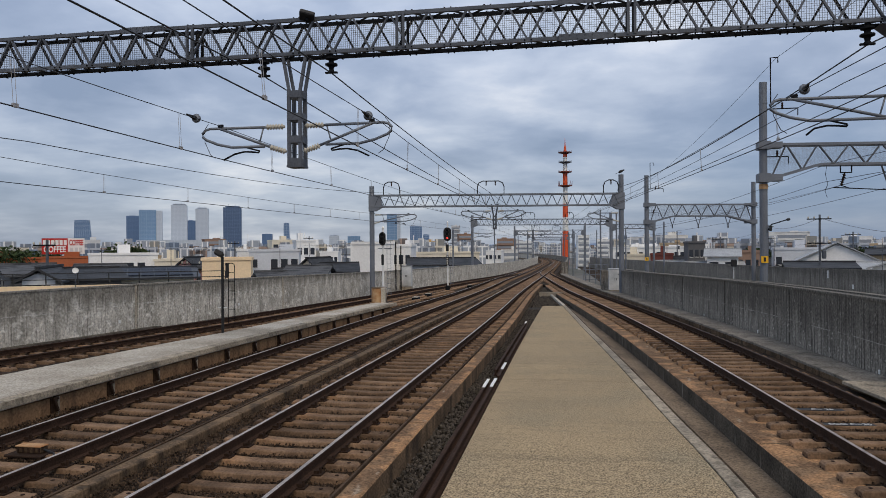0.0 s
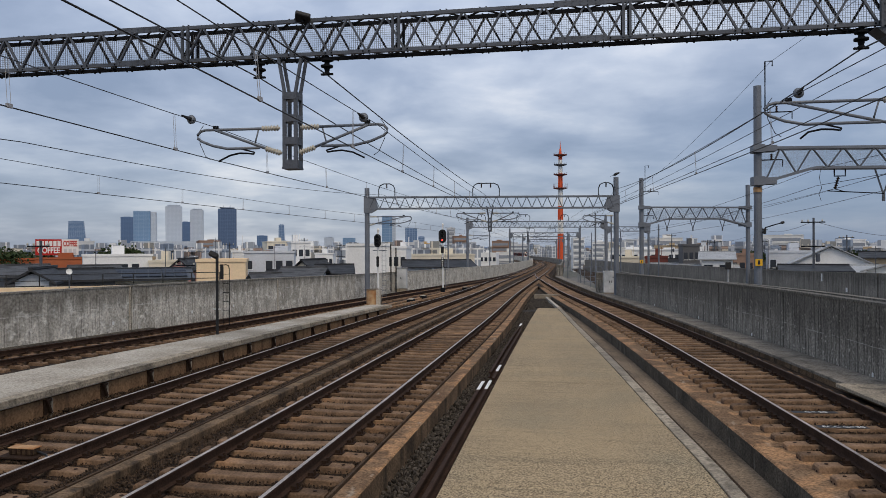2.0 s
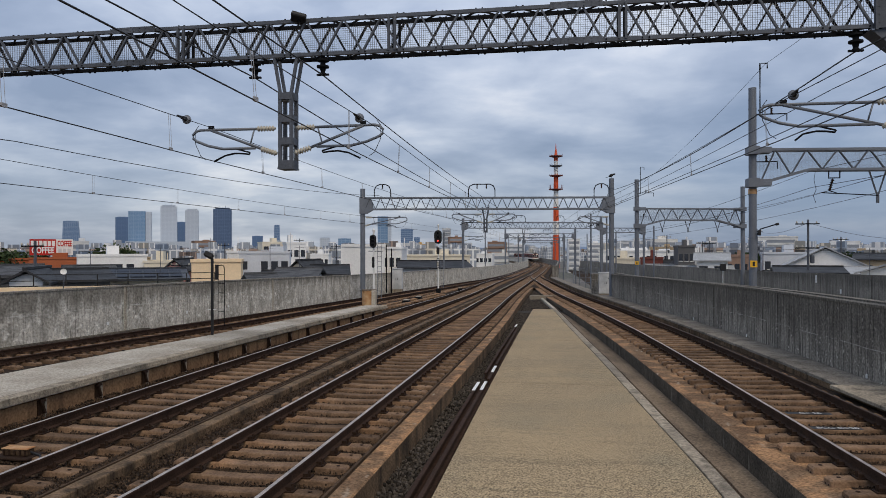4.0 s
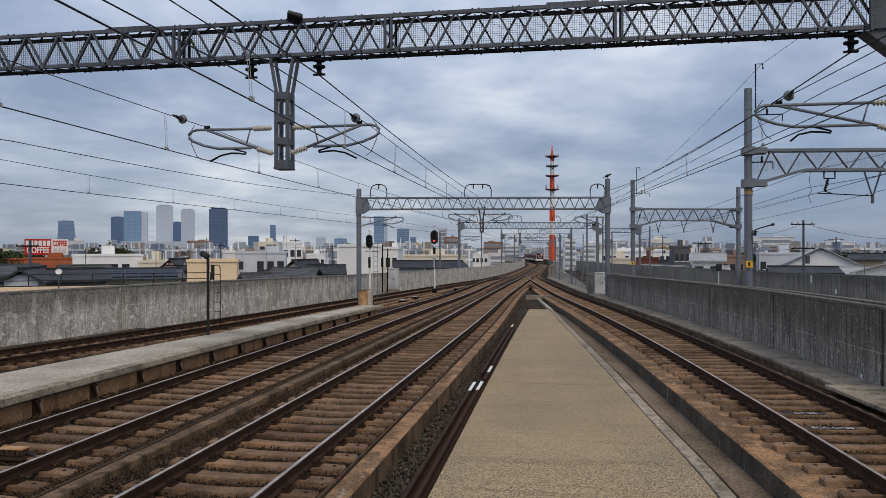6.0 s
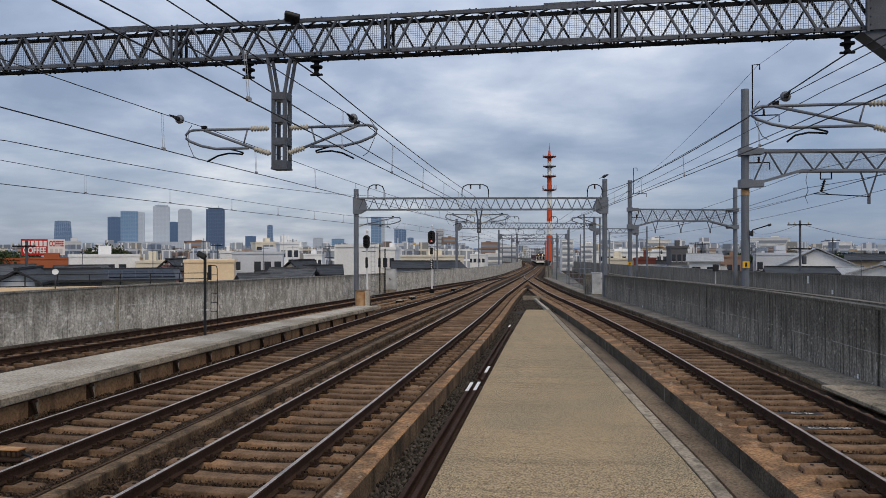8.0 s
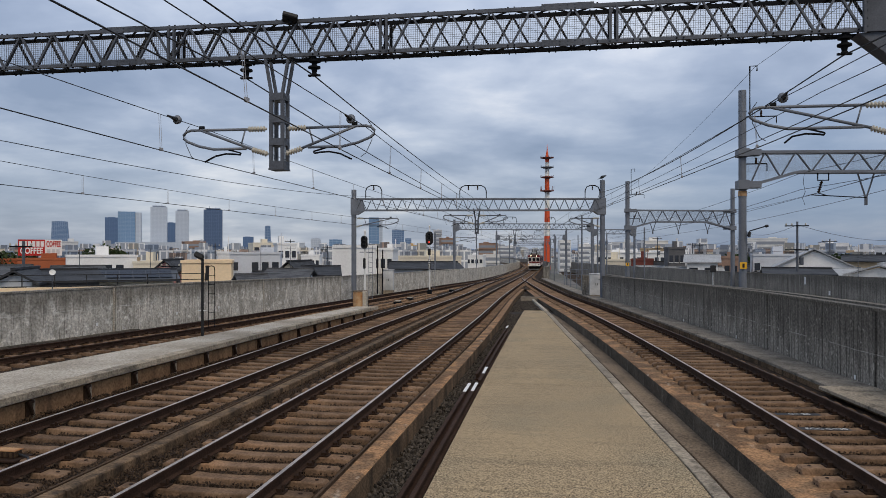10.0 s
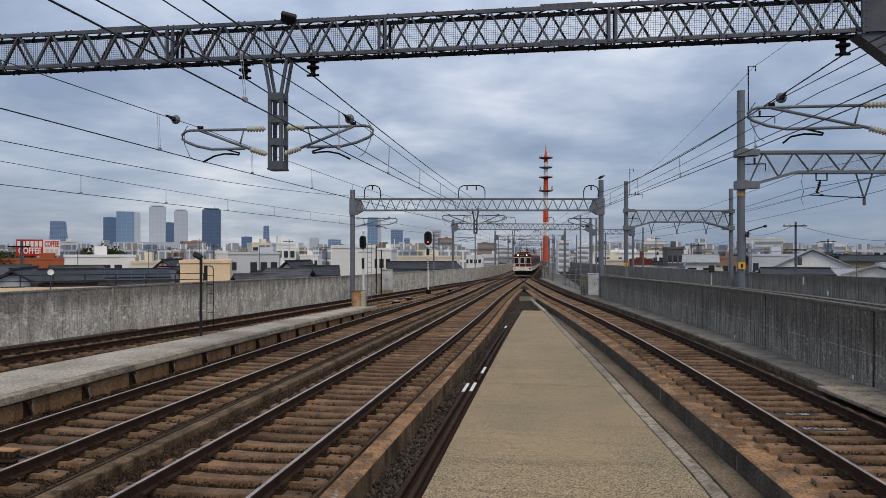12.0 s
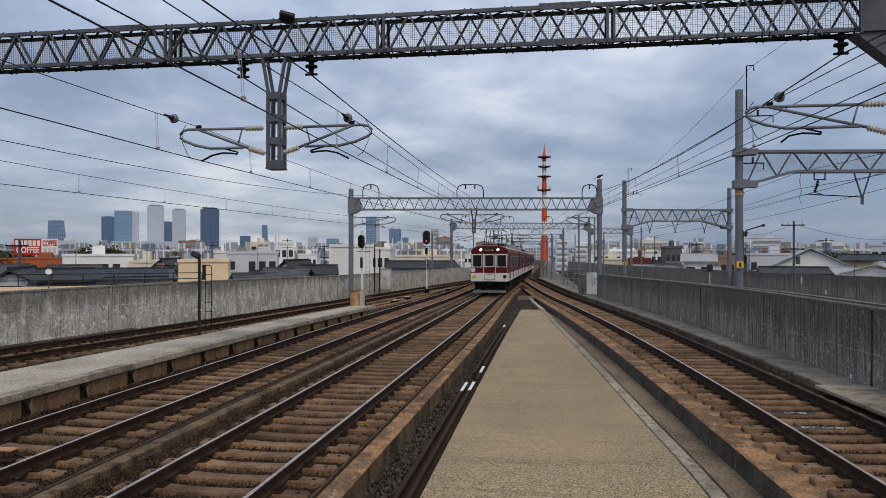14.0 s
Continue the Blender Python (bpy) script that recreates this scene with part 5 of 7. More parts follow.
# ---- the train ----
M_MAROON = material("maroon_paint", (0.125, 0.014, 0.015), 0.5, dark=(0.085, 0.008, 0.009), scale=1, amount=0.5, grain=30, bump=0.01, contrast=0.06, spec=0.12)
M_PANE = plain("train_window_glass", (0.010, 0.011, 0.013), 0.45, spec=0.05)
M_CREAM = material("white_train_paint", (0.78, 0.76, 0.71), 0.4, dark=(0.62, 0.59, 0.54), scale=1, amount=0.5, grain=30, bump=0.01, contrast=0.06, spec=0.4)
M_ROOF = material("grey_train_roof", (0.34, 0.33, 0.31), 0.7, scale=1, grain=30)
M_UNDER = material("grimy_underframe", (0.014, 0.013, 0.012), 0.9, scale=2, grain=30)
M_LAMP = plain("lit_headlight", (1.0, 0.84, 0.55), 0.4, glow=5.0)
M_SKIRT = material("grey_skirt", (0.20, 0.20, 0.20), 0.6, scale=2, grain=30)


def prism(bm, prof, y0, y1, m=0):
    a = [bm.verts.new((x, y0, z)) for x, z in prof]
    b = [bm.verts.new((x, y1, z)) for x, z in prof]
    n = len(prof)
    for i in range(n):
        bm.faces.new((a[i], a[(i + 1) % n], b[(i + 1) % n], b[i])).material_index = m
    bm.faces.new(a[::-1]).material_index = m
    bm.faces.new(b).material_index = m


def train_car(lead, pantograph):
    L = 20.0
    car = thing("train_car", "maroon and white electric train car" + (" with lit headlights" if lead else ""), "train", "train cars")
    bm = bmesh.new()
    prism(bm, [(-1.37, 1.0), (1.37, 1.0), (1.37, 1.62), (-1.37, 1.62)], 0.12, L)
    part("lower_body", bm, M_CREAM, car, "white lower body side")
    bm = bmesh.new()
    prism(bm, [(-1.37, 1.622), (1.37, 1.622), (1.37, 3.2), (1.27, 3.42), (-1.27, 3.42), (-1.37, 3.2)], 0.12, L)
    part("upper_body", bm, M_MAROON, car, "maroon upper body")
    bm = bmesh.new()
    prism(bm, [(-1.27, 3.42), (1.27, 3.42), (1.0, 3.58), (0.5, 3.66), (-0.5, 3.66), (-1.0, 3.58)], 0.2, L)
    part("roof", bm, M_ROOF, car)
    for s in (-1, 1):
        for k in range(4):
            y = 2.6 + k * 4.9
            bm = bmesh.new()
            box(bm, min(s * 1.372, s * 1.385), max(s * 1.372, s * 1.385), y - 0.65, y + 0.65, 1.12, 3.05)
            d = part("side_door", bm, M_MAROON, car)
            for o in (-0.33, 0.33):
                bm = bmesh.new()
                box(bm, min(s * 1.387, s * 1.392), max(s * 1.387, s * 1.392), y + o - 0.2, y + o + 0.2, 2.05, 2.9)
                part("door_window", bm, M_PANE, d)
            if k < 3:
                for o in (1.35, 2.45, 3.55):
                    bm = bmesh.new()
                    box(bm, min(s * 1.372, s * 1.38), max(s * 1.372, s * 1.38), y + o - 0.47, y + o + 0.47, 2.01, 2.89)
                    wf = part("side_window", bm, M_CREAM, car, "pale side window frame")
                    bm = bmesh.new()
                    box(bm, min(s * 1.382, s * 1.388), max(s * 1.382, s * 1.388), y + o - 0.44, y + o + 0.44, 2.04, 2.86)
                    part("pane", bm, M_PANE, wf)
    for y in (3.5, 16.5):
        bg = part("bogie", frame_bogie(y), M_UNDER, car)
        for s in (-1, 1):
            for o in (-1.05, 1.05):
                bm = bmesh.new()
                lathe(bm, (s * 0.69, y + o, 0.43), (s, 0, 0), [(0, 0.43), (0.1, 0.43), (0.1, 0.34), (0.13, 0.3)], 18)
                part("wheel", bm, M_PLATE, bg)
    for y, l2, w in ((6.2, 1.8, 1.2), (8.6, 2.2, 1.15), (11.4, 2.0, 1.2), (13.6, 1.2, 1.1)):
        bm = bmesh.new()
        box(bm, -w, w, y - l2 / 2, y + l2 / 2, 0.35, 0.99)
        bev(bm, 0.03)
        part("underfloor_box", bm, M_UNDER, car)
    for y in (9.2, 12.2, 15.2, 18.0) if pantograph else (2.5, 5.5, 8.5, 11.5, 14.5, 17.5):
        bm = bmesh.new()
        box(bm, -0.75, 0.75, y - 1.1, y + 1.1, 3.6, 3.98)
        bev(bm, 0.06, 2)
        part("roof_cooler", bm, M_ROOF, car)
    if pantograph:
        for y in (2.6, 6.4):
            pg = thing("pantograph", "", "")
            pg.parent = car
            bm = bmesh.new()
            for s in (-0.55, 0.55):
                bar(bm, (s, y - 0.9, 3.78), (s, y + 0.9, 3.78), 0.06)
                for e in (-1, 1):
                    tube(bm, [(s, y + e * 0.9, 3.82), (s * 0.9, y + e * 0.75, 4.35)], 0.024, 6)
                    tube(bm, [(s * 0.9, y + e * 0.75, 4.35), (s * 0.8, y, 4.92)], 0.02, 6)
                    tube(bm, [(s * 0.9, y + e * 0.75, 4.35), (-s * 0.9, y + e * 0.75, 4.35)], 0.018, 6)
            tube(bm, [(-0.95, y - 0.12, 4.84), (-0.75, y - 0.12, 4.95), (0.75, y - 0.12, 4.95), (0.95, y - 0.12, 4.84)], 0.022, 6)
            tube(bm, [(-0.95, y + 0.12, 4.84), (-0.75, y + 0.12, 4.95), (0.75, y + 0.12, 4.95), (0.95, y + 0.12, 4.84)], 0.03, 6)
            for s in (-0.6, 0.6):
                lathe(bm, (s, y - 0.7, 3.62), (0, 0, 1), [(0, 0.06), (0.05, 0.09), (0.08, 0.06), (0.12, 0.09), (0.15, 0.05)], 8)
            part("pantograph_frame", bm, M_DARKSTEEL, pg)
            for o in (1.6,):
                bm = bmesh.new()
                box(bm, -0.5, 0.5, y + o - 0.3, y + o + 0.3, 3.6, 3.76)
                bev(bm, 0.03)
                part("arrester_box", bm, M_UNDER, pg)
                bm = bmesh.new()
                tube(bm, [(-0.95, y + o, 3.55), (-0.9, y + o, 3.8), (0.9, y + o, 3.8), (0.95, y + o, 3.55)], 0.03, 6)
                part("roof_conduit", bm, M_DARKSTEEL, pg)
    if lead:
        bm = bmesh.new()
        prism(bm, [(-1.37, 1.0), (1.37, 1.0), (1.37, 1.62), (-1.37, 1.62)], 0.0, 0.118)
        part("front_lower_panel", bm, M_CREAM, car, "white lower front")
        bm = bmesh.new()
        prism(bm, [(-1.37, 1.622), (1.37, 1.622), (1.37, 3.2), (1.2, 3.45), (0.7, 3.62), (-0.7, 3.62), (-1.2, 3.45), (-1.37, 3.2)], 0.0, 0.118)
        part("front_upper_panel", bm, M_MAROON, car, "maroon front with white window frames")
        for x0, x1 in ((-1.27, -0.52), (-0.37, 0.37), (0.52, 1.27)):
            bm = bmesh.new()
            z0 = 2.03 if x0 != -0.37 else 2.05
            box(bm, x0, x1, -0.03, -0.002, z0, 3.0)
            bev(bm, 0.012)
            fr = part("window_frame", bm, M_CREAM, car, "white window frame")
            bm = bmesh.new()
            box(bm, x0 + 0.06, x1 - 0.06, -0.04, -0.032, z0 + 0.07, 2.93)
            part("pane", bm, M_GLASS, fr)
        bm = bmesh.new()
        for x in (-0.46, 0.42):
            box(bm, x, x + 0.04, -0.05, -0.002, 1.1, 3.05)
        box(bm, -0.46, 0.46, -0.05, -0.002, 1.06, 1.1)
        part("door_frame", bm, M_CREAM, car)
        bm = bmesh.new()
        box(bm, -0.36, 0.36, -0.03, -0.002, 1.15, 1.62)
        part("gangway_plate", bm, M_CREAM, car)
        bm = bmesh.new()
        for a, b, c, d in ((-0.385, -0.365, 1.12, 1.64), (0.365, 0.385, 1.12, 1.64), (-0.364, 0.364, 1.11, 1.135)):
            box(bm, a, b, -0.034, -0.002, c, d)
        part("plate_edge", bm, M_UNDER, car)
        bm = bmesh.new()
        for k in range(4):
            box(bm, -0.24 + k * 0.12, -0.16 + k * 0.12, -0.035, -0.031, 1.5, 1.57)
        part("red_mark", bm, M_MAROON, car)
        for s in (-1, 1):
            bm = bmesh.new()
            box(bm, s * 0.9 - 0.2, s * 0.9 + 0.2, -0.045, -0.041, 2.06, 2.085)
            tube(bm, [(s * 0.95, -0.05, 2.1), (s * 0.8, -0.055, 2.6)], 0.012, 5)
            part("wiper", bm, M_BLACK, car)
        bm = bmesh.new()
        box(bm, -0.46, 0.42, -0.05, -0.002, 3.17, 3.46)
        sg = part("destination_sign", bm, M_BLACK, car, "dark destination sign")
        bm = bmesh.new()
        for x in (-0.32, -0.1, 0.12):
            box(bm, x, x + 0.16, -0.056, -0.052, 3.26, 3.34)
        part("sign_bar", bm, M_ORANGE, sg)
        for s in (-1, 1):
            bm = bmesh.new()
            lathe(bm, (s * 0.63, 0.02, 3.32), (0, -1, 0), [(0, 0.12), (0.07, 0.12), (0.09, 0.1)], 14)
            hl = part("headlight_housing", bm, M_MAROON, car)
            bm = bmesh.new()
            lathe(bm, (s * 0.63, -0.072, 3.32), (0, -1, 0), [(0, 0.1), (0.02, 0.07)], 14)
            part("headlight", bm, M_LAMP, hl, "lit warm headlight")
            bm = bmesh.new()
            lathe(bm, (s * 1.12, -0.001, 1.35), (0, -1, 0), [(0, 0.14), (0.04, 0.14), (0.05, 0.1)], 14)
            part("tail_light", bm, M_YELLOW if s < 0 else M_PLATE, car)
        bm = bmesh.new()
        lathe(bm, (-1.2, -0.001, 1.85), (0, -1, 0), [(0, 0.17), (0.03, 0.17)], 16)
        part("round_emblem", bm, M_WHITE, car)
        bm = bmesh.new()
        box(bm, -1.12, 1.12, 0.45, 0.9, 0.4, 0.99)
        part("front_frame", bm, M_UNDER, car)
        bm = bmesh.new()
        prism(bm, [(-1.22, 0.17), (1.22, 0.17), (1.22, 0.34), (-1.22, 0.34)], 0.05, 0.14)
        part("skirt", bm, M_SKIRT, car)
        for x in (-0.75, -0.5, 0.5, 0.75):
            bm = bmesh.new()
            tube(bm, [(x, 0.08, 0.95), (x, -0.02, 0.7), (x + 0.05, 0.05, 0.45)], 0.03, 6)
            part("brake_hose", bm, M_UNDER, car)
        for x in (-1.31, 1.31):
            bm = bmesh.new()
            tube(bm, [(x, -0.03, 1.7), (x, -0.06, 1.75), (x, -0.06, 3.0), (x, -0.03, 3.05)], 0.018, 6)
            part("grab_rail", bm, M_CREAM, car)
        bm = bmesh.new()
        box(bm, -0.16, 0.16, -0.25, 0.45, 0.72, 0.98)
        bev(bm, 0.03)
        part("coupler", bm, M_UNDER, car)
    return car


def frame_bogie(y):
    bm = bmesh.new()
    for s in (-1, 1):
        bar(bm, (s * 0.98, y - 1.4, 0.5), (s * 0.98, y + 1.4, 0.5), 0.14, 0.22)
    bar(bm, (-0.98, y, 0.55), (0.98, y, 0.55), 0.4, 0.25)
    return bm


CARS = [train_car(True, True), train_car(False, False), train_car(False, True), train_car(False, False)]


# ---- the city below the viaduct ----
GROUND = -9.0
M_GROUND = material("city_ground", (0.16, 0.155, 0.15), 0.95, dark=(0.08, 0.09, 0.07), scale=0.02, amount=0.8, grain=0.6, bump=0)


def facade(name, wall_col, glass_col, floor_h, bay):
    """A distant tower's cladding: storeys and mullions of real spacing."""
    m = material(name, wall_col, 0.4, 0.0, dark=tuple(v * 0.8 for v in wall_col), scale=0.02, amount=0.4, grain=0.3, bump=0, spec=0.5, contrast=0.05)
    nt = m.node_tree
    n, l = nt.nodes, nt.links
    b = n["Principled BSDF"]
    src = b.inputs["Base Color"].links[0].from_socket
    br = n.new("ShaderNodeTexBrick")
    br.offset = 0.0
    br.inputs["Scale"].default_value = 1.0
    br.inputs["Mortar Size"].default_value = 0.3
    br.inputs["Brick Width"].default_value, br.inputs["Row Height"].default_value = bay, floor_h
    br.inputs["Color1"].default_value = br.inputs["Color2"].default_value = (1, 1, 1, 1)
    br.inputs["Mortar"].default_value = (0, 0, 0, 1)
    co = n.new("ShaderNodeTexCoord")
    sp, cb, ad = n.new("ShaderNodeSeparateXYZ"), n.new("ShaderNodeCombineXYZ"), n.new("ShaderNodeMath")
    l.new(co.outputs["Object"], sp.inputs[0])
    l.new(sp.outputs["X"], ad.inputs[0]); l.new(sp.outputs["Y"], ad.inputs[1])
    l.new(ad.outputs[0], cb.inputs[0]); l.new(sp.outputs["Z"], cb.inputs[1])
    l.new(cb.outputs[0], br.inputs["Vector"])
    mx = n.new("ShaderNodeMixRGB")
    l.new(br.outputs["Color"], mx.inputs[0])
    l.new(src, mx.inputs[1])
    mx.inputs[2].default_value = (*glass_col, 1)
    l.new(mx.outputs[0], b.inputs["Base Color"])
    return m


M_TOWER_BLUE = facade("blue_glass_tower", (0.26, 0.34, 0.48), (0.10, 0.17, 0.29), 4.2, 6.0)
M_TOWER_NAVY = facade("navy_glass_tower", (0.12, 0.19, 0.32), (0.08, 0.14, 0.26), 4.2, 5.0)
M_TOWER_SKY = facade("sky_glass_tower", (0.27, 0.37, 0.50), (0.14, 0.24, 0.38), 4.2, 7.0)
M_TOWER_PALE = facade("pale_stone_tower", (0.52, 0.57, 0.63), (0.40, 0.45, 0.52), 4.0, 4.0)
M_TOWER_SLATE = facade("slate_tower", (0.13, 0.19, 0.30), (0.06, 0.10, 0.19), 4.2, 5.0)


def paint(name, c):
    return material(name, c, 0.8, dark=tuple(v * 0.72 for v in c), scale=0.35, amount=0.5, grain=5, bump=0.03, contrast=0.07)


M_HOUSE_WHITE = paint("white_render", (0.80, 0.80, 0.79))
M_HOUSE_CREAM = paint("cream_render", (0.70, 0.64, 0.52))
M_HOUSE_BEIGE = paint("beige_render", (0.84, 0.65, 0.43))
M_HOUSE_GREY = paint("pale_grey_render", (0.56, 0.585, 0.625))
M_HOUSE_PINK = paint("pink_render", (0.60, 0.33, 0.31))
M_BLOCK_BROWN = paint("brown_cladding", (0.30, 0.20, 0.15))
M_BLOCK_GREY = paint("grey_cladding", (0.56, 0.57, 0.58))
M_BLOCK_PALE = paint("pale_cladding", (0.68, 0.67, 0.64))
M_BLOCK_OCHRE = paint("ochre_cladding", (0.52, 0.35, 0.14))
M_BLOCK_MAROON = paint("dark_red_cladding", (0.16, 0.055, 0.045))
M_BLOCK_DARK = paint("dark_grey_cladding", (0.12, 0.12, 0.125))
M_BLOCK_TAN = paint("tan_cladding", (0.42, 0.33, 0.22))
M_BLOCK_BRICK = paint("orange_brick", (0.36, 0.11, 0.05))
M_ROOF_GREY = material("grey_roof_tiles", (0.095, 0.098, 0.104), 0.7, scale=0.8, grain=12, bump=0.2, streak=((0.6, 0.6, 9.0), (0.03, 0.031, 0.034), 0.48, 0.58, 0.8))
M_ROOF_DARK = material("dark_roof_tiles", (0.045, 0.047, 0.052), 0.6, scale=0.8, grain=12, bump=0.2, streak=((0.6, 0.6, 9.0), (0.016, 0.017, 0.019), 0.48, 0.58, 0.8))
M_ROOF_PALE = material("pale_metal_roof", (0.36, 0.375, 0.39), 0.5, scale=0.8, grain=12, bump=0.05)
M_ROOF_SOLAR = material("slate_roof", (0.045, 0.05, 0.06), 0.4, scale=0.8, grain=12, bump=0.1)
M_SOLAR = plain("solar_cell", (0.010, 0.014, 0.026), 0.45, spec=0.12)
M_WINDOW = plain("house_window_glass", (0.03, 0.035, 0.045), 0.12, spec=0.6)
M_FARWINDOW = plain("far_window_glass", (0.23, 0.25, 0.28), 0.3)
M_RED = paint("red_sign_paint", (0.45, 0.035, 0.03))
M_LEAF = material("dark_foliage", (0.06, 0.085, 0.035), 0.8, dark=(0.025, 0.04, 0.018), scale=1.5, amount=0.9, grain=8, bump=0)
M_BARK = material("bark", (0.10, 0.075, 0.05), 0.9, scale=3, grain=20)
M_TOWER_RED = plain("red_orange_tower_paint", (0.62, 0.09, 0.025), 0.5)
# the blue of distance haze is put into the hills' colour
M_HILL = plain("haze_blue_hill", (0.16, 0.22, 0.33), 0.9)


def isle_paint():
    m = facade("many_walls", (0.80, 0.80, 0.79), (0.30, 0.33, 0.37), 3.0, 2.6)
    n, l = m.node_tree.nodes, m.node_tree.links
    b = n["Principled BSDF"]
    src = b.inputs["Base Color"].links[0].from_socket
    ge = n.new("ShaderNodeNewGeometry")
    rp = n.new("ShaderNodeValToRGB")
    rp.color_ramp.interpolation = "CONSTANT"
    rp.color_ramp.elements[0].color = (0.9, 0.9, 0.92, 1)
    for p, c in ((0.3, (0.55, 0.58, 0.64, 1)), (0.5, (0.8, 0.72, 0.6, 1)), (0.62, (1.0, 1.0, 1.0, 1)), (0.8, (0.45, 0.33, 0.27, 1)), (0.9, (0.38, 0.45, 0.56, 1))):
        rp.color_ramp.elements.new(p).color = c
    l.new(ge.outputs["Random Per Island"], rp.inputs[0])
    mu = n.new("ShaderNodeMixRGB")
    mu.blend_type = "MULTIPLY"
    mu.inputs[0].default_value = 1.0
    l.new(src, mu.inputs[1]); l.new(rp.outputs[0], mu.inputs[2])
    l.new(mu.outputs[0], b.inputs["Base Color"])
    return m


def polar(az, dist):
    a = radians(az)
    return math.sin(a) * dist, math.cos(a) * dist


def frustum(bm, w, d, z0, z1, w1=None, d1=None, ox=0.0):
    w1, d1 = w1 or w, d1 or d
    a = [bm.verts.new((x, y, z0)) for x, y in ((-w / 2, -d / 2), (w / 2, -d / 2), (w / 2, d / 2), (-w / 2, d / 2))]
    b = [bm.verts.new((x + ox, y, z1)) for x, y in ((-w1 / 2, -d1 / 2), (w1 / 2, -d1 / 2), (w1 / 2, d1 / 2), (-w1 / 2, d1 / 2))]
    bm.faces.new(a[::-1])
    bm.faces.new(b)
    for i in range(4):
        bm.faces.new((a[i], a[(i + 1) % 4], b[(i + 1) % 4], b[i]))


def skyscraper(az, dist, w, top, mat, crown):
    x, y = polar(az, dist)
    root = thing("skyscraper", {"slant": "tapering blue glass skyscraper", "flat": "plain glass office tower", "step": "stepped glass skyscraper", "cap": "skyscraper with a flat crown slab"}[crown] + " in the far skyline", "skyscraper", "city skyline")
    root.matrix_world = pose(x, y, GROUND, 0, 0, -az * 0.9)
    H = top - GROUND
    bm = bmesh.new()
    if crown == "slant":
        frustum(bm, w, w * 0.8, 0, H, w * 0.78, w * 0.6, -w * 0.06)
    elif crown == "step":
        frustum(bm, w * 0.74, w * 0.7, 0, H)
    else:
        frustum(bm, w, w * 0.8, 0, H * (0.97 if crown == "cap" else 1))
    for v in bm.verts:
        v.co.x += (-w * 0.13 if crown == "step" else 0)
    part("tower_shaft", bm, mat, root)
    bm = bmesh.new()
    if crown == "step":
        box(bm, w * 0.245, w * 0.5, -w * 0.3, w * 0.32, 0, H * 0.985)
        part("side_wing", bm, M_TOWER_PALE if mat is M_TOWER_SKY else mat, root)
    elif crown == "cap":
        box(bm, -w * 0.33, w * 0.33, -w * 0.25, w * 0.25, H * 0.97, H * 0.985)
        box(bm, -w * 0.4, w * 0.4, -w * 0.3, w * 0.3, H * 0.985, H)
        part("crown", bm, mat, root)
        bm = bmesh.new()
        for o in (-0.2, 0.15):
            bar(bm, (o * w, 0, H), (o * w, 0, H + w * 0.12), w * 0.02)
        part("roof_mast", bm, mat, root)
    else:
        box(bm, -w * 0.3, w * 0.2, -w * 0.2, w * 0.2, H, H * 1.012)
        part("roof_plant", bm, mat, root)


def block(az, dist, w, top, deep, mat, floors, bays, label):
    """A flat-roofed building with parapet, roof plant and its windows."""
    x, y = polar(az, dist)
    rnd = random.Random(round(az * 100) + round(dist))
    root = thing("building", label if len(label.split()) > 3 else label + " among the city roofs", "building", "city buildings")
    root.matrix_world = pose(x, y, GROUND, 0, 0, -az + rnd.uniform(-8, 8))
    H = top - GROUND
    bm = bmesh.new()
    box(bm, -w / 2, w / 2, 0, deep, 0, H)
    part("outer_wall", bm, mat, root)
    bm = bmesh.new()
    t = max(0.12, w * 0.012)
    for a in ((-w / 2 - t, w / 2 + t, -t, t), (-w / 2 - t, w / 2 + t, deep - t, deep + t), (-w / 2 - t, -w / 2 + t, t, deep - t), (w / 2 - t, w / 2 + t, t, deep - t)):
        box(bm, *a, H + 0.003, H + 0.35)
    part("parapet", bm, mat, root)
    if not bays and dist < 150:
        return root
    bm = bmesh.new()
    ww = w * rnd.uniform(0.18, 0.3)
    xx = rnd.uniform(-w * 0.25, w * 0.25)
    box(bm, xx - ww / 2, xx + ww / 2, deep * 0.4, deep * 0.75, H, H + rnd.uniform(0.8, 1.8))
    if rnd.random() < 0.6:
        bar(bm, (xx + ww, deep * 0.5, H), (xx + ww, deep * 0.5, H + rnd.uniform(1.5, 3.5)), 0.1)
    part("roof_plant", bm, mat, root)
    fh = 3.0
    for f in range(floors):
        z = H - 0.6 - (f + 1) * fh + 1.2
        if z < 0.5:
            break
        if dist > 290 and bays:
            bm = bmesh.new()
            box(bm, -w * 0.46, w * 0.46, -0.06, -0.01, z, z + 1.3)
            part("window_band", bm, M_FARWINDOW, root)
            bm = bmesh.new()
            box(bm, -w * 0.48, w * 0.48, -0.5, -0.065, z - 1.0, z - 0.1)
            part("balcony", bm, mat, root)
            continue
        for b in range(bays):
            if rnd.random() < 0.22:
                continue
            c = -w / 2 + w * (b + 0.5) / bays
            hw = min(0.85, w / bays * 0.33)
            bm = bmesh.new()
            box(bm, c - hw, c + hw, -0.05, -0.01, z, z + 1.25)
            wd = part("window", bm, M_WINDOW, root)
            bm = bmesh.new()
            box(bm, c - hw - 0.06, c + hw + 0.06, -0.12, -0.052, z - 0.1, z)
            part("window_sill", bm, M_HOUSE_WHITE, wd)
    return root


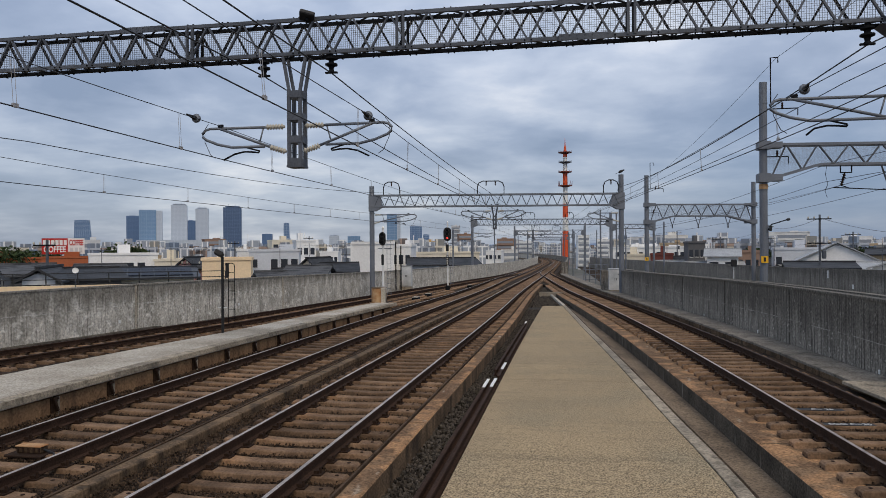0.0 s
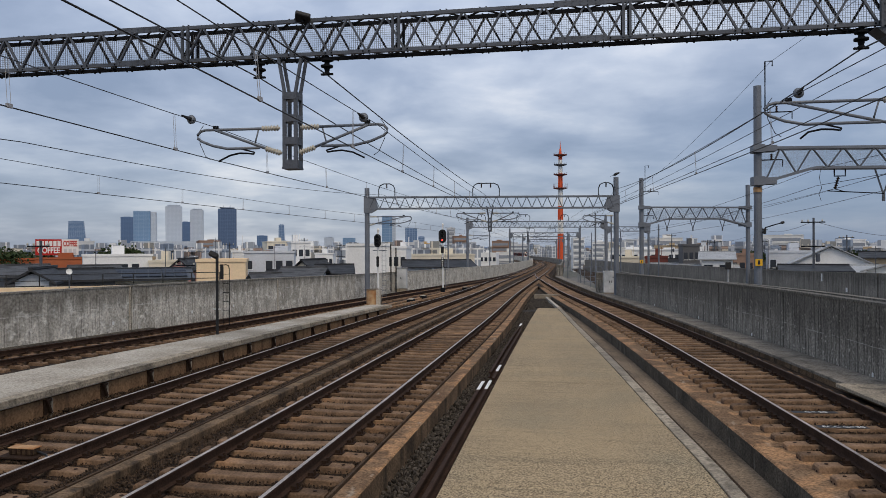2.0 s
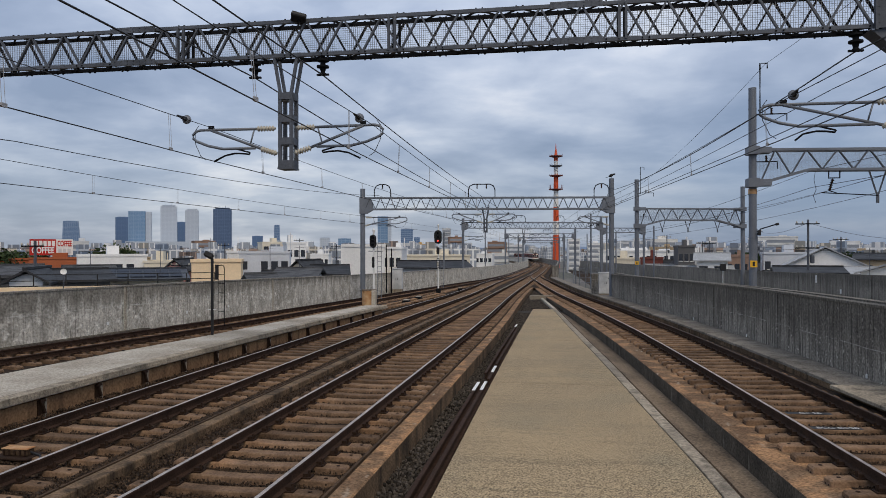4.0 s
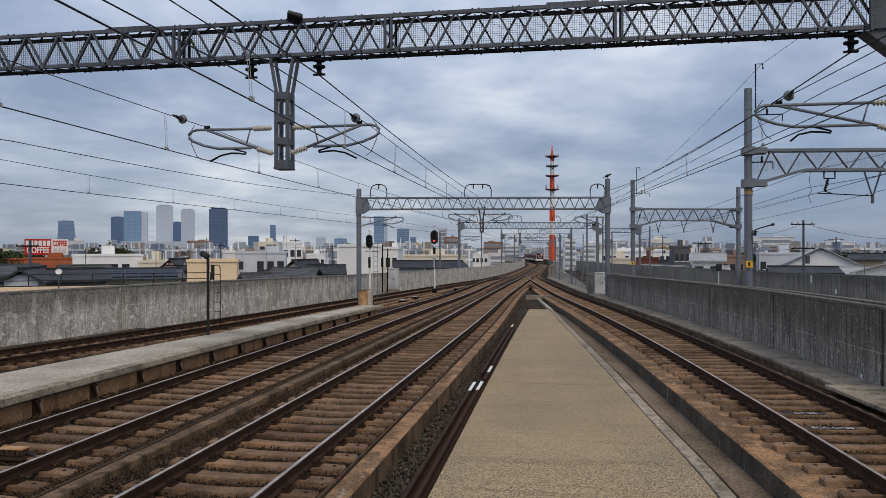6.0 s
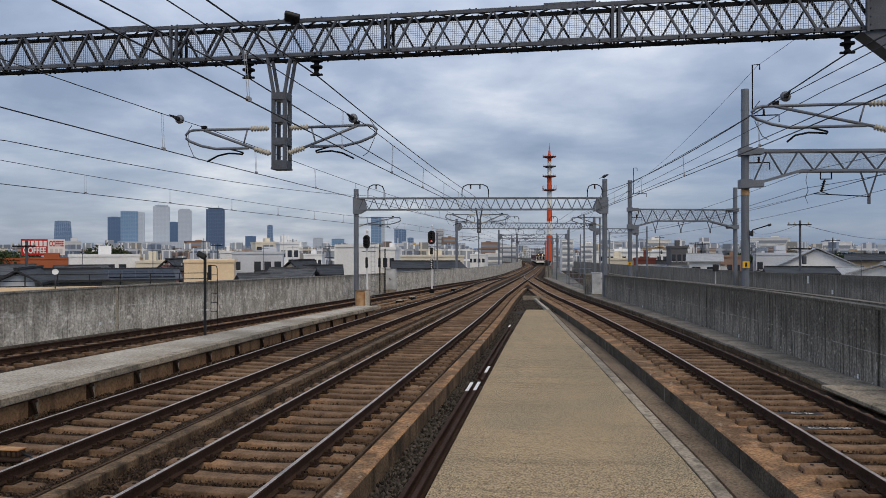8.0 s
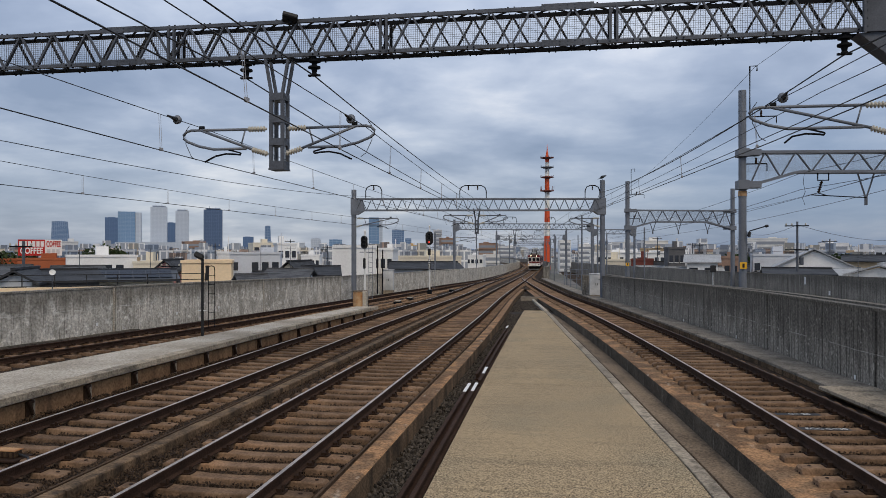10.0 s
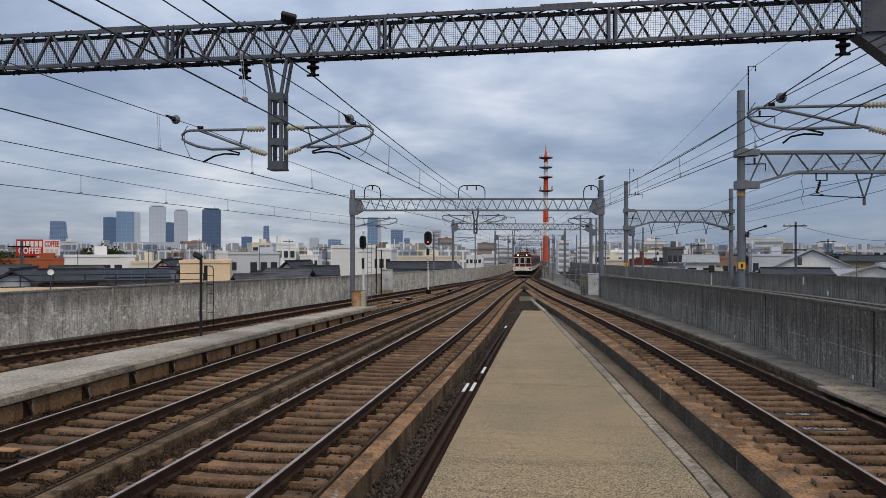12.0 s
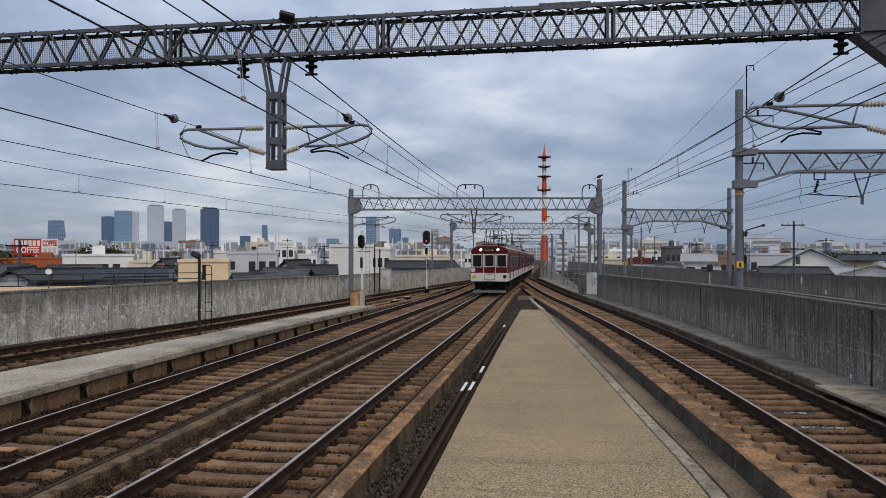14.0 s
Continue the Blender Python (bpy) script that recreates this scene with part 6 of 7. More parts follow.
def house(az, dist, w, eaves, ridge, deep, wm, rm, turn, label):
    x, y = polar(az, dist)
    root = thing("house", label if len(label.split()) > 3 else label + " among the city roofs", "house", "city houses")
    root.matrix_world = pose(x, y, GROUND, 0, 0, -az + turn)
    if abs(turn) > 45:
        w, deep = deep, w
    e, r = eaves - GROUND, ridge - GROUND
    bm = bmesh.new()
    a = [(-w / 2, 0), (w / 2, 0), (w / 2, e), (-w / 2, e)]
    prof = [(-deep / 2, 0), (deep / 2, 0), (deep / 2, e), (0, r - 0.15), (-deep / 2, e)]
    f1 = [bm.verts.new((-w / 2, p, z)) for p, z in prof]
    f2 = [bm.verts.new((w / 2, p, z)) for p, z in prof]
    bm.faces.new(f1)
    bm.faces.new(f2[::-1])
    for i in range(5):
        bm.faces.new((f1[i], f2[i], f2[(i + 1) % 5], f1[(i + 1) % 5]))
    part("outer_wall", bm, wm, root)
    for s in (-1, 1):
        bm = bmesh.new()
        o = 0.5
        sl = (r - e) / (deep / 2)
        v0 = [(-w / 2 - o, s * (deep / 2 + o), e - sl * o), (w / 2 + o, s * (deep / 2 + o), e - sl * o), (w / 2 + o, 0, r), (-w / 2 - o, 0, r)]
        lo = [bm.verts.new(p) for p in v0]
        hi = [bm.verts.new((p[0], p[1], p[2] + 0.16)) for p in v0]
        bm.faces.new(lo[::-1])
        bm.faces.new(hi)
        for i in range(4):
            bm.faces.new((lo[i], lo[(i + 1) % 4], hi[(i + 1) % 4], hi[i]))
        rf = part("roof_slope", bm, rm, root)
        if rm is M_ROOF_SOLAR and s < 0:
            for i, k in ((i, k) for i in range(8) for k in range(3)):
                bm = bmesh.new()
                u0, u1 = -w / 2 + w * (i + 0.04) / 8, -w / 2 + w * (i + 0.96) / 8
                t0, t1 = 0.97 - 0.29 * k, 0.70 - 0.29 * k
                q = [bm.verts.new((u, -deep / 2 * t, e + (r - e) * (1 - t) + 0.2)) for u, t in ((u0, t0), (u1, t0), (u1, t1), (u0, t1))]
                q2 = [bm.verts.new((v.co.x, v.co.y, v.co.z + 0.04)) for v in q]
                bm.faces.new(q2)
                for k in range(4):
                    bm.faces.new((q[k], q[(k + 1) % 4], q2[(k + 1) % 4], q2[k]))
                part("solar_panel", bm, M_SOLAR, rf)
    bm = bmesh.new()
    bar(bm, (-w / 2 - 0.5, 0, r + 0.2), (w / 2 + 0.5, 0, r + 0.2), 0.3, 0.16)
    part("ridge_cap", bm, rm, root)
    for s, u in ((-1, -0.28), (-1, 0.22)):
        bm = bmesh.new()
        box(bm, u * w - 0.6, u * w + 0.6, -deep / 2 - 0.05, -deep / 2 - 0.005, e - 1.9, e - 0.8)
        part("window", bm, M_WINDOW, root)
    for s in (-1, 1):
        bm = bmesh.new()
        box(bm, min(s * (w / 2 + 0.005), s * (w / 2 + 0.05)), max(s * (w / 2 + 0.005), s * (w / 2 + 0.05)), -0.7, 0.7, e - 1.4, e - 0.4)
        part("gable_window", bm, M_WINDOW, root)
    return root


bm = bmesh.new()
box(bm, -4500, 4500, -600, 4600, GROUND - 1, GROUND)
solo("ground", bm, M_GROUND, "grey built-up ground of the city below", "ground", kind="structure")
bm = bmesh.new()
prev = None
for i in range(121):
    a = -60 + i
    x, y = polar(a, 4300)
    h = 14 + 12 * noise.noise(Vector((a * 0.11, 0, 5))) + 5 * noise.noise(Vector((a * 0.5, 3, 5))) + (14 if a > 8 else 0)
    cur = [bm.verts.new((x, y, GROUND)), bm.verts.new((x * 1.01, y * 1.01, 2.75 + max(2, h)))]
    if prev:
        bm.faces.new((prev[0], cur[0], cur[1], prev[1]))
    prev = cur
solo("backdrop", bm, M_HILL, "far line of hills on the horizon, coloured blue for haze", "hills", kind="structure")

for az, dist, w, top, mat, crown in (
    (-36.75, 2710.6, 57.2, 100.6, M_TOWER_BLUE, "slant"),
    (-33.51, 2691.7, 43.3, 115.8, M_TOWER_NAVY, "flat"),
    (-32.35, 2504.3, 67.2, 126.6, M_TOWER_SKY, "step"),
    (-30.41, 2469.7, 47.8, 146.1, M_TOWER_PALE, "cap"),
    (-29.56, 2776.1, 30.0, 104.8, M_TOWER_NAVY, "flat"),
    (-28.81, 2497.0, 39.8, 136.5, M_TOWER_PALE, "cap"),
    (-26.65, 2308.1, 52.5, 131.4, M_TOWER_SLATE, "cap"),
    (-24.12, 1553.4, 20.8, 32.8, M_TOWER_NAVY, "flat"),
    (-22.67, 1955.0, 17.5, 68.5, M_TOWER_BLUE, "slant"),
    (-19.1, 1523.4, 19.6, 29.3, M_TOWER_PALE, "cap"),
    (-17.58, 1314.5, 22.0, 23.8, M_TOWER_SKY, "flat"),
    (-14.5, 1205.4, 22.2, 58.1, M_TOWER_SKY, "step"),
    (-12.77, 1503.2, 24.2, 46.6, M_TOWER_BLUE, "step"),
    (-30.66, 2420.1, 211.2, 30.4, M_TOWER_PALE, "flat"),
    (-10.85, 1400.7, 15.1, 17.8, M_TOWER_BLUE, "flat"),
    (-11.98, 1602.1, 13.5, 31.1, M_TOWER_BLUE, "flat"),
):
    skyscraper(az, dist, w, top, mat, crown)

for az, dist, w, top, deep, mat, floors, bays, label in (
    (-34.15, 121.5, 9.6, 1.9, 9, M_HOUSE_WHITE, 2, 6, "white two-storey house with a flat roof"),
    (-31.08, 120.8, 4.5, 0.9, 8, M_HOUSE_CREAM, 2, 3, "cream house with a flat roof"),
    (-27.11, 89.4, 5.5, 1.4, 7, M_HOUSE_BEIGE, 1, 0, "plain beige block with a blank wall"),
    (-23.62, 113.7, 7.4, 2.3, 9, M_HOUSE_GREY, 3, 5, "pale grey apartment block"),
    (-25.87, 123.3, 2.0, 2.4, 8, M_HOUSE_WHITE, 2, 2, "white annex block"),
    (-21.24, 138.1, 3.5, 4.0, 9, M_HOUSE_WHITE, 4, 3, "white apartment block with balconies"),
    (-22.94, 236.9, 6.9, 5.2, 14, M_HOUSE_CREAM, 3, 3, "cream hall with a sloped front"),
    (-16.13, 92.7, 5.3, 3.2, 9, M_HOUSE_WHITE, 3, 0, "blank white block behind the wall"),
    (-13.95, 100.4, 2.7, 2.9, 8, M_HOUSE_WHITE, 3, 3, "white block with a notice"),
    (-10.5, 150.0, 14.1, 1.5, 12, M_HOUSE_CREAM, 2, 8, "long low cream building"),
    (-27.9, 443.8, 11.6, 8.2, 14, M_BLOCK_BROWN, 7, 8, "brown apartment block with balconies"),
    (-36.37, 292.6, 7.0, 6.0, 10, M_BLOCK_GREY, 5, 5, "grey apartment block"),
    (-12.57, 330.6, 9.1, 5.8, 12, M_BLOCK_GREY, 5, 7, "grey office block"),
    (-11.47, 350.3, 4.8, 5.4, 10, M_BLOCK_OCHRE, 4, 4, "ochre office block"),
    (-9.71, 560.0, 6.0, 19.1, 8, M_BLOCK_GREY, 14, 3, "tall slim grey apartment tower"),
    (-8.94, 500.0, 8.8, 11.6, 9, M_BLOCK_BROWN, 10, 5, "brown apartment tower"),
    (-5.83, 420.7, 9.7, 7.3, 12, M_BLOCK_BROWN, 8, 5, "red-brown apartment block"),
    (-4.5, 521.6, 14.0, 6.3, 12, M_HOUSE_WHITE, 6, 6, "white apartment block"),
    (0.17, 385.0, 5.8, 8.3, 12, M_HOUSE_WHITE, 7, 5, "white apartment block"),
    (2.09, 428.1, 14.2, 6.6, 14, M_HOUSE_WHITE, 6, 8, "white stepped apartment block"),
    (4.78, 339.9, 13.2, 6.6, 14, M_BLOCK_GREY, 6, 9, "grey slab of flats"),
    (6.72, 322.1, 11.9, 7.0, 12, M_BLOCK_PALE, 6, 9, "pale slab of flats"),
    (5.03, 206.2, 21.5, 2.3, 12, M_HOUSE_WHITE, 2, 14, "long white station building"),
    (4.16, 154.1, 6.2, 0.8, 9, M_HOUSE_CREAM, 2, 5, "cream shop with a red door"),
    (5.9, 144.9, 4.1, 1.0, 9, M_BLOCK_MAROON, 2, 4, "dark red shop house"),
    (8.38, 136.3, 2.8, 3.2, 8, M_BLOCK_DARK, 4, 3, "dark grey house"),
    (9.45, 158.2, 3.0, 1.5, 8, M_BLOCK_GREY, 2, 3, "grey house"),
    (11.87, 128.5, 3.5, 1.6, 8, M_BLOCK_BROWN, 2, 3, "brown timber house"),
    (14.48, 349.0, 15.8, 8.2, 14, M_BLOCK_PALE, 6, 7, "pale apartment block with a roof frame"),
    (15.03, 131.4, 6.5, 2.0, 10, M_HOUSE_GREY, 3, 5, "pale grey house with small windows"),
    (8.42, 272.6, 2.8, 6.0, 7, M_BLOCK_GREY, 6, 3, "grey apartment block"),
    (19.97, 251.6, 8.5, 1.4, 14, M_BLOCK_TAN, 2, 0, "tan low warehouse"),
    (22.19, 175.4, 6.3, 3.7, 9, M_HOUSE_GREY, 4, 4, "grey block"),
    (-34.6, 332.5, 10.4, 4.6, 12, M_BLOCK_GREY, 5, 6, "grey flats"),
    (-37.72, 165.3, 9.6, 1.1, 12, M_BLOCK_BRICK, 3, 7, "orange brick building under a billboard"),
    (-40.65, 170.3, 9.8, 0.9, 12, M_BLOCK_BRICK, 3, 9, "orange brick building"),
    (-20.53, 265.3, 8.0, 2.1, 10, M_BLOCK_PALE, 4, 5, "pale flats"),
    (-19.51, 193.2, 4.7, 1.6, 9, M_HOUSE_WHITE, 3, 4, "white house"),
    (-18.18, 303.9, 6.9, 1.6, 10, M_BLOCK_GREY, 4, 4, "grey flats"),
    (-6.8, 240.2, 5.5, 1.3, 9, M_HOUSE_WHITE, 3, 4, "white house with a flat roof"),
    (-5.48, 300.6, 6.9, 1.4, 9, M_BLOCK_PALE, 3, 4, "pale house"),
):
    block(az, dist, w, top, deep, mat, floors, bays, label)

for az, dist, w, eaves, ridge, deep, wm, rm, turn, label in (
    (-40.22, 72.5, 3.6, 0.7, 1.4, 9, M_BLOCK_DARK, M_ROOF_GREY, 8, "grey house with a tiled gable roof"),
    (-38.81, 59.9, 2.0, 0.8, 1.4, 8, M_HOUSE_GREY, M_ROOF_DARK, 80, "house with a dark gable roof"),
    (-36.8, 63.3, 4.3, 0.6, 1.2, 9, M_BLOCK_DARK, M_ROOF_DARK, 5, "house with a dark low roof"),
    (-33.05, 65.7, 7.8, 0.5, 1.1, 8, M_HOUSE_CREAM, M_ROOF_SOLAR, 0, "house with a solar-panelled dark roof"),
    (-35.68, 89.5, 4.4, 0.2, 1.0, 7, M_HOUSE_GREY, M_ROOF_GREY, 8, "house with a grey hipped roof"),
    (-29.39, 98.1, 2.3, 0.6, 1.6, 8, M_HOUSE_PINK, M_ROOF_DARK, 75, "pink house with a gable roof"),
    (-23.9, 74.6, 2.2, -0.5, 0.35, 6, M_HOUSE_GREY, M_ROOF_GREY, 10, "house with a grey tiled roof"),
    (-21.0, 79.9, 4.0, -0.3, 0.75, 9, M_HOUSE_GREY, M_ROOF_GREY, -10, "house with a grey tiled roof"),
    (-20.31, 96.9, 2.9, 0.1, 1.4, 8, M_HOUSE_CREAM, M_ROOF_DARK, 70, "cream house with a green-edged gable"),
    (-18.72, 86.2, 3.6, 0.1, 0.9, 8, M_BLOCK_DARK, M_ROOF_DARK, 0, "house with a dark roof"),
    (-12.2, 98.1, 3.4, 0.5, 1.2, 8, M_HOUSE_GREY, M_ROOF_DARK, 0, "house with a blue-grey roof"),
    (-9.77, 105.0, 5.2, 0.3, 1.1, 9, M_HOUSE_GREY, M_ROOF_DARK, 10, "house with a dark tiled roof"),
    (17.4, 117.2, 9.6, 0.6, 3.0, 12, M_HOUSE_WHITE, M_ROOF_PALE, 93, "large cream house with a low gable roof"),
    (16.4, 77.5, 5.1, 0.6, 1.0, 8, M_HOUSE_CREAM, M_ROOF_DARK, 4, "cream house with a dark flat-pitched roof"),
    (18.95, 90.6, 4.3, 0.2, 0.7, 8, M_BLOCK_TAN, M_ROOF_PALE, 20, "tan house with a pale roof"),
    (21.05, 132.9, 7.5, 1.2, 2.0, 12, M_BLOCK_TAN, M_ROOF_DARK, 0, "house with a wide dark roof"),
    (21.66, 83.7, 4.9, 0.6, 1.4, 9, M_HOUSE_WHITE, M_ROOF_PALE, 86, "cream house with a white gable roof"),
    (10.16, 116.5, 4.2, 1.2, 2.1, 8, M_HOUSE_WHITE, M_ROOF_PALE, 0, "white house with a pale blue roof"),
):
    house(az, dist, w, eaves, ridge, deep, wm, rm, turn, label)


# scattered roofs between: many small buildings out to the skyline
rnd = random.Random(7)
FILL = [M_HOUSE_WHITE, M_HOUSE_GREY, M_BLOCK_GREY, M_BLOCK_PALE, M_HOUSE_CREAM, M_BLOCK_BROWN, M_BLOCK_TAN, M_HOUSE_WHITE]
far_verts, far_faces = [], []
for i in range(1300):
    dist = 210 * math.exp(rnd.random() * 2.3)
    az = rnd.uniform(-43, 27)
    if dist < 640 and abs(az + 2.4) < 4.5 + 250 / dist:
        continue
    top = 2.75 + dist * rnd.uniform(-14, 5.5) / 1300 + (rnd.uniform(0, 12) * dist / 1300 if rnd.random() < 0.14 else 0)
    w = dist * rnd.uniform(8, 26) / 1300 + 4
    if i < 150 and dist < 600:
        block(az, dist, w, max(top, -4), rnd.uniform(9, 16), rnd.choice(FILL), rnd.randint(1, 3) if dist > 290 else 2, 4, "small pale city building among many")
    else:
        x, y = polar(az, dist)
        m = pose(x, y, GROUND, 0, 0, -az + rnd.uniform(-15, 15))
        h = max(top, -4) - GROUND
        for (x0, x1, z1) in ((-w / 2, w / 2, h), (-w * 0.2, w * 0.15, h + rnd.uniform(0.8, 2.5))):
            k = len(far_verts)
            far_verts += [tuple(m @ Vector(p)) for p in ((x0, 0, 0), (x1, 0, 0), (x1, w * 0.6, 0), (x0, w * 0.6, 0), (x0, 0, z1), (x1, 0, z1), (x1, w * 0.6, z1), (x0, w * 0.6, z1))]
            far_faces += [tuple(k + j for j in q) for q in ((4, 5, 6, 7), (0, 1, 5, 4), (1, 2, 6, 5), (2, 3, 7, 6), (3, 0, 4, 7))]
me = bpy.data.meshes.new("distant_buildings")
me.from_pydata(far_verts, [], far_faces)
me.materials.append(isle_paint())
tagged(new("distant_buildings", me), "countless small pale buildings towards the horizon", "buildings", kind="stuff")
for i in range(60):
    dist = rnd.uniform(105, 210)
    az = rnd.choice((rnd.uniform(-42, -11), rnd.uniform(5.5, 26)))
    e = rnd.uniform(-3.5, -1.2)
    house(az, dist, rnd.uniform(7, 12), e, e + rnd.uniform(1.2, 2.2), rnd.uniform(7, 9), rnd.choice((M_HOUSE_WHITE, M_HOUSE_GREY, M_HOUSE_CREAM, M_BLOCK_GREY)), rnd.choice((M_ROOF_GREY, M_ROOF_DARK, M_ROOF_DARK, M_ROOF_PALE)), rnd.choice((0, 80, 10)), "small house with a pitched roof among many")

# billboard on the brick building: plain bars stand for its lettering
az, dist, w, top = (-38.53, 172.3, 4.8, 5.2)
bx, by = polar(az, dist)
bb = thing("billboard", "red and white rooftop billboard", "billboard")
bb.matrix_world = pose(bx, by, top - 3.3, 0, 0, -az + 6)
bm = bmesh.new()
box(bm, -w / 2, w / 2, 0, 0.3, 0, 3.3)
face = part("red_face", bm, M_RED, bb, "red face with white bars")
for i in range(6):
    bm = bmesh.new()
    c = -w * 0.4 + w * 0.16 * i
    box(bm, c - w * 0.06, c + w * 0.06, -0.06, -0.01, 1.85, 2.95)
    part("white_bar", bm, M_WHITE, face)


def sign_word(words, x, y, z, wide, size, mat, parent):
    """Upright block lettering on a sign face, squeezed to its width."""
    cu = bpy.data.curves.new("lettering", "FONT")
    cu.body, cu.size, cu.align_x, cu.align_y, cu.extrude, cu.offset = words, size, "CENTER", "CENTER", 0.02, 0.03 * size
    cu.materials.append(mat)
    t = new("lettering", cu)
    t.parent = parent
    t.matrix_local = Matrix.Translation((x, y, z)) @ Matrix.Rotation(math.radians(90), 4, "X") @ Matrix.Diagonal((wide, 1, 1, 1))


sign_word("COFFEE", 0, -0.04, 0.95, 0.7, 1.7, M_WHITE, face)
bm = bmesh.new()
box(bm, w / 2 + 0.05, w / 2 + 3.2, 0.1, 0.4, 0.0, 3.3)
face = part("white_face", bm, M_WHITE, bb, "white face with red and grey bars")
sign_word("COFFEE", w / 2 + 1.62, 0.07, 2.35, 0.48, 1.6, M_RED, face)
for i in range(3):
    bm = bmesh.new()
    c = w / 2 + 0.75 + 0.85 * i
    box(bm, c - 0.3, c + 0.3, 0.04, 0.09, 0.35, 1.35)
    part("grey_bar", bm, M_BLOCK_GREY, face)
bm = bmesh.new()
for i in range(5):
    bar(bm, (-w / 2 + i * w / 4, 0.5, -6), (-w / 2 + i * w / 4, 0.5, 0.2), 0.2)
part("support_frame", bm, M_STEEL, bb)

# red and white communications tower
tw = thing("communications_tower", "red and white steel communications tower with round platforms", "tower")
tx, ty = polar(-1.2, 485)
levels = [(-9, 2.35), (12.8, 1.95), (21.8, 1.8), (30.7, 1.65), (41.5, 1.5), (52, 1.4), (61, 1.25), (65, 1.1)]
for i, ((z0, r0), (z1, r1)) in enumerate(zip(levels, levels[1:])):
    m2 = M_TOWER_RED if i % 2 == 0 else M_WHITE
    bm = bmesh.new()
    tube(bm, [(tx, ty, z0), (tx, ty, z1)], r0 * 0.86, 12, r2=r1 * 0.86)
    for k in range(6):
        a = math.tau * (k + 0.5) / 6
        bar(bm, (tx + r0 * math.cos(a), ty + r0 * math.sin(a), z0), (tx + r1 * math.cos(a), ty + r1 * math.sin(a), z1), 0.3)
    part("tower_section", bm, m2, tw, "red section" if i % 2 == 0 else "white section")
for z, r, m2, antennas in ((63.9, 4.4, M_BLOCK_MAROON, 0), (57.6, 4.2, M_STEEL, 0), (51.2, 4.4, M_BLOCK_MAROON, 0), (42.3, 4.4, M_BLOCK_MAROON, 10)):
    bm = bmesh.new()
    lathe(bm, (tx, ty, z - 0.9), (0, 0, 1), [(0, 1.3), (0.6, r * 0.8), (0.8, r), (1.25, r), (1.25, r * 0.95), (1.0, 0.5)], 18)
    deck = part("platform", bm, m2, tw)
    bm = bmesh.new()
    for k in range(14):
        a = math.tau * k / 14
        bar(bm, (tx + r * 0.97 * math.cos(a), ty + r * 0.97 * math.sin(a), z + 0.3), (tx + r * 0.97 * math.cos(a), ty + r * 0.97 * math.sin(a), z + 1.4), 0.1)
    part("platform_rail", bm, m2, deck)
    for k in range(antennas):
        a = math.tau * k / antennas
        bm = bmesh.new()
        bar(bm, (tx + r * math.cos(a), ty + r * math.sin(a), z - 0.3), (tx + r * math.cos(a), ty + r * math.sin(a), z + 3.0), 0.22)
        part("aerial_rod", bm, M_BLOCK_MAROON, deck)
bm = bmesh.new()
tube(bm, [(tx, ty, 64.5), (tx, ty, 67.5), (tx, ty, 68.5), (tx, ty, 73)], 1.0, 8, r2=0.1)
part("spire", bm, M_TOWER_RED, tw)


# utility poles and neighbour-line masts
def utility_pole(az, dist, top, label="grey concrete utility pole with cross-arms"):
    x, y = polar(az, dist)
    root = thing("utility_pole", label, "utility pole", "utility poles")
    bm = bmesh.new()
    tube(bm, [(x, y, GROUND), (x, y, top)], 0.15, 8, r2=0.095)
    part("pole_shaft", bm, M_STEEL, root)
    for i, z in enumerate((top - 0.4, top - 2.6)):
        bm = bmesh.new()
        bar(bm, (x - 1.1, y, z), (x + 0.9, y - 0.3, z), 0.1)
        part("cross_arm", bm, M_DARKSTEEL, root)
        for o in (-1.0, -0.5, 0.7):
            bm = bmesh.new()
            lathe(bm, (x + o, y - 0.1, z + 0.05), (0, 0, 1), [(0, 0.05), (0.08, 0.08), (0.2, 0.04)], 8)
            part("pin_insulator", bm, M_PORCELAIN, root)
    bm = bmesh.new()
    lathe(bm, (x + 0.35, y, top - 4.0), (0, 0, 1), [(0, 0.15), (0.05, 0.2), (0.7, 0.2), (0.8, 0.12)], 10)
    part("transformer", bm, M_STEEL, root)
    return (x, y, top - 0.3)


tips = [utility_pole(a, d, t) for a, d, t in ((16.48, 75, 5.5), (18.5, 120, 4.6), (23.0, 130, 4.9), (13.2, 150, 6.6), (10.0, 130, 4.2), (9.5, 150, 4.4), (-39.0, 60, 3.5), (-29.5, 70, 1.8), (-26.5, 120, 4.0), (-21, 140, 5.0), (-18.2, 150, 4.0), (24.5, 180, 5.0), (7.0, 170, 6.0))]
for a, b in ((0, 2), (0, 3), (3, 4), (2, 11)):
    for dz in (0.0, -2.2):
        wire("street_wire", [(tips[a][0], tips[a][1], tips[a][2] + dz), (tips[b][0], tips[b][1], tips[b][2] + dz)], 0.02, "thin street power wire", 0.7)
for x, y, top in ((2.2, 88, 7.0), (4.2, 92, 6.8), (0.6, 118, 6.4), (6.8, 118, 5.6), (-1.6, 140, 6.0), (3.0, 150, 6.0), (-3.0, 175, 6.2), (10.2, 96, 5.8), (-14.6, 125, 6.0), (-14.8, 175, 6.0), (-5.0, 225, 6.2), (-14.3, 82, 4.8)):
    bm = bmesh.new()
    pole(bm, (x, y, -3.0), top + 3.0, 0.095, 4)
    solo("line_mast", bm, M_STEEL_PALE, "grey tubular line mast", "mast", "line masts")

# steel fence and low walls between the two viaducts
fence = thing("steel_fence", "grey steel pipe fence between the viaducts", "fence")
def fence_at(t):
    return 0.15 + 2.5 * t, 76 + 1.5 * t


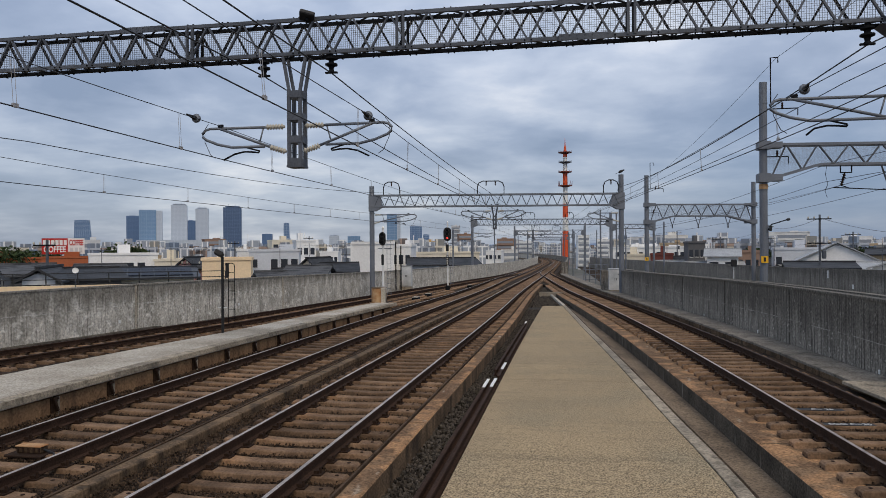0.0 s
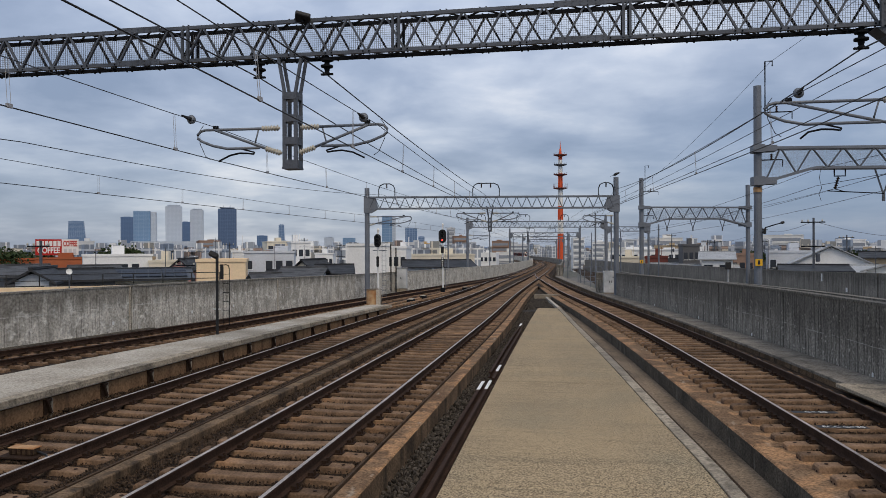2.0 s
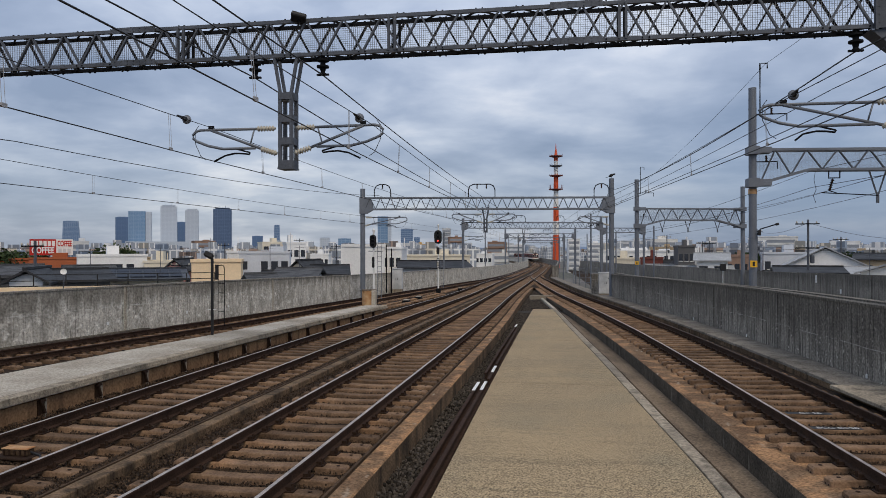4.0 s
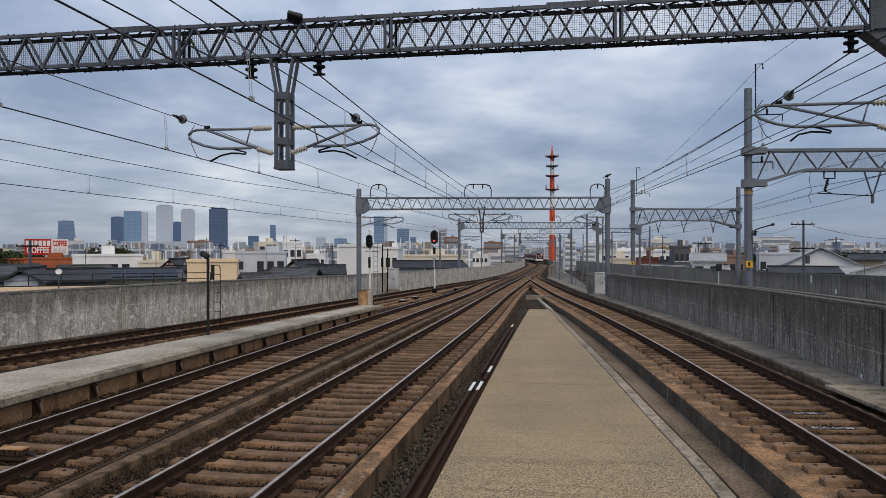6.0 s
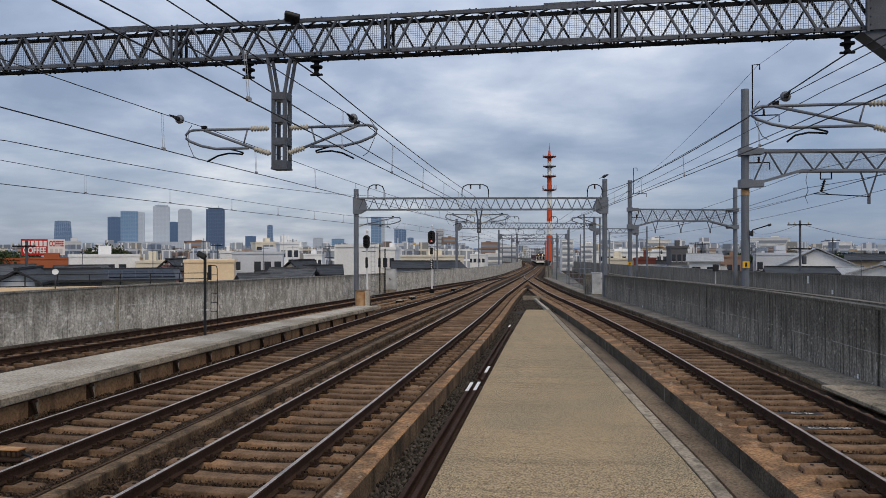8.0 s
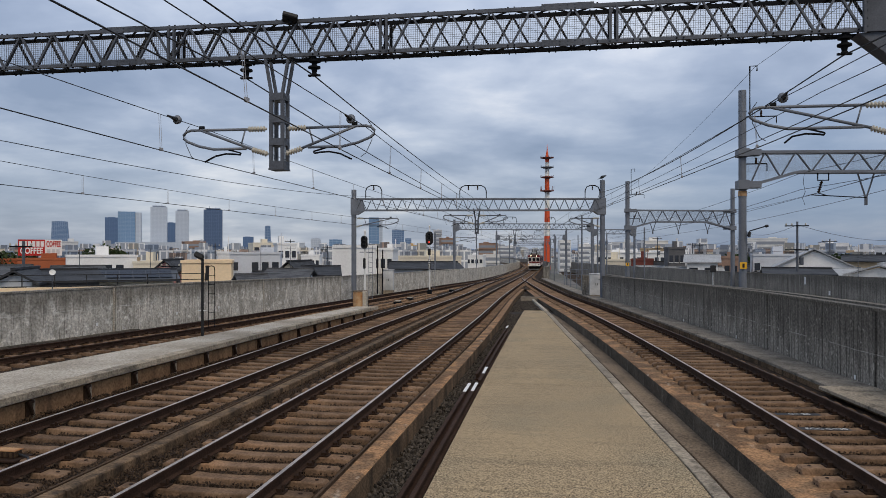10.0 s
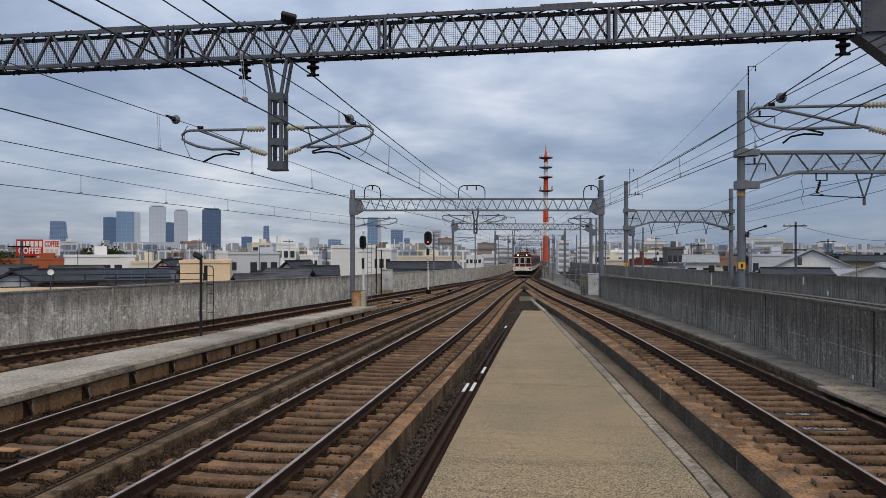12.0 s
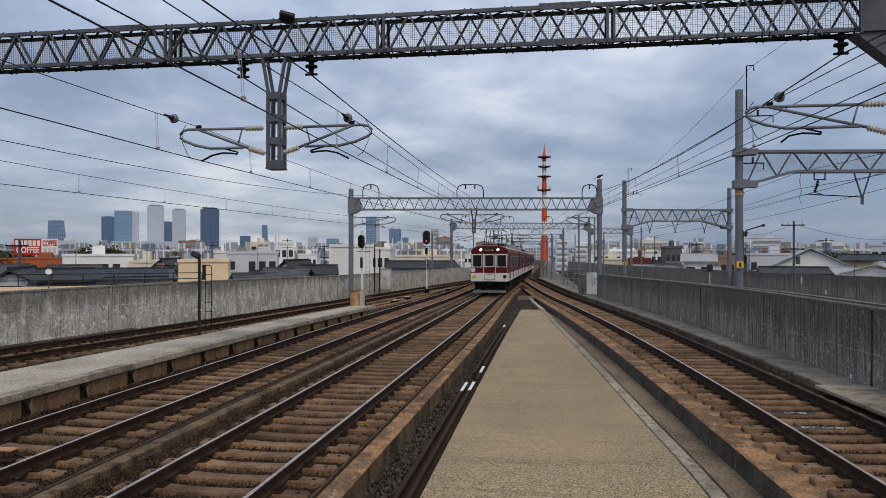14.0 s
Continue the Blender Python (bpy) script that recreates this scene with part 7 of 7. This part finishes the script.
for i in range(5):
    bm = bmesh.new()
    x, y = fence_at(i / 4)
    bar(bm, (x, y, -1.4), (x, y, 0.95), 0.07)
    part("fence_post", bm, M_STEEL_PALE, fence)
for z in (-0.6, -0.1, 0.4, 0.9):
    bm = bmesh.new()
    bar(bm, (*fence_at(0), z), (*fence_at(1), z), 0.05)
    part("fence_rail", bm, M_STEEL_PALE, fence)
bm = bmesh.new()
frustum(bm, 0.9, 1.4, -1.5, 0.75)
bmesh.ops.translate(bm, vec=(-2.35, 105.8, -0.2), verts=bm.verts)
solo("wall_end_block", bm, M_WALL_R, "dark concrete block at the end of the wall", "concrete block", kind="structure")


# trees among the roofs
def tree(az, dist, top, r):
    x, y = polar(az, dist)
    root = thing("tree", "dark green broad-crowned tree among the roofs", "tree", "city trees")
    rn = random.Random(round(az * 50))
    bm = bmesh.new()
    tube(bm, [(x, y, GROUND), (x, y, top - r)], 0.3, 8, r2=0.18)
    for k in range(6):
        a = math.tau * k / 6
        tube(bm, [(x, y, top - r * 1.4), (x + math.cos(a) * r * 0.6, y + math.sin(a) * r * 0.6, top - r * 0.5)], 0.12, 5, r2=0.04)
    part("trunk", bm, M_BARK, root)
    bm = bmesh.new()
    for k in range(1300):
        v = Vector((rn.gauss(0, 1), rn.gauss(0, 1), rn.gauss(0, 1))).normalized() * r * rn.uniform(0.55, 1.0)
        v *= 1 + 0.35 * noise.noise(v * 0.9 + Vector((az, 0, 0)))
        c = Vector((x, y, top - r)) + Vector((v.x * 1.25, v.y, v.z * 0.85))
        u = Vector((rn.gauss(0, 1), rn.gauss(0, 1), rn.gauss(0, 1))).normalized() * r * 0.09
        w2 = u.cross(Vector((rn.random(), rn.random(), rn.random()))).normalized() * r * 0.08
        bm.faces.new([bm.verts.new(p) for p in (c + u, c + w2, c - u, c - w2)])
    part("crown", bm, M_LEAF, root)


for az, dist, top, r in ((-39.9, 205, 3.4, 4), (-40.6, 190, 3.2, 4.5), (-38.9, 215, 3.0, 3.5), (-34.6, 190, 4.2, 4.2), (-33.7, 188, 4.6, 4.0), (12.5, 165, 2.8, 3), (-41.5, 170, 4.1, 4.2), (-24.4, 150, 1.5, 2.5), (19.0, 190, 2.8, 3)):
    tree(az, dist, top, r)

# flat roof with a railing just over the left wall
fr = thing("roof_terrace", "cream flat roof edge with a dark steel railing", "roof terrace")
fr.matrix_world = pose(-26.0, 31.0, 0, 0, 0, 32)
bm = bmesh.new()
box(bm, -10.5, 9.5, 0, 6, -9, 0.75)
part("terrace_wall", bm, M_HOUSE_CREAM, fr)
bm = bmesh.new()
box(bm, -10.6, 9.6, -0.12, 0.1, 0.752, 1.02)
part("terrace_edge", bm, M_HOUSE_BEIGE, fr)
for i in range(14):
    bm = bmesh.new()
    bar(bm, (-9.2 + i * 1.4, 0.3, 0.9), (-9.2 + i * 1.4, 0.3, 1.6), 0.05)
    part("railing_post", bm, M_BLACK, fr)
for z in (1.05, 1.3, 1.6):
    bm = bmesh.new()
    bar(bm, (-9.2, 0.3, z), (9.0, 0.3, z), 0.04)
    part("railing_bar", bm, M_BLACK, fr)
dish = thing("satellite_dish", "small white satellite dish on the flat roof", "satellite dish")
bm = bmesh.new()
lathe(bm, (-23.9, 31.4, 1.75), (0.55, -0.75, 0.3), [(0, 0.02), (0.02, 0.09), (0.05, 0.145), (0.06, 0.14), (0.025, 0.08)], 16)
part("dish", bm, M_WHITE, dish)
bm = bmesh.new()
tube(bm, [(-23.9, 31.4, 0.8), (-23.9, 31.4, 1.75)], 0.03, 6)
part("dish_pole", bm, M_STEEL, dish)

# television aerials on the nearer roofs
for az, dist, z in ((-35.6, 64, 1.6), (-31.0, 62, 1.7), (-27.5, 96, 3.0), (-23.2, 80, 1.9), (-21.0, 82, 2.0), (20.2, 74, 1.6), (23.5, 78, 1.6), (13.6, 118, 2.6)):
    x, y = polar(az, dist)
    ae = thing("roof_aerial", "thin grey television aerial on a roof", "aerial", "roof aerials")
    bm = bmesh.new()
    tube(bm, [(x, y, z - 2.2), (x, y, z + 1.3)], 0.03, 5)
    part("aerial_mast", bm, M_STEEL, ae)
    bm = bmesh.new()
    bar(bm, (x - 0.6, y, z + 1.1), (x + 0.6, y, z + 1.1), 0.03)
    for k in range(6):
        bar(bm, (x - 0.55 + k * 0.22, y - 0.3, z + 1.1), (x - 0.55 + k * 0.22, y + 0.3, z + 1.1), 0.02)
    part("aerial_rake", bm, M_STEEL, ae)


# ---- loose ballast stones, one scatter each ----
def stones(name, n, seed, place, size, label, mat):
    rn = random.Random(seed)
    verts, faces = [], []
    ico = [(0, 0, 1), (0.9, 0, 0.25), (0.25, 0.85, 0.2), (-0.75, 0.5, 0.25), (-0.7, -0.55, 0.2), (0.3, -0.85, 0.25), (0, 0, -0.7)]
    tri = [(0, 1, 2), (0, 2, 3), (0, 3, 4), (0, 4, 5), (0, 5, 1), (6, 2, 1), (6, 3, 2), (6, 4, 3), (6, 5, 4), (6, 1, 5)]
    for i in range(n):
        c = place(rn)
        s = size * rn.uniform(0.6, 1.5)
        rot = Euler((rn.uniform(0, 6), rn.uniform(0, 6), rn.uniform(0, 6))).to_matrix()
        k = len(verts)
        for v in ico:
            p = rot @ Vector((v[0] * rn.uniform(0.7, 1.2), v[1] * rn.uniform(0.7, 1.1), v[2] * rn.uniform(0.5, 0.9)))
            verts.append(c + p * s)
        faces += [(a + k, b + k, d + k) for a, b, d in tri]
    me = bpy.data.meshes.new(name)
    me.from_pydata([tuple(v) for v in verts], [], faces)
    me.materials.append(mat)
    return tagged(new(name, me), label, "ballast", kind="stuff")


def isle_stone(dark, light):
    m = material("loose_stone", dark, 0.9, scale=20, amount=0.6, grain=70, bump=0.2)
    n, l = m.node_tree.nodes, m.node_tree.links
    b = n["Principled BSDF"]
    src = b.inputs["Base Color"].links[0].from_socket
    ge = n.new("ShaderNodeNewGeometry")
    mx = n.new("ShaderNodeMixRGB")
    l.new(ge.outputs["Random Per Island"], mx.inputs[0])
    l.new(src, mx.inputs[1])
    mx.inputs[2].default_value = (*light, 1)
    l.new(mx.outputs[0], b.inputs["Base Color"])
    return m


M_LOOSE_GREY = isle_stone((0.012, 0.0105, 0.009), (0.115, 0.098, 0.082))
M_LOOSE_BROWN = isle_stone((0.011, 0.008, 0.006), (0.105, 0.070, 0.046))


def in_strip(rn):
    y = 5.5 + 36 * rn.random() ** 1.6
    a, b = TRACK_B(y) + 1.62, WALK_L(y) - 0.02
    return Vector((a + (b - a) * rn.random(), y, grade(y) - 0.55 + rn.uniform(-0.01, 0.05)))


def in_track(f, lo, hi, far):
    def place(rn):
        y = 5.0 + far * rn.random() ** 1.5
        return Vector((f(y) + rn.uniform(lo, hi), y, grade(y) - 0.236 + rn.uniform(-0.025, 0.015)))
    return place


stones("loose_ballast", 20000, 1, in_strip, 0.032, "coarse angular grey ballast stones beside the walkway", M_LOOSE_GREY)
stones("track_ballast", 62000, 2, in_track(TRACK_B, -1.75, 1.27, 28), 0.0165, "angular brown ballast stones in the main track", M_LOOSE_BROWN)
stones("track_ballast", 58000, 3, in_track(TRACK_A, -1.5, 1.5, 28), 0.0165, "angular brown ballast stones in the left track", M_LOOSE_BROWN)
stones("track_ballast", 44000, 4, in_track(TRACK_C, -0.98, 1.3, 26), 0.0165, "angular brown ballast stones in the curved track", M_LOOSE_BROWN)


def in_fork(rn):
    y = 44 + 26 * rn.random()
    a, b = TRACK_B(y) + 1.65, TRACK_C(y) - 1.7
    return Vector((a + (b - a) * rn.random(), y, grade(y) - 0.55 + rn.uniform(-0.01, 0.04)))




def on_shoulder(rn):
    y = 5.0 + 34 * rn.random() ** 1.5
    return Vector((TRACK_A(y) + rn.uniform(1.28, 1.52), y, grade(y) - 0.175 + rn.uniform(-0.03, 0.012)))


def at_panels(rn):
    y = 7.0 + 25 * rn.random() ** 1.3
    d = rn.random() ** 1.6
    return Vector((SLAB_N(y) - 0.04 + d * 0.42, y, grade(y) - 0.185 - d * 0.06 + rn.uniform(-0.03, 0.02)))


stones("shoulder_ballast", 9000, 6, on_shoulder, 0.0165, "brown ballast stones heaped against the edging board", M_LOOSE_BROWN)
stones("platform_ballast", 7000, 7, at_panels, 0.022, "dark ballast stones heaped at the foot of the platform", M_LOOSE_BROWN)
stones("fork_stones", 5000, 5, in_fork, 0.055, "coarse grey ballast stones in the fork of the tracks", M_LOOSE_GREY)


# ---- what moves ----
def motions():
    front = ((0.0, 460), (2.0, 402), (3.2, 367), (4.3, 334.5), (5.5, 299), (7.0, 255), (8.0, 226), (9.0, 196.5), (10.0, 167.3), (11.0, 138.5),
             (11.5, 124.8), (12.0, 110.8), (12.5, 96.5), (13.0, 82.0), (13.5, 67.8), (14.0, 53.8))
    for i, car in enumerate(CARS):
        rows = []
        for t, y in front:
            a, b = y + 3.5 + i * 20.6, y + 17.0 + i * 20.6
            pa = Vector((TRACK_B(a), a, grade(a)))
            pb = Vector((TRACK_B(b), b, grade(b)))
            d = pb - pa
            head = math.degrees(math.atan2(-d.x, d.y))
            tilt = math.degrees(math.atan2(d.z, math.hypot(d.x, d.y)))
            o = pa - d.normalized() * 3.5
            rows.append((t, pose(o.x, o.y, o.z, tilt, 0, head)))
        walk(car, rows)


motions()
